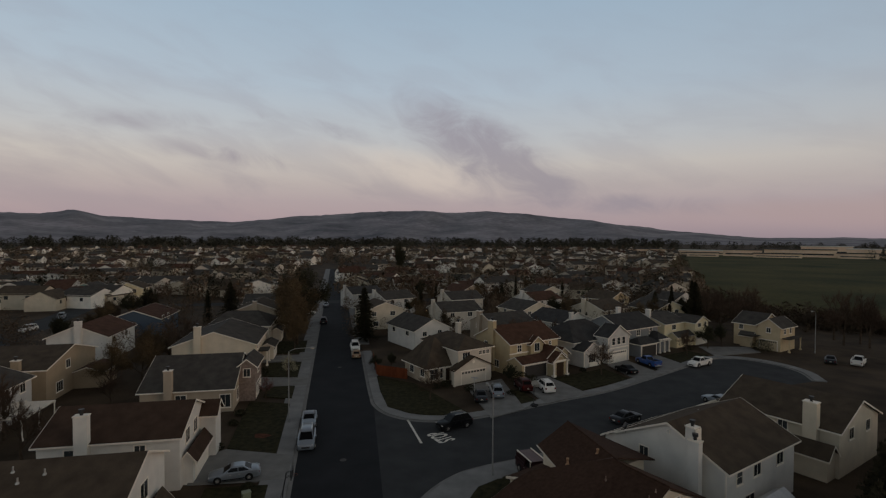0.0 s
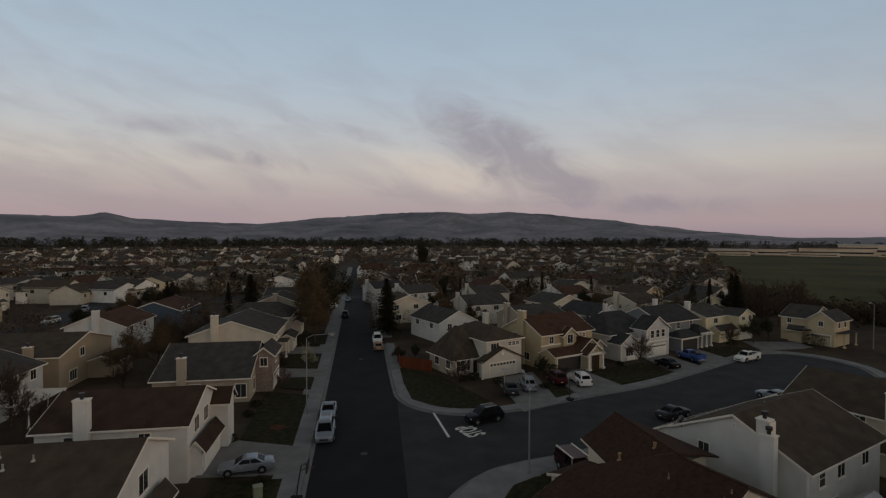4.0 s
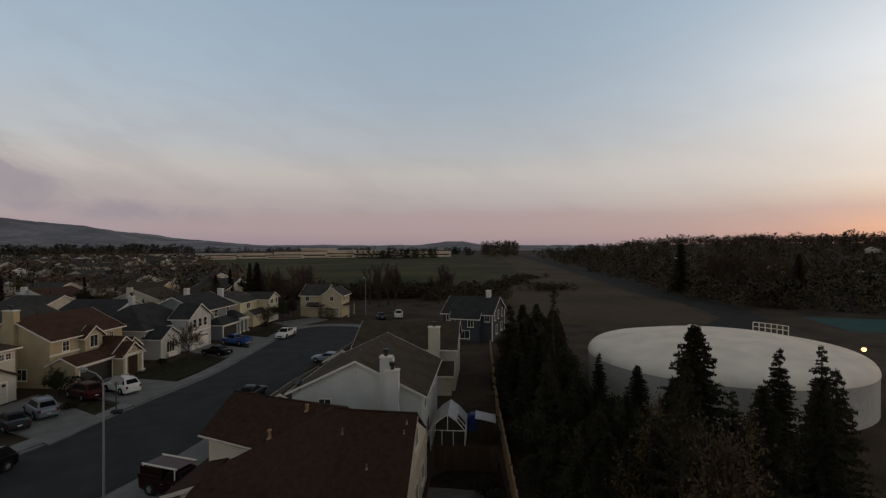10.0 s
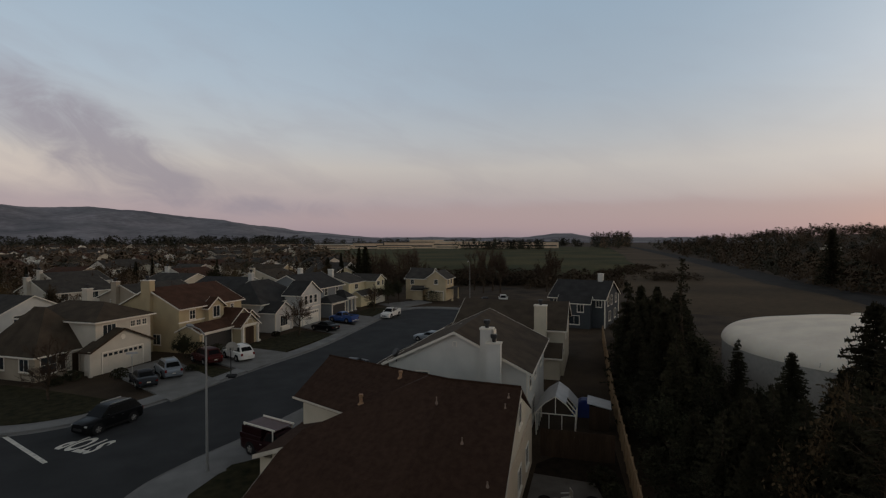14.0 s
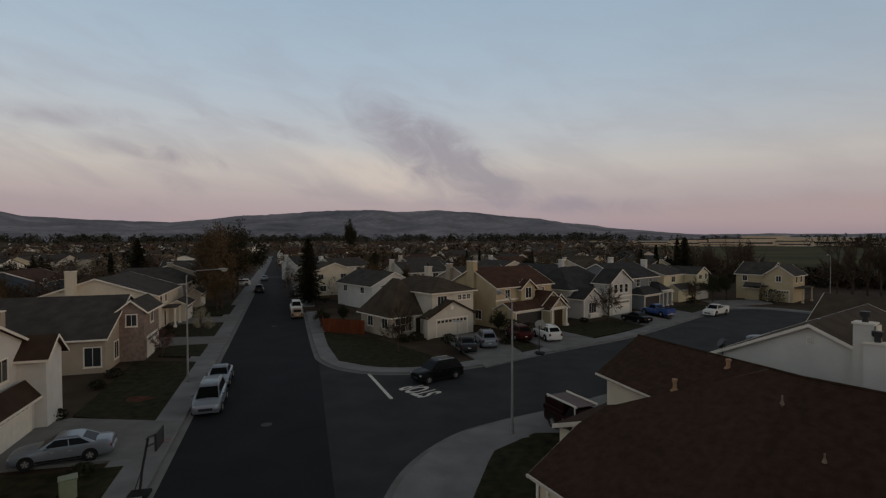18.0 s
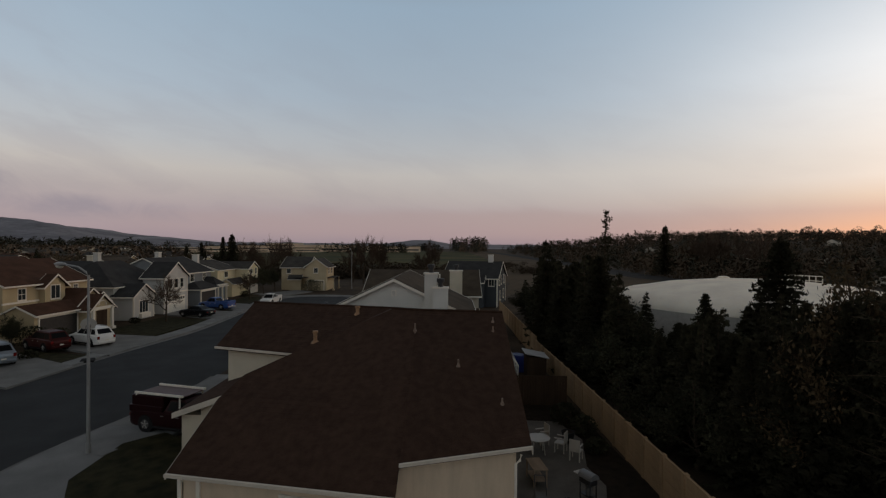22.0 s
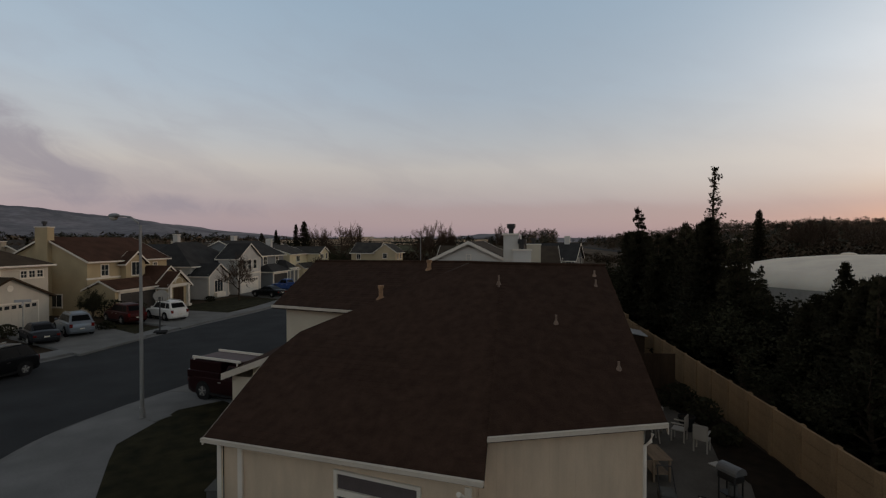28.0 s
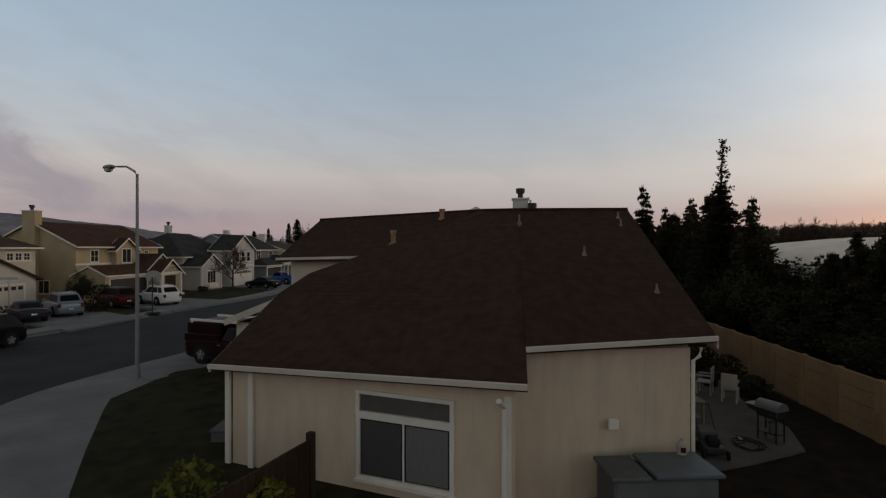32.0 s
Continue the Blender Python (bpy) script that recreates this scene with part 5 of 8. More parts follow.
me.from_pydata(V, [], F)
for m in (FAR_WHITE, CREAM, FAR_WHITE, BEIGE, SH_GREY, SH_TAUPE, SH_RED, GLASS):
    me.materials.append(m)
me.polygons.foreach_set("material_index", MI)
tagged(new("far_houses", me), "hundreds of small pale houses in the distance", "houses", kind="stuff")
# houses in the woods right of the track
V, F, MI = [], [], []
for i in range(18):
    az, r = rng.uniform(-110, -52), rng.uniform(160, 430)
    x, y = -r * math.sin(radians(az)), r * math.cos(radians(az))
    if y > 0.97 * x - 98:
        continue
    z = rise_height(r, az)
    w, d, h = rng.uniform(3, 5), rng.uniform(2.5, 4), rng.uniform(2.2, 3.2)
    m = pose(x, y, z - 0.4, 0, 0, rng.uniform(0, 180))
    n = len(V)
    V += [tuple(m @ Vector(p)) for p in ((-w, -d, 0), (w, -d, 0), (w, d, 0), (-w, d, 0), (-w, -d, h), (w, -d, h), (w, d, h), (-w, d, h), (-w, 0, h + 1.5), (w, 0, h + 1.5))]
    for f, mi in (((0, 1, 5, 4), 0), ((2, 3, 7, 6), 0), ((1, 2, 6, 9, 5), 0), ((3, 0, 4, 8, 7), 0), ((4, 5, 9, 8), 1 + i % 2), ((6, 7, 8, 9), 1 + i % 2)):
        F.append(tuple(n + k for k in f))
        MI.append(mi)
me = bpy.data.meshes.new("far_cottages")
me.from_pydata(V, [], F)
for m in (BEIGE, SH_GREY, SH_TAUPE):
    me.materials.append(m)
me.polygons.foreach_set("material_index", MI)
tagged(new("far_cottages", me), "small pale houses half hidden in the far woods", "houses", kind="stuff")

# ---- long low works buildings across the field ----
OCHRE = material("works_wall", (0.72, 0.56, 0.42), 0.9, var=0.15, scale=0.05, fine=0.5, bump=0.02)
for k, (x, y, w, d, h, rz) in enumerate(((160, 790, 60, 26, 6, -15), (232, 770, 70, 20, 5, -20), (262, 720, 44, 18, 7, -20), (330, 720, 76, 30, 8, -26), (288, 680, 50, 20, 4, -24), (420, 690, 90, 30, 9, -32), (205, 690, 36, 14, 4, -18), (370, 670, 38, 16, 5, -30), (500, 640, 90, 22, 8, -36), (380, 760, 56, 20, 11, -28), (450, 640, 50, 16, 5, -34))):
    r = root("works_building", pose(x, y, 0, 0, 0, rz), "long low ochre works building with flat roof across the field", "building", "works buildings")
    h *= 1.15
    part("wall", boxes((-w / 2, w / 2, -d / 2, d / 2, 0, h)), OCHRE, r)
    part("roof", boxes((-w / 2 - 1, w / 2 + 1, -d / 2 - 1, d / 2 + 1, h, h + 0.8)), WHITEW if k % 4 == 1 else SH_GREY, r)
    part("window_band", boxes((-w / 2 + 3, w / 2 - 3, -d / 2 - 0.1, -d / 2, h * 0.3, h * 0.5)), GLASS, r)

# ---- trees ----
NEEDLE = material("conifer_needles", (0.038, 0.035, 0.021), 0.95, var=0.28, scale=1.2, fine=12, bump=0.2, per_object=0.25)
TWIG = material("bare_twigs", (0.085, 0.058, 0.043), 0.95, var=0.35, scale=1.0, fine=9, bump=0.1, per_object=0.3)
LEAF = material("evergreen_leaves", (0.036, 0.036, 0.021), 0.85, var=0.45, scale=1.0, fine=9, bump=0.2, per_object=0.3)
RUSSET = material("russet_leaves", (0.092, 0.066, 0.038), 0.9, var=0.45, scale=1.0, fine=9, bump=0.2, per_object=0.3)
BLOSSOM = material("pale_blossom", (0.34, 0.33, 0.24), 0.9, var=0.35, scale=2, fine=14, bump=0.1)
PINK = material("plum_twigs", (0.15, 0.075, 0.075), 0.9, var=0.35, scale=2, fine=14, bump=0.1)


def mesh_of(name, bm, mat):
    me = bpy.data.meshes.new(name)
    bm.to_mesh(me)
    bm.free()
    me.materials.append(mat)
    return me


def tri(bm, a, b, c):
    bm.faces.new((bm.verts.new(a), bm.verts.new(b), bm.verts.new(c)))


def conifer_meshes(rng, h, spread, thin=1.0, open_top=0.0, fine=1.0):
    """Trunk and needle sprays on whorls of drooping boughs."""
    t = bmesh.new()
    tube(t, [(0, 0, 0), (rng.uniform(-.1, .1), 0, h * 0.5), (0, 0, h)], h * 0.018, 0.015, 6)
    c = bmesh.new()
    total = int(230 * thin)
    for i in range(total):
        z = h * (0.05 + 0.93 * (i / total) ** 0.9) + rng.uniform(-.12, .12)
        f = max(0.0, 1 - z / h)
        r = spread * (f ** 0.8) * rng.uniform(0.45, 1.15) + 0.12
        if open_top and z > h * (1 - open_top) and rng.random() < 0.5:
            continue
        a = i * 2.39996 + rng.uniform(-.5, .5)
        d = Vector((math.cos(a), math.sin(a), 0))
        s = Vector((-d.y, d.x, 0))
        drop = rng.uniform(-0.15, 0.30) * r
        m = int((7 if r > 0.9 else 5) * fine)
        for j in range(m):
            q = (j + rng.uniform(0.2, 0.8)) / m
            p = d * r * q + Vector((0, 0, z - drop * q * q))
            w = (0.34 * r * (1 - q * 0.55) / fine + 0.07) * rng.uniform(0.5, 1.2)
            e = d * (0.75 * r / m + 0.06)
            for sg in (-1, 1):
                u = Vector((0, 0, rng.uniform(-0.10, 0.22)))
                tri(c, p - d * 0.08, p + s * sg * w + e * rng.uniform(0.3, 1.3) - u, p + e * rng.uniform(0.7, 1.4) + u * 0.4)
            if rng.random() < 0.7:
                tri(c, p, p + s * w * rng.uniform(-.5, .5) + e + Vector((0, 0, rng.uniform(0.1, 0.32))), p + s * w * rng.uniform(-.5, .5) + e * 0.4 + Vector((0, 0, rng.uniform(-0.2, 0.1))))
    return mesh_of("trunk", t, BARK), mesh_of("crown", c, NEEDLE)


def bare_meshes(rng, h, spread, twig=None, leaves=0, leaf_mat=None, size=0.10):
    """Forked limbs ending in fine twigs; with leaves > 0 small leaf clumps too."""
    t, c = bmesh.new(), bmesh.new()

    def grow(p, d, ln, r, lev):
        q = p + d * ln
        mid = (p + q) / 2 + Vector((rng.uniform(-1, 1), rng.uniform(-1, 1), 0)) * ln * 0.07
        tube(t, [p, mid, q], r, r * 0.68, 5 if lev < 2 else 3, cap=False)
        if lev >= 3:
            for _ in range(6 if leaves else 9):
                e = (d + Vector((rng.gauss(0, .6), rng.gauss(0, .6), rng.gauss(0.15, .45)))).normalized() * ln * rng.uniform(0.5, 1.3)
                s = Vector((rng.gauss(0, 1), rng.gauss(0, 1), rng.gauss(0, 1))).normalized() * 0.013
                o = p.lerp(q, rng.random())
                tri(c, o - s, o + s, o + e)
            for _ in range(leaves):
                o = p.lerp(q, rng.uniform(0.1, 1.25)) + Vector((rng.gauss(0, .2), rng.gauss(0, .2), rng.gauss(0, .2)))
                a = Vector((rng.gauss(0, 1), rng.gauss(0, 1), rng.gauss(0, 1))).normalized() * size
                b = Vector((rng.gauss(0, 1), rng.gauss(0, 1), rng.gauss(0, 1))).normalized() * size
                c.faces.new([c.verts.new(v) for v in (o - a, o + b, o + a, o - b)])
        if lev >= 5:
            return
        n = 4 if lev < 2 else 3
        for k in range(n):
            tilt = (0.12 if k == 0 else rng.uniform(0.4, 0.95) * spread)
            o = d.orthogonal().normalized()
            o.rotate(Matrix.Rotation(rng.uniform(0, 6.28), 3, d))
            nd = (d * math.cos(tilt) + o * math.sin(tilt) + Vector((0, 0, 0.10))).normalized()
            grow(q if k == 0 else p.lerp(q, rng.uniform(0.45, 1.0)), nd, ln * rng.uniform(0.60, 0.80) * (1.1 if k == 0 else 0.95), r * (0.68 if k == 0 else 0.5), lev + 1)

    grow(Vector((0, 0, 0)), Vector((rng.uniform(-.04, .04), rng.uniform(-.04, .04), 1)), h * 0.24, h * 0.016 + 0.02, 0)
    return mesh_of("trunk", t, BARK), mesh_of("crown", c, leaf_mat or twig or TWIG)


def ragged_meshes(rg, h, spread, low=0.0, limbs=90):
    """A thin open conifer: bare tapering trunk, uneven limbs with tufts at their ends; below the share low a fuller skirt."""
    t, c = bmesh.new(), bmesh.new()
    tube(t, [(0, 0, 0), (0.06, -0.04, h * 0.4), (-0.05, 0.05, h * 0.75), (0, 0, h)], h * 0.016, 0.012, 6)
    for i in range(limbs):
        f = 0.22 + 0.77 * (i + rg.random()) / limbs
        reach = spread * ((1 - f) ** 0.55 + 0.08) * rg.uniform(0.25, 1.15) * (1.9 if f < low else 1.0 - 0.35 * (f - low))
        a = i * 2.39996 + rg.uniform(-0.7, 0.7)
        d = Vector((math.cos(a), math.sin(a), rg.uniform(-0.12, 0.42)))
        o = Vector((0, 0, h * f))
        tip = o + d * reach
        tube(t, [o, o.lerp(tip, 0.6) + Vector((0, 0, 0.04)), tip], 0.022, 0.006, 3, cap=False)
        for _ in range(int(6 + 9 * reach * (1.5 if f < low else 1.0))):
            q = rg.uniform(0.3, 1.08)
            p = o.lerp(tip, q) + Vector((rg.gauss(0, 0.07), rg.gauss(0, 0.07), rg.gauss(0, 0.07)))
            for _ in range(3):
                u, v = (Vector((rg.gauss(0, 1), rg.gauss(0, 1), rg.gauss(0, 0.8))).normalized() * rg.uniform(0.05, 0.14) for _ in range(2))
                tri(c, p - u * 0.4, p + u, p + v)
    for _ in range(14):
        p = Vector((rg.gauss(0, 0.04), rg.gauss(0, 0.04), h * rg.uniform(0.95, 1.01)))
        u, v = (Vector((rg.gauss(0, 1), rg.gauss(0, 1), rg.gauss(0, 1))).normalized() * 0.13 for _ in range(2))
        tri(c, p, p + u, p + v)
    return mesh_of("trunk", t, BARK), mesh_of("crown", c, NEEDLE)


rng = random.Random(11)
CONIFERS = [conifer_meshes(rng, 10, s, t * 1.25, o, 1.6) for s, t, o in ((2.6, 1.1, 0), (2.1, 1.0, 0.2), (3.0, 1.2, 0), (1.6, 0.9, 0.3))]
CYPRESS = [conifer_meshes(rng, 10, s, 1.5) for s in (1.1, 1.5)]
BARE = [bare_meshes(rng, 8, s) for s in (1.0, 0.8, 1.15)]
LEAFY = [bare_meshes(rng, 8, s, leaves=9, leaf_mat=LEAF, size=0.085) for s in (1.05, 0.9)]
RUSTY = [bare_meshes(rng, 8, s, leaves=10, leaf_mat=RUSSET, size=0.062) for s in (1.05, 0.85)]
PALE = bare_meshes(rng, 8, 1.1, leaves=2, leaf_mat=BLOSSOM, size=0.07)
PLUM = bare_meshes(rng, 8, 1.0, leaves=2, leaf_mat=PINK, size=0.06)
SPIRE = ragged_meshes(random.Random(5), 10, 0.95, 0.5, 80)
NEAR_TALL = ragged_meshes(random.Random(9), 10, 0.95, 0.76, 150)


def tree(pair, x, y, h, label, base=10.0, z=0.0, wide=1.0, group="", kind=""):
    r = root("tree", pose(x, y, z, 0, 0, (x * 37 + y * 53) % 360), label, "tree", group)
    s = h / max(v.co.z for v in pair[1].vertices)
    for nm, me in zip(("trunk", "crown"), pair):
        ob = new(nm, me)
        ob.parent = r
        ob.scale = (s * wide, s * wide, s)
    return r


# the dark belt between the garden wall and the tank
belt = "conifers before the tank"
NEAR_ROW = ((36.3, -27.9, 8.6, 3, 1.2), (34.5, -17.7, 10.5, 0, 1.3), (40.8, -8.0, 12.7, -1, 1.0), (46.8, -4.4, 10.4, 1, 1.0), (36.0, -24.6, 8.4, 1, 1.1), (41.5, -4.6, 8.2, 1, 1.1), (44.2, -7.2, 9.1, 3, 1.1), (24.8, -7.6, 6.1, 2, 1.35), (22, -18.9, 9.2, 0, 1.1), (36.4, -6.2, 9.2, 2, 1.1), (38, -8.6, 5.9, 0, 1.35), (53.5, -11.2, 3.0, 0, 1.35), (33, -8, 4.8, 1, 1.35), (29.4, -18.1, 6.8, 3, 1.35), (28.6, -9, 5.5, 0, 1.35), (33.5, -6.6, 8.1, 1, 1.1))
FAR_ROW = ((47.5, -7, 8.3, 0, 1.1), (50.5, -9.2, 9.1, 2, 1.1), (58.5, -9, 7.8, 1, 1.1), (62.5, -6.8, 8.8, 0, 1.1), (66.5, -9, 8.3, 2, 1.1), (28.2, -7, 5.1, 3, 1.35), (22.4, -11, 7.5, 1, 1.1), (20, -14.5, 8.0, 2, 1.1), (18.2, -9.8, 8.1, 0, 1.1), (24.4, -14, 7.9, 3, 1.1), (27.5, -19, 7.7, 2, 1.1), (45.5, -10.2, 3.4, 1, 1.35), (39.8, -6.9, 9.1, 0, 1.1), (70.5, -6, 5.2, 1, 1.35), (52, -6, 8.2, 0, 1.1), (25.6, -22, 9.2, 1, 1.1))
for u, v, h, k, w in NEAR_ROW + FAR_ROW:
    p = uvw(u, v)
    tree(SPIRE if k < 0 else CONIFERS[k], p.x, p.y, h, "tall ragged conifer with a thin open spire" if k < 0 else "dark green conifer in the belt before the tank", wide=w, group=belt)
# younger conifers that fill the belt
YOUNG_NEAR = ((60.3, -10.7, 8.1), (37.6, -17.3, 5.1), (23.6, -7.4, 5.4), (64.4, -9.0, 7.0), (33.1, -12.3, 5.4), (35.5, -13.8, 4.0), (61.5, -10.5, 8.1), (50.5, -7.4, 7.9), (64.3, -11.8, 6.2), (52.5, -7.7, 7.7), (46.0, -8.1, 4.8), (23.2, -12.1, 6.2), (26.1, -8.9, 6.3), (60.0, -6.7, 6.9), (21.1, -10.9, 5.9), (33.6, -7.3, 6.6), (20.5, -7.6, 6.2), (47.7, -7.3, 4.8), (59.8, -8.3, 8.2), (61.1, -8.7, 6.3), (47.0, -9.8, 5.4), (63.2, -9.4, 6.2), (52.9, -7.8, 5.7), (65.0, -9.5, 6.7), (19.5, -8.7, 6.8), (19.9, -9.9, 7.0), (21.8, -10.5, 6.4), (50.9, -8.5, 7.3))
YOUNG_MID = ((53.7, -6.5, 4.8), (30.8, -11.2, 5.9), (34.0, -10.8, 4.8), (36.4, -14.2, 3.6), (36.7, -16.6, 4.7), (45.8, -10.8, 2.6), (29.5, -14.4, 5.5), (27.8, -10.4, 6.5), (23.8, -8.8, 5.9), (58.2, -9.0, 7.6), (27.0, -9.4, 6.3), (60.6, -9.1, 5.5), (24.7, -10.5, 5.3), (27.6, -8.9, 5.8), (49.2, -11.2, 2.6), (25.1, -8.7, 6.6), (31.7, -10.2, 5.1), (38.7, -12.2, 3.3), (26.3, -6.4, 5.2), (62.6, -7.7, 7.4), (58.3, -10.4, 6.6), (32.6, -10.3, 4.9), (22.2, -10.3, 5.7), (57.1, -6.7, 8.0), (46.1, -6.5, 7.4), (27.1, -9.1, 6.1), (43.7, -12.6, 2.6), (47.8, -8.4, 5.6))
YOUNG_FAR = ((59.5, -9.3, 7.6), (35.5, -8.9, 4.5), (57.4, -7.4, 7.6), (62.3, -11.2, 7.7), (19.4, -9.8, 7.8), (21.3, -8.1, 5.6), (43.8, -12.7, 2.6), (55.5, -6.4, 4.8), (25.0, -7.4, 4.9), (64.8, -11.5, 4.9), (42.6, -11.1, 3.1), (35.5, -14.6, 3.2), (36.0, -8.9, 4.3), (24.8, -10.8, 6.9), (36.9, -7.5, 5.3), (36.5, -14.3, 3.4), (36.9, -17.0, 5.7), (39.3, -11.8, 3.6), (52.0, -8.9, 7.2), (40.7, -10.1, 3.8), (51.7, -6.8, 6.2), (63.0, -8.6, 8.0), (56.2, -8.0, 6.4), (24.8, -12.8, 7.1), (50.4, -10.8, 3.1), (23.8, -10.8, 4.6), (25.7, -12.8, 4.8), (23.3, -7.1, 6.3))
for k, (u, v, h) in enumerate(YOUNG_NEAR + YOUNG_MID + YOUNG_FAR):
    p = uvw(u, v)
    tree(CONIFERS[k % 4], p.x, p.y, h, "young dark conifer filling the belt before the tank", wide=1.5 if h < 5 else 1.2, group=belt)
for u, v, h in ((41.5, -20.5, 6.6), (38.0, -14.5, 6.4), (31.0, -15.5, 7.0), (45.5, -13.0, 5.8), (27.0, -13.5, 7.0)):
    p = uvw(u, v)
    tree(CONIFERS[int(u) % 4], p.x, p.y, h, "slim young conifer before the tank", wide=1.05, group=belt)
p = uvw(16.2, -10.0)
tree(NEAR_TALL, p.x, p.y, 12.1, "tall ragged dark tree near the garden wall")
for u, v, h in ((18.4, -10.4, 9.9), (14.8, -11.6, 10.6)):
    p = uvw(u, v)
    tree(RUSTY[0], p.x, p.y, h, "half-bare russet tree by the garden wall", 8.6, wide=0.75, group="russet trees by the garden wall")
p = uvw(20.5, -12.5)
tree(LEAFY[1], p.x, p.y, 7.6, "dark broad-leaved tree behind the garden wall", 8.6)
for u, v, h in ((36, -8.0, 5.5), (30.2, -10, 5), (44, -6.2, 6), (26, -6.2, 4.5), (23.5, -9, 5), (49, -6.2, 6), (33, -9.3, 5.0), (55, -6.5, 6), (22.5, -6.5, 4.2), (29.0, -12, 5.2), (34.5, -6.2, 5), (38.5, -6.2, 5.5), (41, -8, 6), (31.5, -6.2, 4.5), (27.5, -11, 5), (24.8, -11.8, 5), (20.2, -8, 4.2), (18, -12, 4.5), (33.5, -13.5, 4.2), (37.5, -12.5, 4.0), (21.5, -16, 5), (28, -16, 5), (59, -6.5, 5.5), (63.5, -8.5, 5.5), (68, -6.2, 5), (47.5, -9, 6)):
    p = uvw(u, v)
    tree(LEAFY[int(u) % 2], p.x, p.y, h, "dense dark shrub under the conifers", 7.5, wide=1.4, group="shrubs before the tank")
# single trees by their places
STREET_TREES = (
        (RUSTY[0], -46.5, 83, 15.5, "big russet-leaved tree beside the main street", 8.6), (RUSTY[1], -53, 93, 16.5, "big brown-leaved tree over the main street", 8.6), (RUSTY[0], -60, 112, 16, "tall russet tree beside the main street", 8.6),
        (LEAFY[0], -57.5, 109, 17.5, "tall dark evergreen tree by the main street", 8.6), (CYPRESS[1], -82.5, 102, 9.5, "dark cypress between houses", 10), (CONIFERS[2], -71, 95, 12.5, "dark conifer behind the houses", 10),
        (CONIFERS[2], -34.0, 91, 12.5, "broad dark conifer beside the main street", 10), (CONIFERS[0], -36.5, 98, 9.5, "dark conifer beside the main street", 10), (CYPRESS[1], 47.6, 137, 12.0, "dark columnar conifer at the field's edge", 10),
        (CYPRESS[0], 42.0, 136, 10.5, "dark columnar conifer at the field's edge", 10), (CONIFERS[0], 36, 128, 9.5, "dark conifer behind the houses", 10), 
        (BARE[0], -9.7, 52.6, 6.0, "slim bare street tree on the corner lawn", 8), (BARE[2], *uvw(62.5, 39.5)[:2], 6.6, "bare tree on the lawn of the grey house", 8), (BARE[1], *uvw(88.5, 39.5)[:2], 5.8, "bare tree before the pale yellow house", 8),
        (PALE, *pqw(42.6, 3.6)[:2], 4.6, "small tree in pale blossom by the street", 8), (PLUM, *pqw(31.0, 5.6)[:2], 3.4, "small bare plum tree on the lawn", 8), (LEAFY[0], *uvw(46.6, 45.2)[:2], 3.4, "dense dark shrub beside the garage", 7.0), (LEAFY[1], *uvw(45.3, 43.8)[:2], 2.7, "dark green bush between two drives", 7.0))
GARDEN_TREES = (
        (RUSTY[1], *pqw(52, 28)[:2], 8.5, "russet tree in a back garden", 8.6), (RUSTY[0], *pqw(45, 27)[:2], 7.5, "russet tree in a back garden", 8.6), (LEAFY[0], -23.2, 67, 3.2, "dark shrub behind the orange fence", 8.6), (LEAFY[1], -20.6, 68.4, 3.4, "dark shrub behind the orange fence", 8.6),
        (RUSTY[1], -49.5, 87, 12, "broad russet tree beside the main street", 8), (RUSTY[0], -56.5, 100, 14, "broad russet tree beside the main street", 8), (LEAFY[1], -52, 97, 13, "dark evergreen tree beside the main street", 8), (RUSTY[1], -44.5, 78, 9, "russet tree beside the main street", 8),
        (PLUM, *pqw(2, 30)[:2], 6.0, "bare plum tree in a back garden", 8), (BARE[1], *pqw(14, 28)[:2], 7, "bare tree in a back garden", 8), (LEAFY[1], *uvw(103, 40)[:2], 5.5, "dark shrub beside the end house", 7), (LEAFY[0], *uvw(99, 41)[:2], 6, "dark shrub tree beside the yellow house", 7))
tree(LEAFY[1], -66, 229, 23, "tall lone evergreen above the roofs", 8.6, wide=0.5)
for pair, x, y, h, lb, b in STREET_TREES + GARDEN_TREES:
    tree(pair, x, y, h, lb, b)
rng = random.Random(4)
for i in range(160):
    # garden trees among the nearer houses
    if i < 55:
        p = pqw(rng.uniform(20, 200), rng.choice((rng.uniform(24, 34), rng.uniform(50, 56), rng.uniform(112, 140))))
    else:
        p = uvw(rng.uniform(30, 140), rng.uniform(60, 62) if i % 4 == 0 else rng.uniform(64, 150))
    dx, dy = p.x + 16.3, p.y - 22.3
    if -15 < -dx * 0.9184 - dy * 0.3955 < 5 or (-34 < p.x < -8 and 60 < p.y < 96):
        continue
    k = rng.random()
    pair, b, lb = (rng.choice(BARE), 8, "bare brown garden tree between houses") if k < 0.45 else (rng.choice(RUSTY), 8.6, "russet garden tree between houses") if k < 0.75 else (rng.choice(CYPRESS + CONIFERS[:2]), 10, "dark garden conifer between houses") if k < 0.9 else (rng.choice(LEAFY), 8.6, "dark evergreen garden tree between houses")
    tree(pair, p.x, p.y, rng.uniform(4.5, 9), lb, b, group="garden trees")


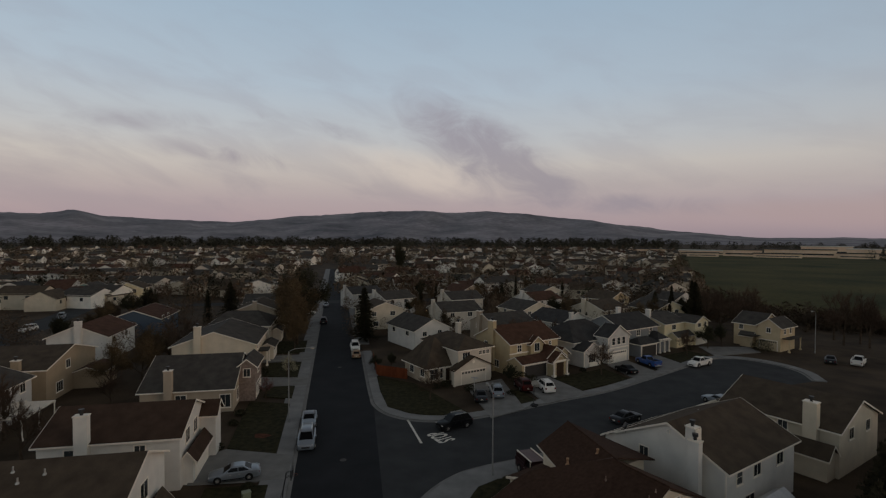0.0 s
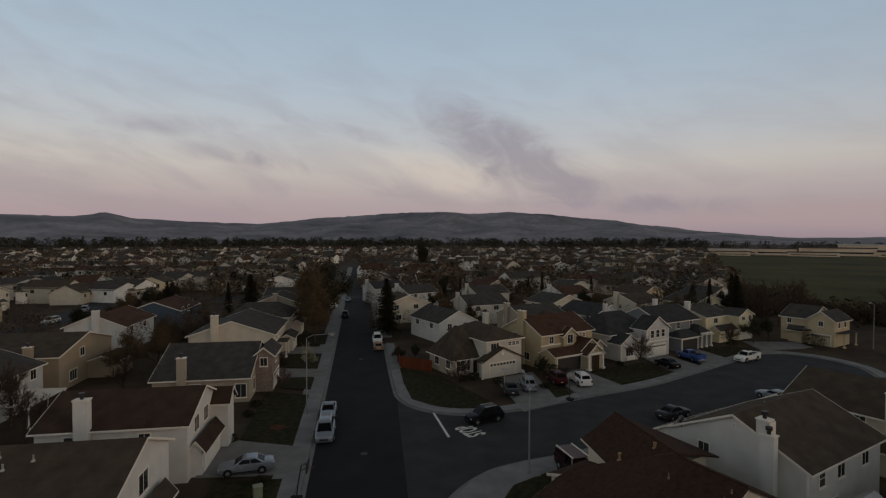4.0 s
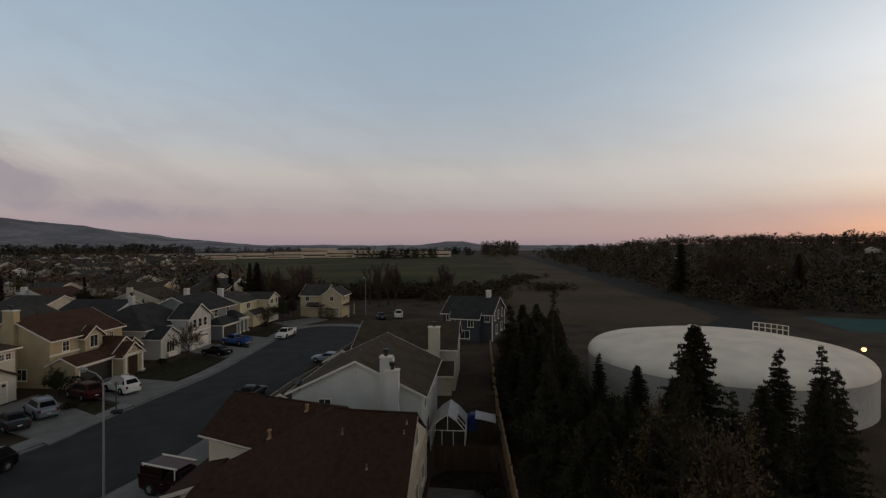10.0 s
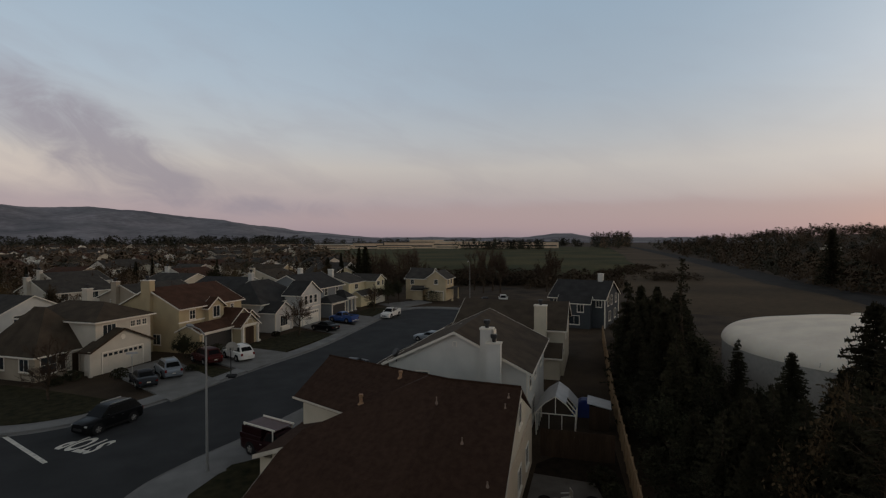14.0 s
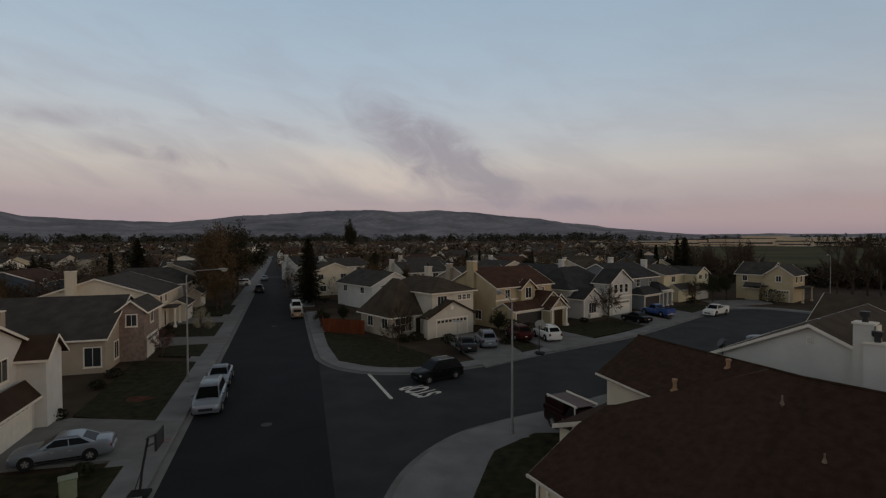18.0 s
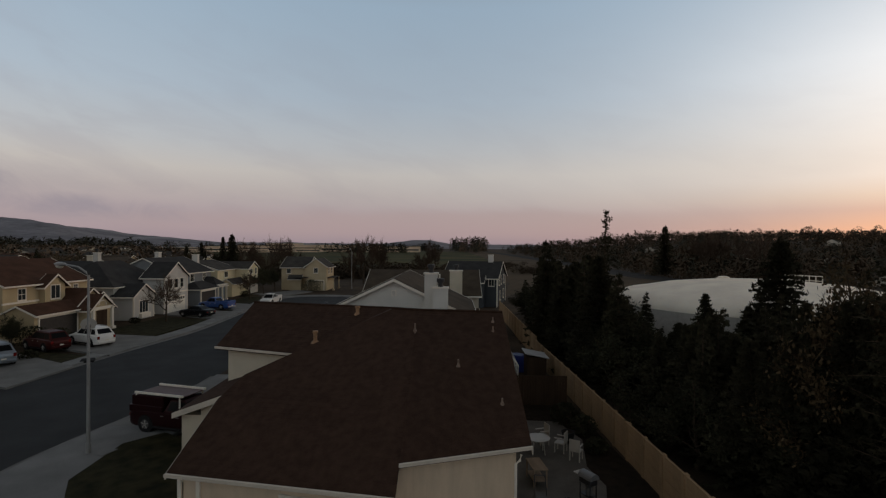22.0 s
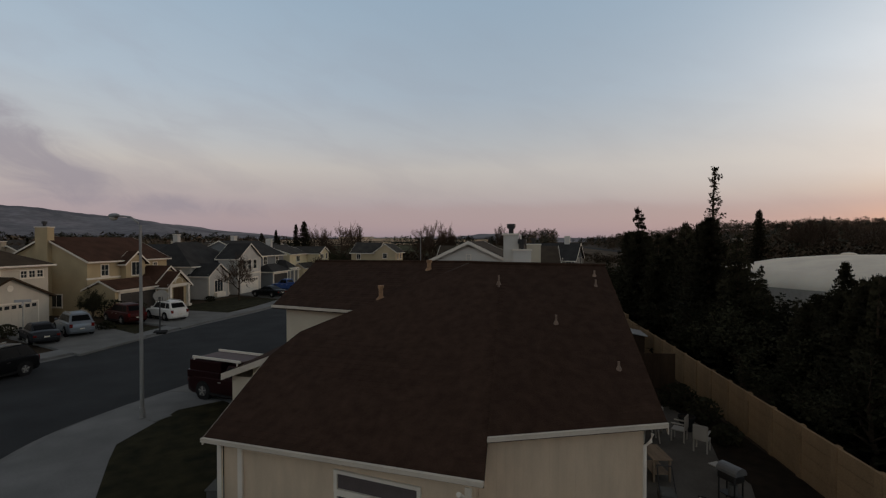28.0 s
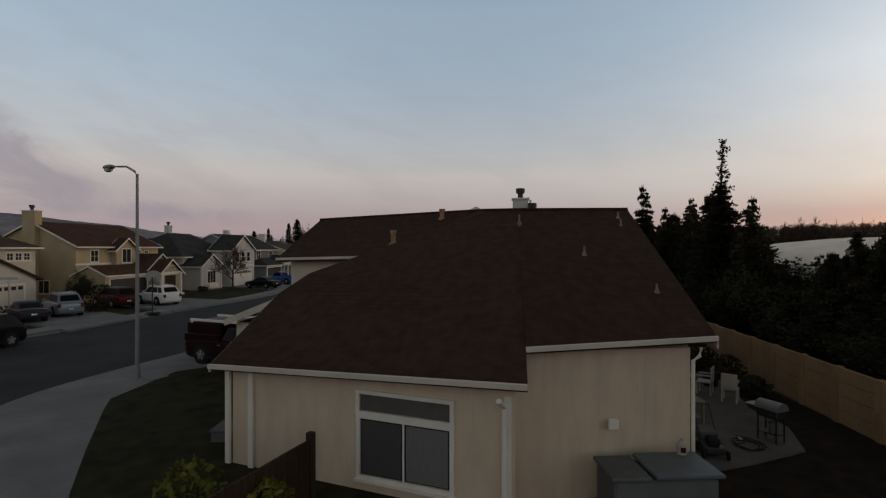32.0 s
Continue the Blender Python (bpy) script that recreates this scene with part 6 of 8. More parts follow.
for az, r, h in ((22.6, 131, 12.0), (23.6, 136, 11.4), (25.4, 128, 13.0), (26.6, 134, 12.6), (27.6, 129, 12.4), (34.3, 132, 12.4), (35.5, 126, 13.2), (36.5, 131, 13.0), (37.5, 127, 11.6), (42.7, 132, 12.4), (43.6, 136, 11.4), (71.2, 196, 14.6), (72.4, 190, 15.6), (73.5, 199, 16), (75.2, 194, 14.8), (77, 200, 15.2)):
    tree(BARE[int(r) % 3], r * math.sin(radians(az)) - 1.1, r * math.cos(radians(az)) + 6.9, h, "tall bare tree on the skyline", 8, wide=0.85, group="skyline trees")
for az, r, h in ((21.4, 128, 12.6), (68.5, 186, 17.6), (78.6, 192, 14)):
    tree(CONIFERS[int(r) % 2], r * math.sin(radians(az)) - 1.1, r * math.cos(radians(az)) + 6.9, h, "dark conifer standing out on the skyline", 10, group="skyline trees")


# far woods and gardens, too many to count
def far_trees(name, places, mat, label, clumps=92, size=0.58):
    """Loose crowns of small facets, many trees in one mesh."""
    gen = np.random.default_rng(len(places))
    pl = np.array([[*p[:5], float(p[5])] for p in places])
    x, y, z, h, w, pointed = (np.repeat(pl[:, k], clumps) for k in range(6))
    n = len(x)
    f = gen.random(n)
    r = w * np.where(pointed > 0.5, 1 - f, np.sqrt(np.maximum(0.05, 1 - (2 * f - 1) ** 2)))
    a, q = gen.uniform(0, math.tau, n), r * np.sqrt(gen.random(n))
    c = np.stack([x + q * np.cos(a), y + q * np.sin(a), z + h * (0.08 + 0.9 * f)], 1)
    s = (w * gen.uniform(0.14, 0.36, n) * size)[:, None, None]
    co = c[:, None, :] + gen.normal(0, 1, (n, 3, 3)) * s * np.array([1, 1, 0.9])
    # crowns shaded as rounded wholes: facets turned outward, normals from the crown's heart
    out = co - np.stack([x, y, z + h * 0.25], 1)[:, None, :]
    face = np.cross(co[:, 1] - co[:, 0], co[:, 2] - co[:, 0])
    turn = (face * out.mean(1)).sum(1) < 0
    co[turn], out[turn] = co[turn][:, ::-1], out[turn][:, ::-1]
    out = out / np.maximum(np.linalg.norm(out, axis=2, keepdims=True), 1e-6)
    me = bpy.data.meshes.new(name)
    me.from_pydata(co.reshape(-1, 3).tolist(), [], np.arange(n * 3).reshape(n, 3).tolist())
    me.shade_smooth()
    me.normals_split_custom_set_from_vertices(out.reshape(-1, 3).tolist())
    me.materials.append(mat)
    tagged(new(name, me), label, "trees", kind="stuff")


def polar(r, az):
    return -r * math.sin(radians(az)), r * math.cos(radians(az))


def on_field(x, y):
    return x > 45 and y > 95 and x < 1.14 * y + 90 and x > 0.22 * y + 25


def open_corner(x, y):
    """The side street and the clear view over it to the pale fronts."""
    dx, dy = x + 16.3, y - 22.3
    p, q = dx * -0.3955 + dy * 0.9184, -dx * 0.9184 - dy * 0.3955
    return 60 < p < 163 and 48 < q < 120 and q < 0.9 * p - 14


brown, dark, hedge, wood, garden = [], [], [], [], []
for i in range(3900):
    r = 185 + 850 * rng.random() ** 1.3
    x, y = polar(r, rng.uniform(-24, 75))
    if on_field(x, y) or open_corner(x, y) or (abs((x + 16.3) * 0.9184 + (y - 22.3) * 0.3955 + 4.5) < 10 and r < 400):
        continue
    (brown if rng.random() < 0.75 else dark).append((x, y, 0, rng.uniform(4, 9.5), rng.uniform(1.8, 3.8), rng.random() < 0.1))
homes = [uvw(u, v) for u, v, *_ in MORE] + [pqw(p + 5, q + 4.5) for p, q, *_ in BACK] + [uvw(u, v) for u, v in ((38, 54), (49, 79), (55, 50), (70, 50), (84, 50), (99, 50), (114, 36))]
for i in range(900):
    # bare garden trees between the first rows
    if i % 2:
        p = uvw(rng.uniform(34, 150), rng.uniform(62, 165))
    else:
        p = pqw(rng.uniform(60, 210), rng.uniform(24, 130))
    if min((p - q).length for q in homes) < 9.0 or (-36 < p.x < -6 and 60 < p.y < 90) or on_field(p.x, p.y) or open_corner(p.x, p.y) or abs((p.x + 16.3) * 0.9184 + (p.y - 22.3) * 0.3955 + 4.5) < 11:
        continue
    garden.append((p.x, p.y, 0, rng.uniform(3.5, 7.5), rng.uniform(1.2, 2.4), rng.random() < 0.1))
for i in range(420):
    x, y = polar(rng.uniform(900, 1700), rng.uniform(-45, 78))
    dark.append((x, y, 0, rng.uniform(9, 17), rng.uniform(5, 11), rng.random() < 0.2))
for i in range(5600):
    az, r = rng.uniform(-135, -43), 150 + 520 * rng.random()
    x, y = polar(r, az)
    if y > 0.97 * x - 88:
        continue
    z = rise_height(r, az)
    (wood if rng.random() < 0.7 else dark).append((x, y, z - 0.5, rng.uniform(4, 8.5), rng.uniform(1.8, 3.6), rng.random() < 0.12))
for i in range(700):
    # tall trees along the rise's crest and the far end of the track
    az, r = rng.uniform(-135, -43.5), rng.uniform(560, 1000)
    x, y = polar(r, az)
    if y > 0.97 * x - 84:
        continue
    (wood if rng.random() < 0.4 else dark).append((x, y, rise_height(r, az) - 0.5, rng.uniform(7, 12), rng.uniform(3, 6), rng.random() < 0.2))
for i in range(80):
    x, y = polar(rng.uniform(760, 1100), rng.uniform(-48.6, -44.8))
    (brown if rng.random() < 0.3 else dark).append((x, y, 0, rng.uniform(16, 28), rng.uniform(4, 9), rng.random() < 0.3))
for i in range(520):
    # the dark wooded foot of the hills
    x, y = polar(rng.uniform(1050, 1500), rng.uniform(-14, 80))
    dark.append((x, y, 0, rng.uniform(13, 24), rng.uniform(8, 15), rng.random() < 0.15))
for i in range(130):
    x, y = 62 + 30 * rng.random() + 0.0, 112 + 60 * rng.random()
    if x < 80 or y > 120:
        hedge.append((x - 22, y + 22, 0, rng.uniform(3, 6), rng.uniform(1.5, 3), False))
for i in range(420):
    t = rng.random()
    hedge.append((44 + 74 * t + rng.gauss(0, 6), 166 - 50 * t + rng.gauss(0, 7), 0, rng.uniform(1.5, 4.6), rng.uniform(1.2, 3.0), False))
for i in range(150):
    t = rng.random()
    hedge.append((100 + 104 * t + rng.gauss(0, 5), 109 + 62 * t + rng.gauss(0, 4), 0, rng.uniform(0.8, 2.2), rng.uniform(1, 2.4), False))
for i in range(30):
    hedge.append((151 + rng.gauss(0, 5), 114 + rng.gauss(0, 3.5), 0, rng.uniform(1.4, 3.0), rng.uniform(1.2, 2.4), False))
for i in range(60):
    t = rng.random()
    az_ = -29.5 - 10 * t
    x, y = polar(690 + rng.gauss(0, 12), az_)
    dark.append((x, y, 0, rng.uniform(9, 15), rng.uniform(4, 7), rng.random() < 0.4))
FAR_BROWN = material("far_bare_trees", (0.185, 0.132, 0.092), 1.0, var=0.4, scale=0.05, fine=0.6, bump=0.0)
FAR_DARK = material("far_evergreens", (0.062, 0.060, 0.045), 1.0, var=0.4, scale=0.05, fine=0.6, bump=0.0)
THICKET = material("bare_thicket", (0.150, 0.104, 0.070), 1.0, var=0.4, scale=0.05, fine=0.6, bump=0.0)
WOODS = material("winter_woods", (0.105, 0.076, 0.052), 1.0, var=0.4, scale=0.03, fine=0.5, bump=0.0)
HEDGE = material("field_bushes", (0.072, 0.054, 0.038), 1.0, var=0.4, scale=0.05, fine=0.6, bump=0.0)
far_trees("field_hedge", hedge, HEDGE, "bare brown bushes along the field's edge", 150, 0.36)
far_trees("rise_woods", wood, WOODS, "brown winter woods on the low rise", 130, 0.44)
far_trees("garden_thickets", garden, THICKET, "brown winter trees and shrubs between the gardens", 420, 0.20)
far_trees("far_bare_trees", brown, FAR_BROWN, "bare brown winter trees among far houses", 130, 0.46)
far_trees("far_evergreens", dark, FAR_DARK, "dark evergreen trees and woods in the distance", 140, 0.42)

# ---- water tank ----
# one tank paint in two tones: lit roof and shaded wall, light put into colour
TANK_LIT = material("tank_paint_lit", (0.88, 0.79, 0.70), 0.85, var=0.12, scale=0.35, fine=3.5, bump=0.05, tint=(0.90, 0.80, 0.70))
TANK_WALL_SHADED = material("tank_wall_shaded", (0.45, 0.425, 0.40), 0.9, var=0.16, scale=0.25, fine=3, bump=0.04)
tank = root("water_tank", pose(58.4, 18.7, 0.95), "large round pale concrete water tank with a low domed roof", "water tank")


def lathe(prof, n):
    bm = bmesh.new()
    rr = [[bm.verts.new((a * math.cos(k * math.tau / n), a * math.sin(k * math.tau / n), z)) for k in range(n)] for a, z in prof]
    for a, b in zip(rr, rr[1:]):
        for k in range(n):
            bm.faces.new((a[k], a[(k + 1) % n], b[(k + 1) % n], b[k]))
    return recalc(bm)


part("tank_shell", lathe([(14.04, -1.0), (14.04, 2.9)], 96), TANK_WALL_SHADED, tank, "bare wall, its shade painted in as darker grey", smooth=True)
part("tank_roof", lathe([(14.1, 2.86)] + [(12.3 + 1.8 * math.cos(k * math.pi / 20), 2.86 + 1.34 * math.sin(k * math.pi / 20)) for k in range(1, 10)] + [(12.0, 4.25), (9, 4.85), (5, 5.25), (0.02, 5.4)], 96), TANK_LIT, tank, smooth=True)
part("roof_hatch", lathe([(0.7, 4.9), (0.7, 5.3), (0.4, 5.42), (0.02, 5.45)], 16), TANK_LIT, tank, m=pose(4, 4.5, 0))
rail = [(11.6 * math.cos(0.02 - k * 0.06), 11.6 * math.sin(0.02 - k * 0.06)) for k in range(7)]
for x, y in rail:
    bm = bmesh.new()
    tube(bm, [(x, y, 4.3), (x, y, 5.5)], 0.05, n=6)
    part("rail_post", bm, WHITE_TRIM, tank)
for z in (4.95, 5.5):
    bm = bmesh.new()
    tube(bm, [(x, y, z) for x, y in rail], 0.05, n=6)
    part("guard_rail", bm, WHITE_TRIM, tank)


# ---- street lamps ----
LAMP_STEEL = material("weathered_lamp_steel", (0.26, 0.265, 0.27), 0.6, 0.3, var=0.15, scale=2, fine=30, bump=0.05)


def street_lamp(m, label, h=8.4, arm=2.2):
    r = root("street_lamp", m, label, "street lamp", group="street lamps")
    bm = bmesh.new()
    tube(bm, [(0, 0, 0), (0, 0, h / 2), (0, 0, h)], 0.085, 0.05, 10)
    part("pole", bm, LAMP_STEEL, r)
    bm = bmesh.new()
    tube(bm, [(0, 0, 0), (0, 0, 0.5)], 0.12, 0.11, 10)
    part("pole_base", bm, LAMP_STEEL, r)
    bm = bmesh.new()
    tube(bm, [(0, 0, h - 0.1), (-0.2, 0, h + 0.12), (-0.8, 0, h + 0.36), (-arm, 0, h + 0.45)], 0.05, 0.035, 8)
    part("arm", bm, LAMP_STEEL, r)
    bm = bmesh.new()
    bmesh.ops.create_uvsphere(bm, u_segments=12, v_segments=8, radius=1, matrix=pose(-arm - 0.3, 0, h + 0.45) @ Matrix.Diagonal((0.42, 0.17, 0.11, 1)))
    head = part("lamp_head", bm, LAMP_STEEL, r)
    bm = bmesh.new()
    bmesh.ops.create_uvsphere(bm, u_segments=12, v_segments=8, radius=1, matrix=pose(-arm - 0.35, 0, h + 0.36) @ Matrix.Diagonal((0.25, 0.14, 0.12, 1)))
    part("lens", bm, glass("lamp_lens", (0.5, 0.48, 0.42), 0.2), head)
    return r


street_lamp(pose(1.6, 31.0, 0.1, 0, 0, -69), "grey steel street lamp with a curved arm at the street corner", 8.15, 1.9)
street_lamp(pose(-25.4, 40, 0.1, 0, 0, 200), "grey steel street lamp with a curved arm by the main street", 9.1, 2.6)
street_lamp(pose(*uvw(114, 26.6), 0, 0, 45), "grey steel street lamp at the end of the cross street", 8.5, 1.6)

# ---- painted road marks ----
def road_mark(name, pts, label):
    bm = bmesh.new()
    prism(bm, pts, 0.009, 0.016)
    return tagged(part(name, recalc(bm), ROAD_PAINT), label, "road marking", kind="structure")


a, b = Vector((-10.9, 44.4)), Vector((-7.3, 37.4))
n = Vector((-(b - a).y, (b - a).x)).normalized() * 0.14
road_mark("stop_line", [tuple(a - n), tuple(b - n), tuple(b + n), tuple(a + n)], "worn white stop line across the lane")
cv = bpy.data.curves.new("stop_word", "FONT")
cv.body, cv.align_x, cv.align_y, cv.extrude, cv.size, cv.offset = "STOP", "CENTER", "CENTER", 0.003, 1.0, 0.025
tmp = new("stop_word_curve", cv)
me = bpy.data.meshes.new_from_object(tmp)
bpy.data.objects.remove(tmp)
me.materials.clear()
me.materials.append(ROAD_PAINT)
word = tagged(new("stop_word", me), "white painted word STOP on the asphalt", "road marking", kind="structure")
word.matrix_basis = at(B_FRAME, 24.3, 31.9, 0.013, 90) @ Matrix.Diagonal((1.3, 3.1, 1, 1))


for p_, q_ in ((7.6, -5.3), (47.0, -5.2)):
    c1 = pqw(p_, q_)
    bm = bmesh.new()
    tube(bm, [(c1.x, c1.y, 0.0), (c1.x, c1.y, 0.013)], 0.36, n=20)
    cover = tagged(part("manhole_cover", bm, material("worn_iron", (0.055, 0.05, 0.046), 0.7, 0.4, var=0.2, scale=5)), "worn iron manhole cover set in the asphalt", "manhole cover", kind="structure")


# ---- vehicles ----
def paint(name, color, metal=0.3):
    m = material("paint_" + name, color, 0.32, metal, var=0.06, scale=1.0, fine=20, bump=0.0)
    m.node_tree.nodes["Principled BSDF"].inputs["Specular IOR Level"].default_value = 0.5 if max(color) > 0.2 else 0.12
    return m


RIM = material("dark_alloy", (0.11, 0.11, 0.115), 0.5, 0.5, var=0.1, bump=0.0)


def wheel(parent, x, y, r, side):
    bm = bmesh.new()
    tube(bm, [(x, y - 0.11, r), (x, y + 0.11, r)], r, n=16)
    t = part("wheel", bm, RUBBER, parent)
    bm = bmesh.new()
    tube(bm, [(x, y + side * 0.08, r), (x, y + side * 0.125, r)], r * 0.62, r * 0.56, 14)
    part("rim", bm, RIM, t)
    bm = bmesh.new()
    for k in range(5):
        a = k * math.tau / 5 + 0.3
        d = Vector((math.cos(a), 0, math.sin(a))) * r
        tube(bm, [Vector((x, y + side * 0.13, r)) + d * 0.08, Vector((x, y + side * 0.128, r)) + d * 0.56], 0.035, 0.028, 4)
    part("spoke", bm, METAL, t)


KINDS = {
    # length, width, belt height, roof height, hood end, windscreen top, roof end, tail base (shares of length from the nose), wheel radius, hood height
    "sedan": (4.7, 1.80, 0.90, 1.42, 0.28, 0.44, 0.69, 0.87, 0.32, 0.88),
    "suv": (4.55, 1.88, 1.08, 1.76, 0.25, 0.40, 0.87, 0.975, 0.38, 1.03),
    "minivan": (4.9, 1.94, 1.08, 1.80, 0.20, 0.36, 0.90, 0.985, 0.34, 1.0),
    "pickup": (5.4, 1.92, 1.06, 1.74, 0.27, 0.38, 0.55, 0.60, 0.40, 1.04),
    "hatch": (4.2, 1.74, 0.93, 1.46, 0.25, 0.41, 0.78, 0.97, 0.31, 0.90),
}
CAR_GLASS = glass("car_glass", (0.004, 0.0045, 0.005), 0.3)
CAR_GLASS.node_tree.nodes["Principled BSDF"].inputs["Specular IOR Level"].default_value = 0.10
CHROME = material("bright_trim", (0.45, 0.45, 0.45), 0.3, 0.8, var=0.08, bump=0.0)


def smooth_by_angle(ob, a=0.7):
    ob.data.shade_smooth()
    ob.data.set_sharp_from_angle(angle=a)
    return ob


def car(m, kind, mat, label, rack=False, plate=True):
    L, W, zb, zr, hood, wst, rend, tail, wr, zh = KINDS[kind]
    r = root({"suv": "suv", "minivan": "minivan", "pickup": "pickup_truck"}.get(kind, "car"), m, label, {"pickup": "pickup truck", "minivan": "minivan", "suv": "suv"}.get(kind, "car"), "parked vehicles")
    X = lambda f: L / 2 - f * L
    w = W / 2
    zt = zb + (0.05 if kind == "sedan" else 0.0)
    # lower body through rounded cross-sections: x share, half width, sill, shoulder, top, half width at the top
    bm, rings = bmesh.new(), []
    for f, hw, z0, zs, z1, wt in ((0.0, 0.70, 0.34, 0.50, 0.60, 0.52), (0.012, 0.84, 0.24, 0.56, zh - 0.20, 0.64), (0.05, 0.94, 0.20, 0.64, zh - 0.12, 0.76), (0.14, 0.985, 0.20, 0.72, zh - 0.05, 0.82), (hood, 1.0, 0.20, zb - 0.24, zh + 0.01, 0.88),
                                  (0.5, 1.0, 0.20, zb - 0.20, zb + 0.01, 0.92), (0.8, 1.0, 0.20, zt - 0.20, zt, 0.92), (0.93, 0.975, 0.22, zt - 0.22, zt - 0.01, 0.88), (0.985, 0.92, 0.26, zt - 0.26, zt - 0.07, 0.82), (1.0, 0.84, 0.34, zt - 0.30, zt - 0.16, 0.74)):
        hw, wt = hw * w, wt * w
        half = [(hw * 0.90, z0), (hw * 0.975, z0 + 0.10), (hw, (z0 + zs) / 2), (hw * 0.995, zs), ((hw + wt) / 2 + 0.02, z1 - 0.05), (wt, z1), (wt * 0.5, z1 + 0.035)]
        pr = [(-a, b) for a, b in half] + [(0, z1 + 0.045)] + half[::-1]
        rings.append([bm.verts.new((X(f), a, b)) for a, b in pr])
    n = len(rings[0])
    for a, b in zip(rings, rings[1:]):
        for k in range(n):
            bm.faces.new((a[k], b[k], b[(k + 1) % n], a[(k + 1) % n]))
    bm.faces.new(rings[0]), bm.faces.new(rings[-1][::-1])
    smooth_by_angle(part("body", recalc(bm), mat, r))
    # cabin: base ring, roof edge, roof crown
    bx0, bx1, tx0, tx1 = X(hood - 0.01), X(tail), X(wst), X(rend)
    bw, tw = w * 0.90, w * 0.68
    base = [Vector(p) for p in ((bx0, -bw * 0.94, zh - 0.02), (bx0, bw * 0.94, zh - 0.02), (bx1, bw * 0.95, zb - 0.02), (bx1, -bw * 0.95, zb - 0.02))]
    top = [Vector(p) for p in ((tx0, -tw, zr - 0.09), (tx0, tw, zr - 0.09), (tx1, tw, zr - 0.10), (tx1, -tw, zr - 0.10))]
    cap = [Vector(p) for p in ((tx0 - 0.18, -tw * 0.86, zr - 0.02), (tx0 - 0.18, tw * 0.86, zr - 0.02), (tx1 + 0.14, tw * 0.86, zr - 0.03), (tx1 + 0.14, -tw * 0.86, zr - 0.03))]
    mid = (tx0 + tx1) / 2
    bm = bmesh.new()
    vs = [[bm.verts.new(p) for p in ring] for ring in (base, top, cap)]
    for a, b in zip(vs, vs[1:]):
        for k in range(4):
            bm.faces.new((a[k], a[(k + 1) % 4], b[(k + 1) % 4], b[k]))
    c = bm.verts.new((mid, 0, zr + 0.03))
    for k in range(4):
        bm.faces.new((vs[2][k], vs[2][(k + 1) % 4], c))
    smooth_by_angle(part("cabin", recalc(bm), mat, r), 0.45)

    def pane(name, quad, grow=0.012):
        c = sum(quad, Vector()) / 4
        nrm = (quad[1] - quad[0]).cross(quad[3] - quad[0]).normalized()
        if nrm.dot(c - Vector((0, 0, 0.9))) < 0:
            nrm = -nrm
        bm = bmesh.new()
        lo, hi = [bm.verts.new(q) for q in quad], [bm.verts.new(q + nrm * grow) for q in quad]
        bm.faces.new(lo), bm.faces.new(hi)
        for i in range(4):
            bm.faces.new((lo[i], lo[(i + 1) % 4], hi[(i + 1) % 4], hi[i]))
        part(name, recalc(bm), CAR_GLASS, r)

    def inset(q, s, a=0.0, b=1.0, lo=0.10, hi=0.93):
        """Quad q (base left, base right, top right, top left), cut to a..b along and shrunk."""
        f = lambda u, v: (q[0].lerp(q[1], u)).lerp(q[3].lerp(q[2], u), v)
        return [f(a + s, lo), f(b - s, lo), f(b - s, hi), f(a + s, hi)]

    pane("windscreen", inset([base[0], base[1], top[1], top[0]], 0.045, lo=0.06))
    pane("rear_window", inset([base[2], base[3], top[3], top[2]], 0.09, lo=0.22 if kind in ("suv", "minivan", "hatch") else 0.12, hi=0.9))
    cuts = ((0.05, 0.37), (0.375, 0.70), (0.72, 0.94)) if kind in ("suv", "minivan") else ((0.07, 0.52), (0.525, 0.92)) if kind != "pickup" else ((0.08, 0.55), (0.56, 0.93))
    for a, b in ((1, 2), (3, 0)):
        for c0, c1 in cuts:
            if b == 0:
                c0, c1 = 1 - c1, 1 - c0
            pane("side_window", inset([base[a], base[b], top[b], top[a]], 0.008, c0, c1, 0.16, 0.90))
    for x in (X(0.185), X(0.79)):
        for s in (-1, 1):
            bm = bmesh.new()
            tube(bm, [(x, s * (w - 0.22), wr + 0.01), (x, s * (w + 0.004), wr + 0.01)], wr + 0.06, n=18)
            part("wheel_arch", bm, RUBBER, r)
            wheel(r, x, s * (w - 0.085), wr, s)
    for s in (-1, 1):
        part("headlight", boxes((X(0.045) - 0.1, X(0.010), s * w * 0.66 - 0.17, s * w * 0.66 + 0.17, zh - 0.34, zh - 0.20), bevel=0.03), glass("head_lens", (0.45, 0.46, 0.47), 0.1), r)
        tall = kind in ("suv", "minivan", "hatch")
        part("tail_light", boxes((X(1.0) - 0.015, X(0.975), s * w * 0.76 - 0.11, s * w * 0.76 + 0.11, zt - 0.36, zt - (0.08 if tall else 0.2)), bevel=0.02), material("tail_lens", (0.16, 0.012, 0.01), 0.2, var=0.1, bump=0.0), r)
        part("wing_mirror", boxes((bx0 - 0.55, bx0 - 0.42, s * (w + 0.07) - 0.09, s * (w + 0.07) + 0.09, zb + 0.04, zb + 0.17), bevel=0.025), mat, r)
        for f in (0.43, 0.6):
            part("door_handle", boxes((X(f) - 0.09, X(f) + 0.09, s * w - 0.015, s * w + 0.02, zb - 0.19, zb - 0.15)), CHROME if mat is not BLACK_P else DARK_METAL, r)
        part("sill_strip", boxes((X(0.72), X(0.27), s * w * 0.99 - 0.02, s * w * 0.99 + 0.012, 0.26, 0.36)), RUBBER, r)
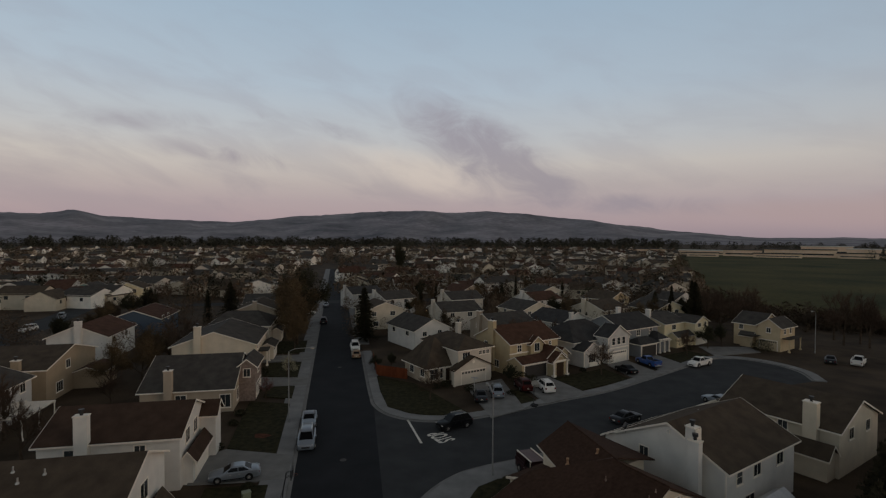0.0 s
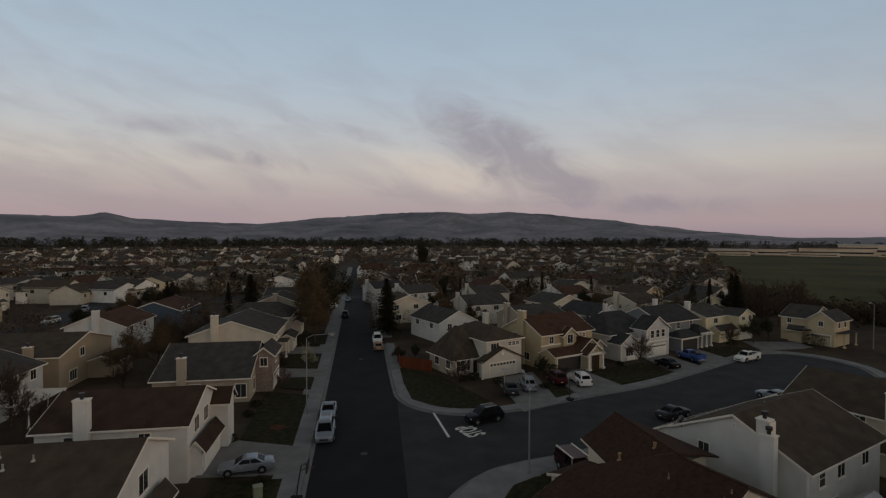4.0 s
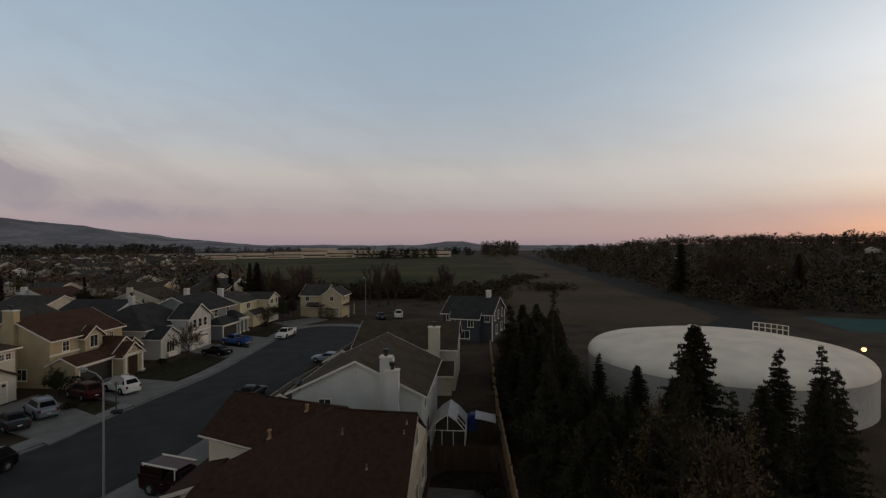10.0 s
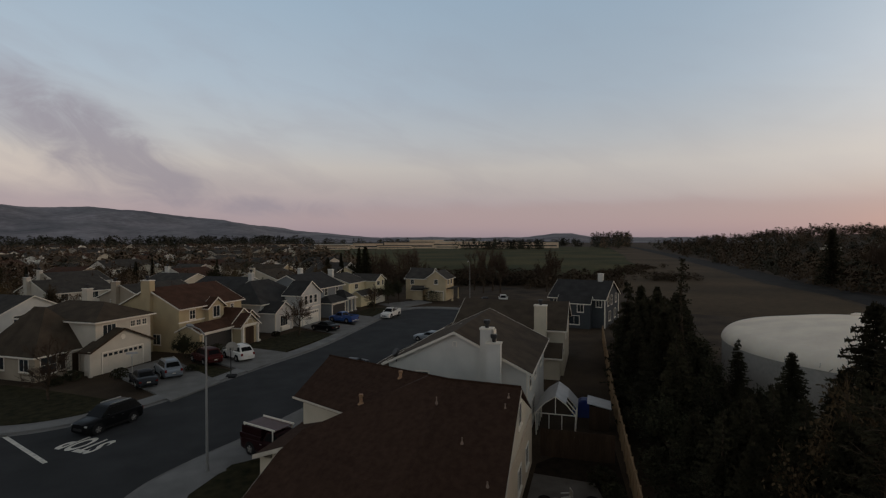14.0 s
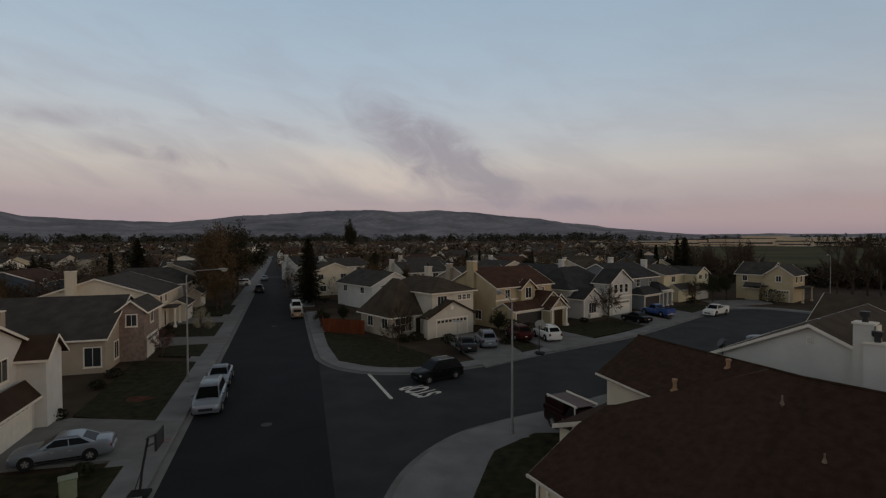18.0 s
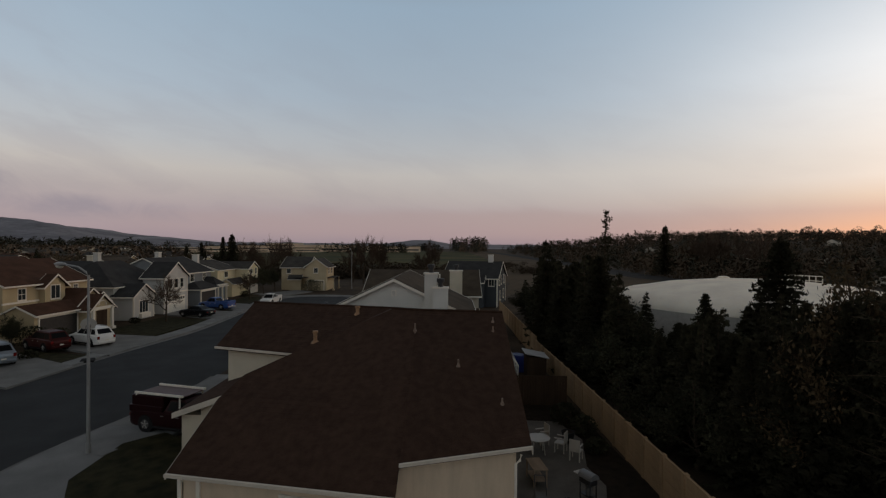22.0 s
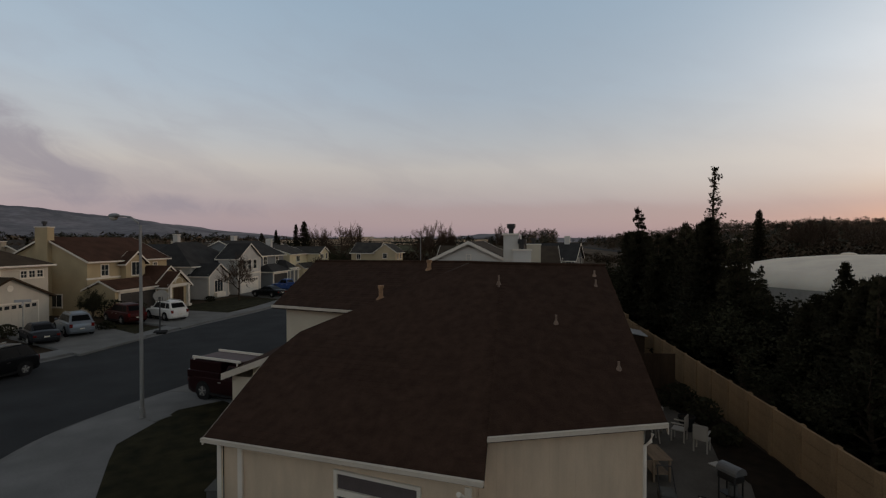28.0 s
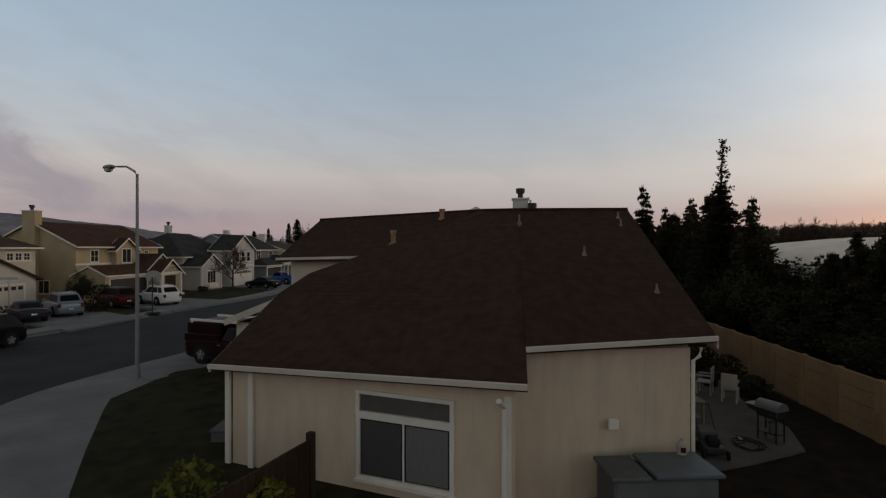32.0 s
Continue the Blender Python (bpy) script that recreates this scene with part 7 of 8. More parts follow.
    part("front_grille", boxes((X(0.012) - 0.03, X(0.0) + 0.015, -w * 0.46, w * 0.46, 0.42, 0.60)), DARK_METAL, r)
    part("rear_bumper", boxes((X(1.0) - 0.07, X(0.975), -w * 0.82, w * 0.82, 0.36, 0.54), bevel=0.035), mat if kind != "pickup" else CHROME, r)
    part("plate", boxes((X(1.0) - 0.085, X(1.0) - 0.065, -0.16, 0.16, 0.56, 0.66)), WHITE_TRIM, r)
    if rack:
        for s in (-1, 1):
            part("roof_rail", boxes((tx1 + 0.25, tx0 - 0.25, s * tw * 0.84 - 0.025, s * tw * 0.84 + 0.025, zr - 0.02, zr + 0.06)), CHROME, r)
    if kind == "pickup":
        part("truck_bed", boxes((X(0.985), X(0.61), -w * 0.86, w * 0.86, zb + 0.05, zb + 0.08)), RUBBER, r)
        for s in (-1, 1):
            part("bed_side", boxes((X(0.99), X(0.61), s * w * 0.9 - 0.05, s * w * 0.9 + 0.05, zb - 0.1, zb + 0.24), bevel=0.02), mat, r)
        part("tailgate", boxes((X(0.998), X(0.98), -w * 0.85, w * 0.85, 0.6, zb + 0.24), bevel=0.015), mat, r)
    return r


WHITE_P, SILVER, BLACK_P, RED_P, BLUE_P, GREY_P, MAROON, TAN_P = paint("white", (0.70, 0.70, 0.69), 0), paint("silver", (0.22, 0.255, 0.30), 0.45), paint("black", (0.006, 0.0065, 0.0075), 0), paint("dark_red", (0.055, 0.013, 0.012)), paint("blue", (0.012, 0.06, 0.24), 0), paint("grey", (0.034, 0.037, 0.043)), paint("maroon", (0.026, 0.008, 0.009)), paint("tan", (0.30, 0.20, 0.12))
car(at(A_FRAME, 12.8, -1.25, 0, 180), "minivan", SILVER, "silver minivan parked at the kerb of the main street", True)
car(at(A_FRAME, 19.4, -1.2, 0, 180), "sedan", SILVER, "pale silver car parked ahead of the minivan")
car(at(A_FRAME, 5.2, 5.2, 0.152, 97), "sedan", SILVER, "silver saloon car parked on the driveway")
car(at(A_FRAME, 61.5, -8.5, 0, 180), "minivan", WHITE_P, "white van parked on the main street")
car(at(A_FRAME, 54.6, -8.45, 0, 0), "hatch", TAN_P, "tan hatchback parked behind the white van")
car(at(A_FRAME, 96, -1.2, 0, 0), "suv", GREY_P, "dark grey suv parked on the main street")
car(at(A_FRAME, 130, -1.2, 0, 0), "sedan", SILVER, "silver car far along the main street")
car(at(A_FRAME, 112, 3.8, 0.15, 90), "suv", WHITE_P, "white suv on a driveway far along the street")
car(at(A_FRAME, 96.5, 70.0, 0, 170), "suv", WHITE_P, "white suv on a drive by the side street")
car(at(A_FRAME, 117.5, 72.5, 0, 20), "minivan", SILVER, "silver van on the side street")
car(at(B_FRAME, 27.3, 33.6, 0, 176), "suv", BLACK_P, "black suv with roof rails parked at the kerb", True)
car(at(B_FRAME, 36.7, 40.4, 0.152, 58), "sedan", GREY_P, "dark grey car parked on the taupe house's drive")
car(at(B_FRAME, 39.9, 40.6, 0.152, 58), "suv", SILVER, "silver suv with roof rails on the taupe house's drive", True)
car(at(B_FRAME, 45.5, 40.8, 0.152, 66), "suv", RED_P, "dark red suv parked before the tan house")
car(at(B_FRAME, 47.9, 38.4, 0.152, 66), "suv", WHITE_P, "white suv parked across the pavement by the tan house", True)
car(at(B_FRAME, 67.5, 38.2, 0.152, 74), "sedan", BLACK_P, "black saloon on the grey house's drive")
car(at(B_FRAME, 75.4, 39.2, 0.152, 74), "pickup", BLUE_P, "bright blue pickup on the blue-grey house's drive")
car(at(B_FRAME, 83.6, 34.0, 0, 178), "pickup", WHITE_P, "white pickup truck parked on the cross street")
car(at(B_FRAME, 47.3, 23.2, 0, 0), "sedan", GREY_P, "dark saloon parked before the cream house")
car(at(B_FRAME, 64.0, 20.0, 0.15, 80), "sedan", SILVER, "silver car parked beside the second cream house")
mt = car(at(B_FRAME, 26.2, 18.0, 0.152, 255), "pickup", MAROON, "maroon pickup with a white ladder rack on the drive")
for s in (-1, 1):
    part("ladder_rack", boxes((-2.4, 0.6, s * 0.78 - 0.04, s * 0.78 + 0.04, 1.86, 1.96)), WHITE_TRIM, mt)
    for x in (-2.3, 0.4):
        part("rack_post", boxes((x - 0.03, x + 0.03, s * 0.78 - 0.03, s * 0.78 + 0.03, 1.2, 1.86)), WHITE_TRIM, mt)
part("rack_tray", boxes((-2.3, 0.5, -0.74, 0.74, 1.82, 1.86)), material("dusty_rose_tray", (0.13, 0.085, 0.085), 0.7, var=0.15), mt)
part("truck_cap", boxes((-2.6, -0.6, -0.82, 0.82, 1.12, 1.80), bevel=0.05), MAROON, mt)
for u, v, mt2, k, lb, rz in ((107.4, 21.6, GREY_P, "sedan", "grey car by the street's end", 20), (110, 18, WHITE_P, "pickup", "white pickup by the street's end", 10)):
    car(at(B_FRAME, u, v, 0, rz), k, mt2, lb)

# ---- garden wall of precast panels ----
WALLP = material("precast_panel", (0.305, 0.21, 0.128), 0.92, var=0.22, scale=0.9, fine=18, bump=0.3)


def panel_wall(x0, y0, x1, y1, n, label, h=2.0):
    a, b = uvw(x0, y0), uvw(x1, y1)
    L = (b - a).length
    r = root("garden_wall", pose(a.x, a.y, 0, 0, 0, math.degrees(math.atan2(b.y - a.y, b.x - a.x))), label, "garden wall", kind="structure")
    s = L / n
    pm = None
    for k in range(n + 1):
        part("wall_post", boxes((k * s - 0.1, k * s + 0.1, -0.1, 0.1, 0, h + 0.012)), WALLP, r)
    for k in range(n):
        for j in range(4):
            z0, z1 = j * h / 4, (j + 1) * h / 4 - 0.012
            if pm is None:
                ob = part("panel", boxes((0.1, s - 0.1, -0.05, 0.05, 0, z1 - z0), bevel=0.008), WALLP, r)
                pm = ob.data
            else:
                ob = new("panel", pm)
                ob.parent = r
            ob.location = (k * s, 0, z0)


panel_wall(13.0, -4.2, 44, -3.0, 18, "tan precast concrete panel garden wall", 1.7)
panel_wall(13.0, -4.35, 15.9, -11.4, 3, "tan precast concrete panel garden wall, turned away")
panel_wall(44, -3.0, 72, -2.6, 12, "tan precast concrete panel garden wall behind the houses")

# ---- back garden of the near cream house ----
bm = bmesh.new()
prism(bm, [tuple(uvw(u, v))[:2] for u, v in ((17.1, 1.9), (28.5, 1.9), (28.2, -1.6), (25.6, -2.3), (22.5, -1.7), (20.7, -2.0), (18.9, -1.5), (17.9, 0.2), (17.2, 1.6))], -0.01, 0.06)
tagged(part("patio", recalc(bm), patio_mat()), "grey concrete patio beside the house", "patio", kind="structure")
sheet("garden_bed", [tuple(uvw(u, v))[:2] for u, v in ((13, 1.9), (30, 1.9), (36, -2.7), (13.2, -4.4))], 0.006, BARK_DUST, "dark bare garden soil between house and wall", "garden bed")
PLASTIC_W = material("white_plastic", (0.36, 0.34, 0.31), 0.45, var=0.08, bump=0.02)
CANVAS = material("grey_cover", (0.12, 0.125, 0.125), 0.8, var=0.15, scale=2, fine=30, bump=0.1)


def garden_chair(m):
    r = root("garden_chair", m, "pale plastic garden chair on the patio", "chair", "garden chairs")
    part("seat", boxes((-0.25, 0.25, -0.25, 0.25, 0.42, 0.46), bevel=0.015), PLASTIC_W, r)
    part("backrest", boxes((-0.25, 0.25, 0.22, 0.27, 0.46, 0.98), bevel=0.02), PLASTIC_W, r)
    for x in (-0.22, 0.22):
        for y in (-0.22, 0.22):
            part("leg", boxes((x - 0.025, x + 0.025, y - 0.025, y + 0.025, 0, 0.42)), PLASTIC_W, r)
        part("armrest", boxes((x - 0.03, x + 0.03, -0.24, 0.24, 0.66, 0.70)), PLASTIC_W, r)
    return r


ch = garden_chair(at(B_FRAME, 24.1, -0.9, 0.06, 150))
for u, v, a in ((23.2, -1.4, 60), (25.0, -0.2, 200)):
    copy_thing(ch, at(B_FRAME, u, v, 0.06, a))
tb = root("garden_table", at(B_FRAME, 23.9, 0.2, 0.06), "round garden table on the patio", "table")
part("tabletop", lathe([(0.02, 0.70), (0.55, 0.70), (0.56, 0.73), (0.02, 0.735)], 24), PLASTIC_W, tb)
for k in range(4):
    a = math.pi / 4 + k * math.pi / 2
    bm = bmesh.new()
    tube(bm, [(0.4 * math.cos(a), 0.4 * math.sin(a), 0), (0.3 * math.cos(a), 0.3 * math.sin(a), 0.7)], 0.025, n=6)
    part("leg", bm, PLASTIC_W, tb)
st = root("side_table", at(B_FRAME, 21.0, 0.75, 0.06, 8), "worn wooden side table with a low shelf on the patio", "table")
TAN_WOOD = material("worn_pale_wood", (0.26, 0.20, 0.15), 0.85, var=0.25, scale=3, fine=30, bump=0.1, streak=(0.2, 1, 1))
for k in range(5):
    part("plank", boxes((-0.6, 0.6, -0.3 + 0.12 * k, -0.19 + 0.12 * k, 0.70, 0.735)), TAN_WOOD, st)
part("shelf", boxes((-0.5, 0.5, -0.26, 0.26, 0.22, 0.25)), TAN_WOOD, st)
for x in (-0.52, 0.52):
    for y in (-0.25, 0.25):
        part("leg", boxes((x - 0.03, x + 0.03, y - 0.03, y + 0.03, 0, 0.70)), TAN_WOOD, st)
mw = root("lawn_mower", at(B_FRAME, 18.3, 1.0, 0.06, 175), "dark push lawn mower with an upright handle on the patio", "lawn mower")
part("deck", boxes((-0.35, 0.35, -0.25, 0.25, 0.12, 0.28), bevel=0.04), DARK_METAL, mw)
part("engine", boxes((-0.15, 0.2, -0.14, 0.14, 0.28, 0.46), bevel=0.04), RUBBER, mw)
part("grass_bag", boxes((-0.85, -0.36, -0.24, 0.24, 0.2, 0.5), bevel=0.06), CANVAS, mw)
bm = bmesh.new()
for s in (-1, 1):
    tube(bm, [(-0.3, s * 0.22, 0.26), (-1.1, s * 0.2, 0.98)], 0.018, n=6)
tube(bm, [(-1.1, -0.2, 0.98), (-1.1, 0.2, 0.98)], 0.018, n=6)
part("handle", bm, DARK_METAL, mw)
for x in (-0.3, 0.3):
    for s in (-1, 1):
        bm = bmesh.new()
        tube(bm, [(x, s * 0.26, 0.11), (x, s * 0.31, 0.11)], 0.11, n=12)
        part("wheel", bm, RUBBER, mw)
gr = root("barbecue_grill", at(B_FRAME, 19.5, -0.95, 0.06, 30) @ Matrix.Diagonal((0.8, 0.8, 0.9, 1)), "dark barbecue on a wheeled stand with a pale side shelf", "barbecue")
part("fire_box", boxes((-0.38, 0.38, -0.25, 0.25, 0.72, 0.95), bevel=0.04), DARK_METAL, gr)
bm = bmesh.new()
arc = [(0.29 * math.cos(0.35 * k) - 0.02, 0.97 + 0.24 * math.sin(0.35 * k)) for k in range(10)]
rings = [[bm.verts.new((x, y, z)) for y, z in arc] for x in (-0.41, 0.41)]
for k in range(9):
    bm.faces.new((rings[0][k], rings[0][k + 1], rings[1][k + 1], rings[1][k]))
for ring in rings:
    bm.faces.new(ring)
part("lid", recalc(bm), material("dull_silver", (0.19, 0.20, 0.215), 0.45, 0.4, var=0.12), gr, "dull silver lid")
part("lid_handle", boxes((-0.28, 0.28, -0.36, -0.33, 1.03, 1.06)), DARK_METAL, gr)
for x in (-0.32, 0.32):
    for y in (-0.2, 0.2):
        part("leg", boxes((x - 0.02, x + 0.02, y - 0.02, y + 0.02, 0, 0.72)), DARK_METAL, gr)
part("shelf", boxes((-0.34, 0.34, -0.22, 0.22, 0.25, 0.28)), DARK_METAL, gr)
part("side_table", boxes((0.4, 0.78, -0.22, 0.22, 0.98, 1.01)), PLASTIC_W, gr, "pale side shelf")
bm = bmesh.new()
tube(bm, [(-0.1, 0, 0.28), (-0.1, 0, 0.6)], 0.15, n=12)
part("gas_bottle", bm, CANVAS, gr)
hs = root("garden_hose", at(B_FRAME, 18.95, -0.15, 0.06), "dark garden hose lying in loose loops on the patio", "hose")
bm = bmesh.new()
tube(bm, [((0.24 + 0.006 * k) * math.cos(0.42 * k) + 0.004 * k, (0.2 + 0.005 * k) * math.sin(0.42 * k) + 0.05 * math.sin(0.9 * k), 0.015 + 0.0006 * k) for k in range(46)], 0.014, n=5)
part("coil", bm, RUBBER, hs)
part("nozzle", boxes((0.42, 0.62, -0.03, 0.03, 0.0, 0.06), bevel=0.015), METAL, hs)
for u, v in ((24.6, 0.9), (25.2, -1.5)):
    tub = root("planter", at(B_FRAME, u, v, 0.06), "black plastic planter tub beside the garden chairs", "planter", "planter tubs")
    part("tub", lathe([(0.02, 0.0), (0.24, 0.0), (0.30, 0.5), (0.33, 0.5), (0.33, 0.56), (0.28, 0.56), (0.27, 0.5), (0.02, 0.5)], 18), RUBBER, tub)
    part("soil", lathe([(0.02, 0.505), (0.27, 0.505), (0.27, 0.52), (0.02, 0.53)], 14), BARK_DUST, tub)
bx = root("storage_box", at(B_FRAME, 15.6, 3.1, 0, -80), "dark grey covered storage box against the side wall", "storage box")
part("body", boxes((-1.25, 0.75, -1.0, 0.0, 0, 0.95), bevel=0.04), CANVAS, bx)
part("lid", boxes((-1.32, -0.55, -1.05, 0.02, 0.95, 1.03), bevel=0.02), CANVAS, bx)
part("lid", boxes((-0.5, 0.82, -1.1, 0.02, 1.0, 1.08), bevel=0.02), material("slate_plastic", (0.09, 0.11, 0.125), 0.5, var=0.1), bx)
jg = root("jug", at(B_FRAME, 15.6, 2.6, 1.08), "white plastic jug with a red label on the box", "jug")
part("bottle", lathe([(0.02, 0), (0.1, 0), (0.11, 0.05), (0.1, 0.2), (0.035, 0.27), (0.035, 0.31), (0.02, 0.31)], 12), PLASTIC_W, jg)
part("jug_label", boxes((-0.113, -0.108, -0.05, 0.05, 0.06, 0.16)), RED_P, jg)
# side gate of dark boards beside the bay wall
gt = root("side_gate", at(B_FRAME, 14.6, 10.1, 0, -14), "dark weathered board fence running out from the side wall", "fence")
for k in range(16):
    part("board", boxes((-0.16 - 0.17 * (k + 1), -0.16 - 0.17 * k - 0.01, -0.02, 0.02, 0, 1.42 - 0.01 * (k % 3))), WOOD_DARK, gt)
for z in (0.4, 1.3):
    part("rail", boxes((-2.9, -0.1, 0.02, 0.07, z, z + 0.09)), WOOD_DARK, gt)
part("post", boxes((-0.16, -0.02, -0.07, 0.07, 0, 1.55)), WOOD_DARK, gt)
# dividing fence and the polytunnel of the next garden
df = root("board_fence", at(B_FRAME, 31.3, 1.8, 0, -90), "dark board fence between two gardens", "fence")
for k in range(28):
    part("board", boxes((0.165 * k, 0.165 * k + 0.155, -0.02, 0.02, 0, 1.8)), WOOD_DARK, df)
for z in (0.35, 1.4):
    part("rail", boxes((0, 4.6, 0.02, 0.07, z, z + 0.09)), WOOD_DARK, df)
ph = root("greenhouse", at(B_FRAME, 34.8, 1.1, 0, 0), "white-ribbed garden shelter half covered in pale sheet", "greenhouse")
FILM = material("pale_sheet", (0.42, 0.43, 0.45), 0.5, var=0.12, scale=2, fine=20, bump=0.05)
for k in range(5):
    bm = bmesh.new()
    tube(bm, [(k * 0.95, -1.35, 0), (k * 0.95, -1.4, 1.6), (k * 0.95, -0.75, 2.35), (k * 0.95, 0, 2.85), (k * 0.95, 0.75, 2.35), (k * 0.95, 1.4, 1.6), (k * 0.95, 1.35, 0)], 0.045, n=6)
    part("rib", bm, WHITE_TRIM, ph)
for y, z in ((-1.4, 1.6), (0, 2.85), (1.4, 1.6)):
    bm = bmesh.new()
    tube(bm, [(0, y, z), (3.8, y, z)], 0.035, n=6)
    part("purlin", bm, WHITE_TRIM, ph)
bm = bmesh.new()
for y0, z0, y1, z1 in ((0, 2.92, 0.75, 2.42), (0.75, 2.42, 1.46, 1.64), (0, 2.92, -0.75, 2.42)):
    slab(bm, [(-0.05, y0, z0), (-0.05, y1, z1), (3.9, y1, z1), (3.9, y0, z0)], 0.02)
slab(bm, [(1.8, -0.75, 2.42), (1.8, -1.46, 1.64), (3.9, -1.46, 1.64), (3.9, -0.75, 2.42)], 0.02)
part("sheet_cover", recalc(bm), FILM, ph)
part("end_brace", boxes((-0.03, 0.03, -1.38, 1.38, 1.57, 1.63)), WHITE_TRIM, ph)
part("end_brace", boxes((-0.03, 0.03, -0.03, 0.03, 1.63, 2.85)), WHITE_TRIM, ph)
for y in (-0.45, 0.45):
    part("door_post", boxes((-0.03, 0.03, y - 0.03, y + 0.03, 0, 1.57)), WHITE_TRIM, ph)
sd = root("garden_shed", at(B_FRAME, 37.6, -1.9, 0), "small garden shed with a pale sheet roof by the wall", "shed")
part("shed_wall", boxes((-0.8, 0.8, -0.7, 0.7, 0, 1.7)), WOOD_DARK, sd)
bm = bmesh.new()
slab(bm, [(-1.0, -0.85, 1.72), (1.0, -0.85, 1.72), (1.0, 0.85, 2.05), (-1.0, 0.85, 2.05)], 0.06)
part("roof", recalc(bm), FILM, sd)
tp = root("tarpaulin_pile", at(B_FRAME, 40.5, -1.0, 0), "blue tarpaulin thrown over garden goods", "tarpaulin")
bm = bmesh.new()
bmesh.ops.create_grid(bm, x_segments=12, y_segments=12, size=1.2)
for v in bm.verts:
    f = max(abs(v.co.x), abs(v.co.y)) / 1.2
    v.co.z = (1 - f ** 3) * 1.2 + 0.12 * noise.noise(v.co * 2.3) * (1 - f)
part("cover", bm, paint("tarp_blue", (0.012, 0.025, 0.14), 0), tp, smooth=True)

# ---- signs, bins, shrubs ----
hoop = root("basketball_hoop", at(A_FRAME, -0.4, -0.25, 0.0, 176), "portable basketball hoop with a dark backboard at the kerb", "basketball hoop")
part("base", boxes((-0.4, 0.4, -0.95, 0.0, 0.0, 0.18), bevel=0.05), RUBBER, hoop)
bm = bmesh.new()
tube(bm, [(0, -0.45, 0.15), (0, -0.3, 1.4), (0, -0.05, 2.75)], 0.055, n=8)
part("pole", bm, DARK_METAL, hoop)
bm = bmesh.new()
for z in (2.55, 2.95):
    for x in (-0.12, 0.12):
        tube(bm, [(x, -0.12, z - 0.2), (x, 0.42, z)], 0.022, n=6)
tube(bm, [(0, -0.7, 0.15), (0, -0.15, 1.9)], 0.02, n=6)
part("brace", bm, DARK_METAL, hoop)
part("backboard", boxes((-0.56, 0.56, 0.42, 0.46, 2.35, 3.1), bevel=0.01), material("smoky_board", (0.05, 0.055, 0.06), 0.35, var=0.15, bump=0.02), hoop, "smoky dark backboard")
part("backboard_frame", boxes((-0.6, 0.6, 0.40, 0.48, 3.08, 3.14), (-0.6, 0.6, 0.40, 0.48, 2.31, 2.37), (-0.6, -0.54, 0.40, 0.48, 2.31, 3.14), (0.54, 0.6, 0.40, 0.48, 2.31, 3.14)), DARK_METAL, hoop)
bm = bmesh.new()
tube(bm, [(0.23 * math.cos(k * math.tau / 16), 0.74 + 0.23 * math.sin(k * math.tau / 16), 2.55) for k in range(17)], 0.012, n=5)
part("rim", bm, material("orange_rim", (0.25, 0.06, 0.02), 0.5, var=0.1), hoop, "orange rim")
c0 = pqw(15.8, 4.1)
sheet("bare_patch", [(c0.x + (0.95 + 0.2 * math.sin(3 * a)) * math.cos(a), c0.y + (0.8 + 0.15 * math.cos(2 * a)) * math.sin(a)) for a in (k * math.tau / 22 for k in range(22))], 0.156, material("bare_red_earth", (0.085, 0.033, 0.019), 0.95, var=0.4, scale=3, fine=20, bump=0.3), "bare reddish patch in the front lawn", "ground")
st = root("basketball_hoop", at(B_FRAME, 41.6, 34.2, 0.0, -60), "portable basketball hoop with a pale fan backboard at the kerb", "basketball hoop")
part("base", boxes((-0.5, 0.5, -0.75, 0.35, 0.0, 0.2), bevel=0.06), RUBBER, st)
bm = bmesh.new()
tube(bm, [(0, -0.35, 0.15), (0, -0.3, 1.6), (0, -0.2, 3.0)], 0.05, n=8)
part("pole", bm, DARK_METAL, st)
bm = bmesh.new()
for x in (-0.15, 0.15):
    tube(bm, [(x, -0.2, 2.6), (x, 0.3, 2.95)], 0.022, n=6)
part("brace", bm, DARK_METAL, st)
bm = bmesh.new()
fan = [(-0.40, 2.62), (0.40, 2.62)] + [(0.58 * math.cos(a), 3.0 + 0.52 * math.sin(a)) for a in (k * math.pi / 10 for k in range(11))]
lo, hi = [bm.verts.new((x, 0.30, z)) for x, z in fan], [bm.verts.new((x, 0.34, z)) for x, z in fan]
bm.faces.new(lo), bm.faces.new(hi[::-1])
for k in range(len(fan)):
    bm.faces.new((lo[k], hi[k], hi[(k + 1) % len(fan)], lo[(k + 1) % len(fan)]))
part("backboard", recalc(bm), PLASTIC_W, st, "pale fan-shaped backboard")
bm = bmesh.new()
tube(bm, [(0.22 * math.cos(k * math.tau / 16), 0.60 + 0.22 * math.sin(k * math.tau / 16), 2.78) for k in range(17)], 0.012, n=5)
part("rim", bm, material("orange_rim", (0.25, 0.06, 0.02), 0.5, var=0.1), st, "orange rim")
ns = root("street_name_sign", at(B_FRAME, 36.2, 41.2, 0.1, 40), "pale street name blades on a post at the corner", "sign")
bm = bmesh.new()
tube(bm, [(0, 0, 0), (0, 0, 3.0)], 0.035, n=8)
part("post", bm, METAL, ns)
part("name_blade", boxes((-0.5, 0.5, -0.015, 0.015, 2.7, 2.92)), FILM, ns)
part("name_blade", boxes((-0.015, 0.015, -0.5, 0.5, 2.95, 3.15)), FILM, ns)
bn = root("wheelie_bin", at(A_FRAME, 0.2, 3.3, 0.1, 20), "pale green garden waste bin by the drive", "bin")
BIN = material("bin_green", (0.20, 0.23, 0.15), 0.6, var=0.1)
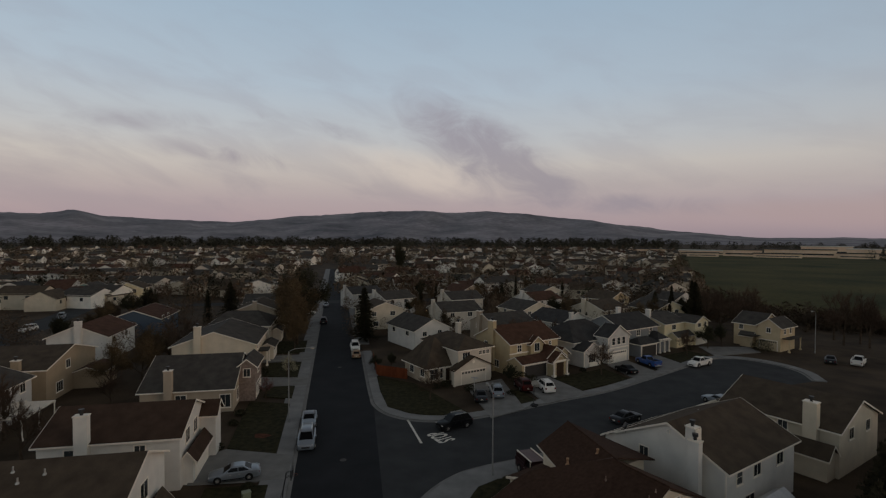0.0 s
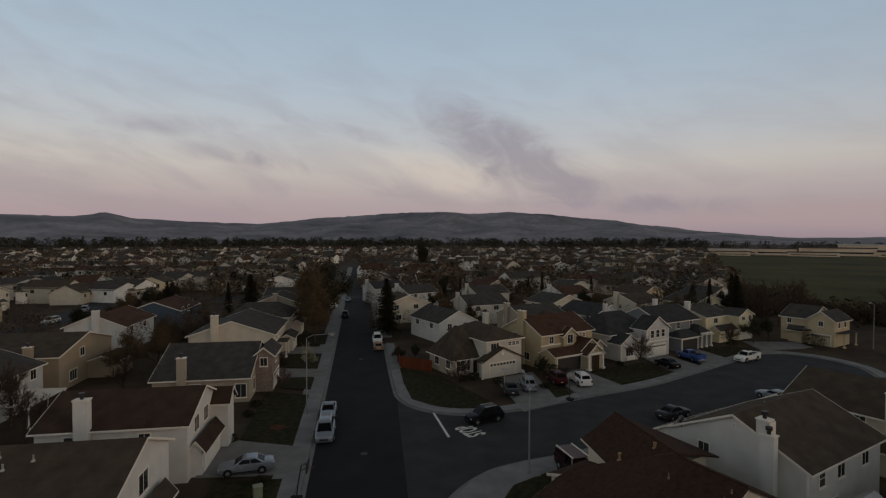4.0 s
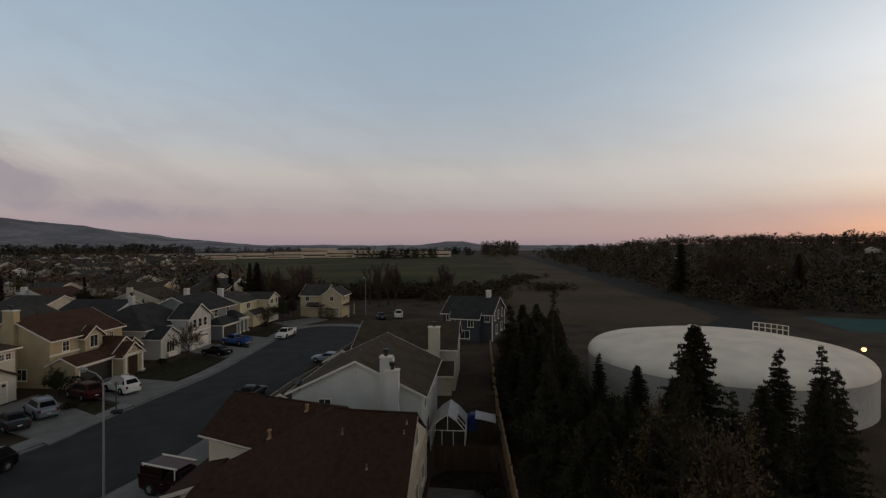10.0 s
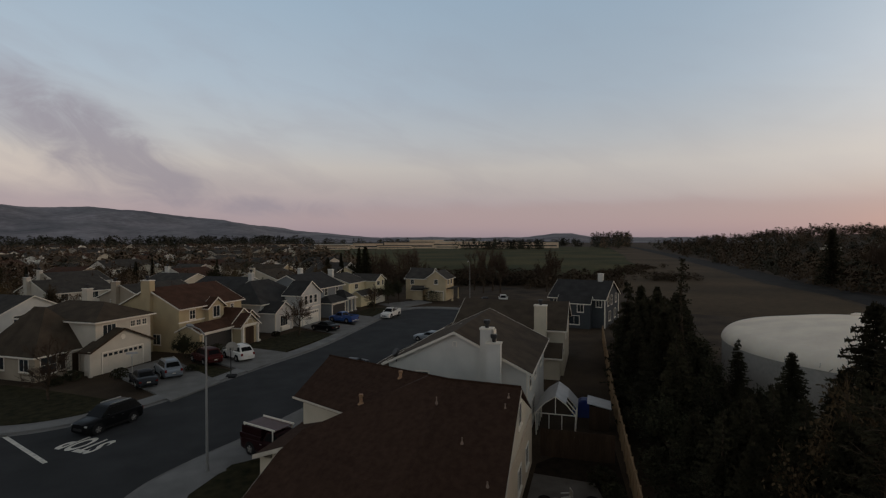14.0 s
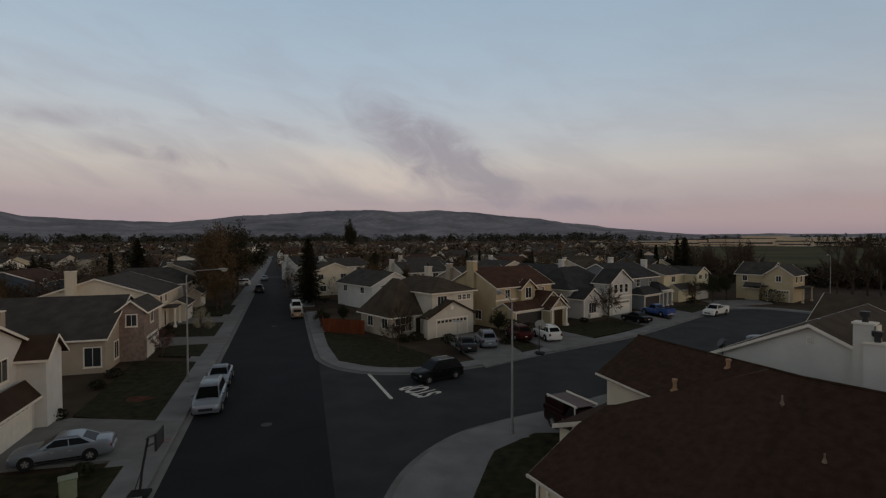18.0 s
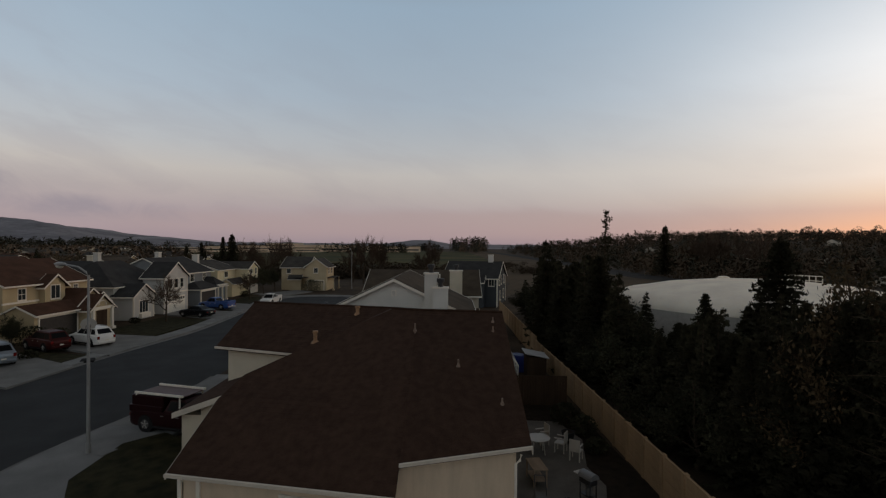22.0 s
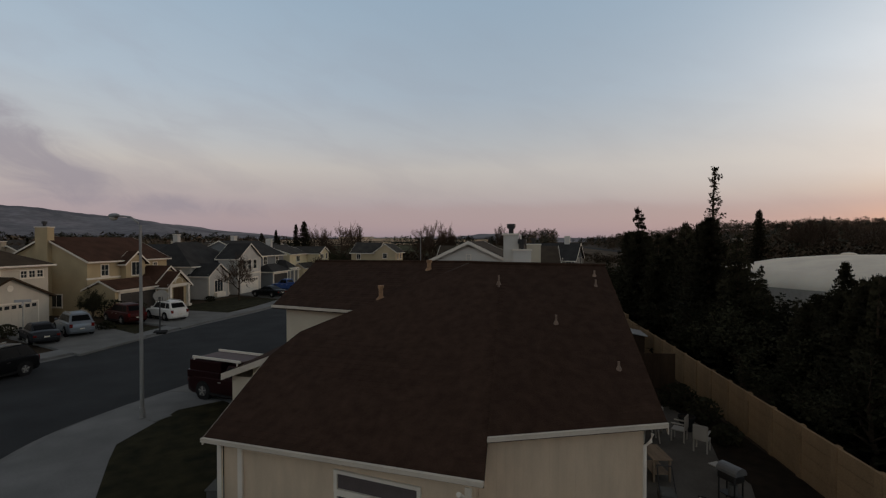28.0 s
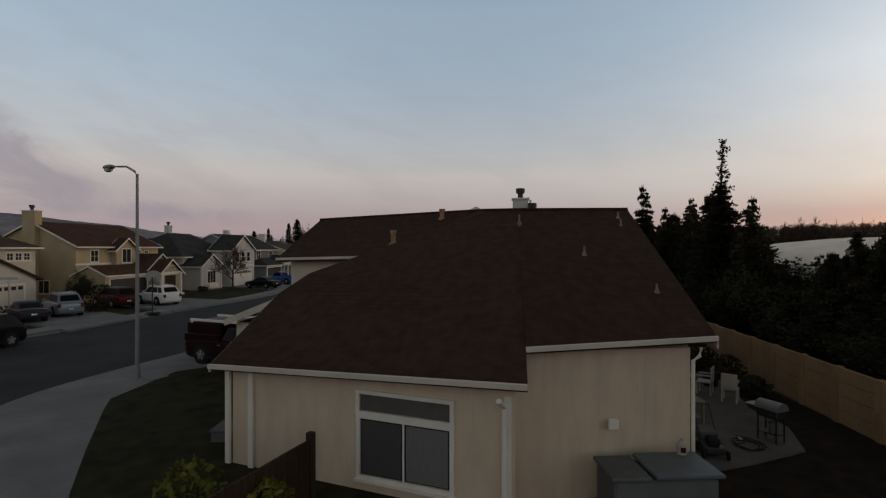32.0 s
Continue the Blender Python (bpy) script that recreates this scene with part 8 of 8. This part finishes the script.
part("body", boxes((-0.3, 0.3, -0.35, 0.35, 0.05, 0.95), bevel=0.05), BIN, bn)
part("lid", boxes((-0.33, 0.33, -0.4, 0.38, 0.95, 1.03), bevel=0.03), BIN, bn)
for s in (-1, 1):
    bm = bmesh.new()
    tube(bm, [(s * 0.25, 0.36, 0.1), (s * 0.31, 0.36, 0.1)], 0.1, n=10)
    part("wheel", bm, RUBBER, bn)
ORANGE = material("stained_fence", (0.15, 0.042, 0.018), 0.85, var=0.25, scale=2, fine=20, bump=0.15, streak=(1, 1, 0.2))
for (x0, y0, x1, y1) in ((-21.8, 64.0, -15.9, 62.6), (-21.8, 64.0, -25.6, 73.0)):
    L = math.hypot(x1 - x0, y1 - y0)
    f = root("board_fence", pose(x0, y0, 0, 0, 0, math.degrees(math.atan2(y1 - y0, x1 - x0))), "orange-stained board fence beside the corner house", "fence")
    for k in range(int(L / 0.2)):
        part("board", boxes((0.2 * k, 0.2 * k + 0.185, -0.02, 0.02, 0, 1.8)), ORANGE, f)
    for z in (0.4, 1.4):
        part("rail", boxes((0, L, 0.02, 0.07, z, z + 0.09)), ORANGE, f)


def shrub(x, y, h, w, label, mat=None, seed=0):
    rg = random.Random(seed)
    r = root("shrub", pose(x, y, 0), label, "shrub", "shrubs")
    t, c = bmesh.new(), bmesh.new()
    for _ in range(7):
        tube(t, [(0, 0, 0), (rg.uniform(-w, w) * 0.5, rg.uniform(-w, w) * 0.5, h * rg.uniform(0.5, 0.85))], 0.03, 0.01, 4)
    for _ in range(int(420 * w)):
        a, f = rg.uniform(0, 6.28), rg.random()
        q = w * math.sqrt(rg.random()) * math.sqrt(max(0.08, 1 - (1.7 * f - 0.7) ** 2))
        o = Vector((q * math.cos(a), q * math.sin(a), h * (0.06 + 0.9 * f)))
        u, v = (Vector((rg.gauss(0, 1), rg.gauss(0, 1), rg.gauss(0, 1))).normalized() * 0.09 for _ in range(2))
        c.faces.new([c.verts.new(p) for p in (o - u, o + v, o + u, o - v)])
    part("stem", t, BARK, r)
    part("leaves", c, mat or LEAF, r)


YLEAF = material("yellow_green_leaves", (0.13, 0.13, 0.03), 0.85, var=0.4, scale=3, fine=12, bump=0.1)
k = 0
for u, v, h, w, lb in ((34.2, 48.6, 0.9, 0.8, "low dark shrub under the front window"), (36.0, 48.6, 1.0, 0.9, "low dark shrub under the front window"), (37.8, 44.6, 1.1, 0.9, "rounded dark shrub by the garage"), (47.2, 43.6, 2.0, 1.6, "tall dark shrub between two houses"), (48.4, 42.0, 1.6, 1.3, "dark shrub beside the drive"),
                       (42.0, 39.6, 0.8, 0.8, "low shrub on the lawn strip"), (61.8, 43.0, 0.7, 0.7, "low reddish shrub by the wall"), (24.2, -2.6, 0.7, 0.6, "dark shrub against the garden wall"), (26.5, -2.6, 1.0, 0.7, "dark shrub against the garden wall"), (28.0, -2.0, 1.2, 0.9, "dark shrub against the garden wall"),
                       (106.5, 33.5, 2.6, 2.2, "big clipped dark shrub by the end house"), (94, 42.5, 1.2, 1.2, "dark shrub by the yellow house"), (80, 42.5, 1.0, 0.9, "dark shrub by the porch")):
    p = uvw(u, v)
    k += 1
    shrub(p.x, p.y, h, w, lb, seed=k)
for x, y, h, w in ((0.9, 17.6, 1.5, 0.7), (1.9, 16.4, 1.3, 0.6), (0.2, 16.6, 1.1, 0.6)):
    k += 1
    shrub(x, y, h, w, "yellow-green shrub at the corner lawn's edge", YLEAF, k)
for p_, q_, h, w in ((12.8, 8.4, 0.8, 0.8), (20.5, 8.2, 0.7, 0.7), (24, 8, 0.8, 0.8), (34.5, 7.2, 0.9, 0.8), (2.8, 3.6, 0.7, 0.7), (42.5, 8.0, 1.0, 0.9), (45, 7.8, 1.1, 1.0)):
    k += 1
    p = pqw(p_, q_)
    shrub(p.x, p.y, h, w, "low garden shrub before a house", seed=k)

# ---- lit lamps by doors and on the far road ----
BULB = glow("lit_bulb", (1.0, 0.62, 0.28), 7.0)
for p, z in ((pqw(95, 83.6), 2.4), (pqw(107, 91.6), 2.4), (pqw(60, 96), 3.0), (pqw(160, 67.5), 2.4), (uvw(66, 103), 3.0), (uvw(92, 120), 3.5)):
    lp = root("porch_light", pose(p.x, p.y, z), "small lit porch light by a door", "lamp", "porch lights")
    bm = bmesh.new()
    bmesh.ops.create_uvsphere(bm, u_segments=8, v_segments=6, radius=0.14)
    part("bulb", bm, BULB, lp)
    part("bracket", boxes((-0.05, 0.05, 0.0, 0.5, 0.12, 0.2)), DARK_METAL, lp)
bm = bmesh.new()
prism(bm, [(1.95, 30.1), (2.65, 30.5), (2.45, 30.9), (1.75, 30.5)], 0.1, 0.17)
tagged(part("utility_cover", recalc(bm), CONCRETE_PALE), "pale concrete utility cover set in the lawn by the lamp", "utility cover", kind="structure")
ub = root("utility_box", at(B_FRAME, 17.6, 13.75, 0.0, 8), "low grey utility cabinet beside the house corner", "utility box")
part("cabinet", boxes((-0.4, 0.4, -0.28, 0.28, 0.0, 0.42), bevel=0.03), CANVAS, ub)
part("lid", boxes((-0.44, 0.44, -0.32, 0.32, 0.42, 0.47), bevel=0.02), CANVAS, ub)
sl = root("site_lamp", pose(79.0, 9.4, 0), "lit orange lamp on a short post behind the tank", "lamp")
bm = bmesh.new()
tube(bm, [(0, 0, 0), (0, 0, 3.0)], 0.06, 0.045, 8)
part("post", bm, DARK_METAL, sl)
bm = bmesh.new()
bmesh.ops.create_uvsphere(bm, u_segments=10, v_segments=8, radius=0.26, matrix=pose(0, 0, 3.2))
part("bulb", bm, glow("lit_orange_lamp", (1.0, 0.42, 0.10), 9.0), sl, "glowing orange lamp")
part("lamp_hood", boxes((-0.28, 0.28, -0.28, 0.28, 3.42, 3.5), bevel=0.02), DARK_METAL, sl)
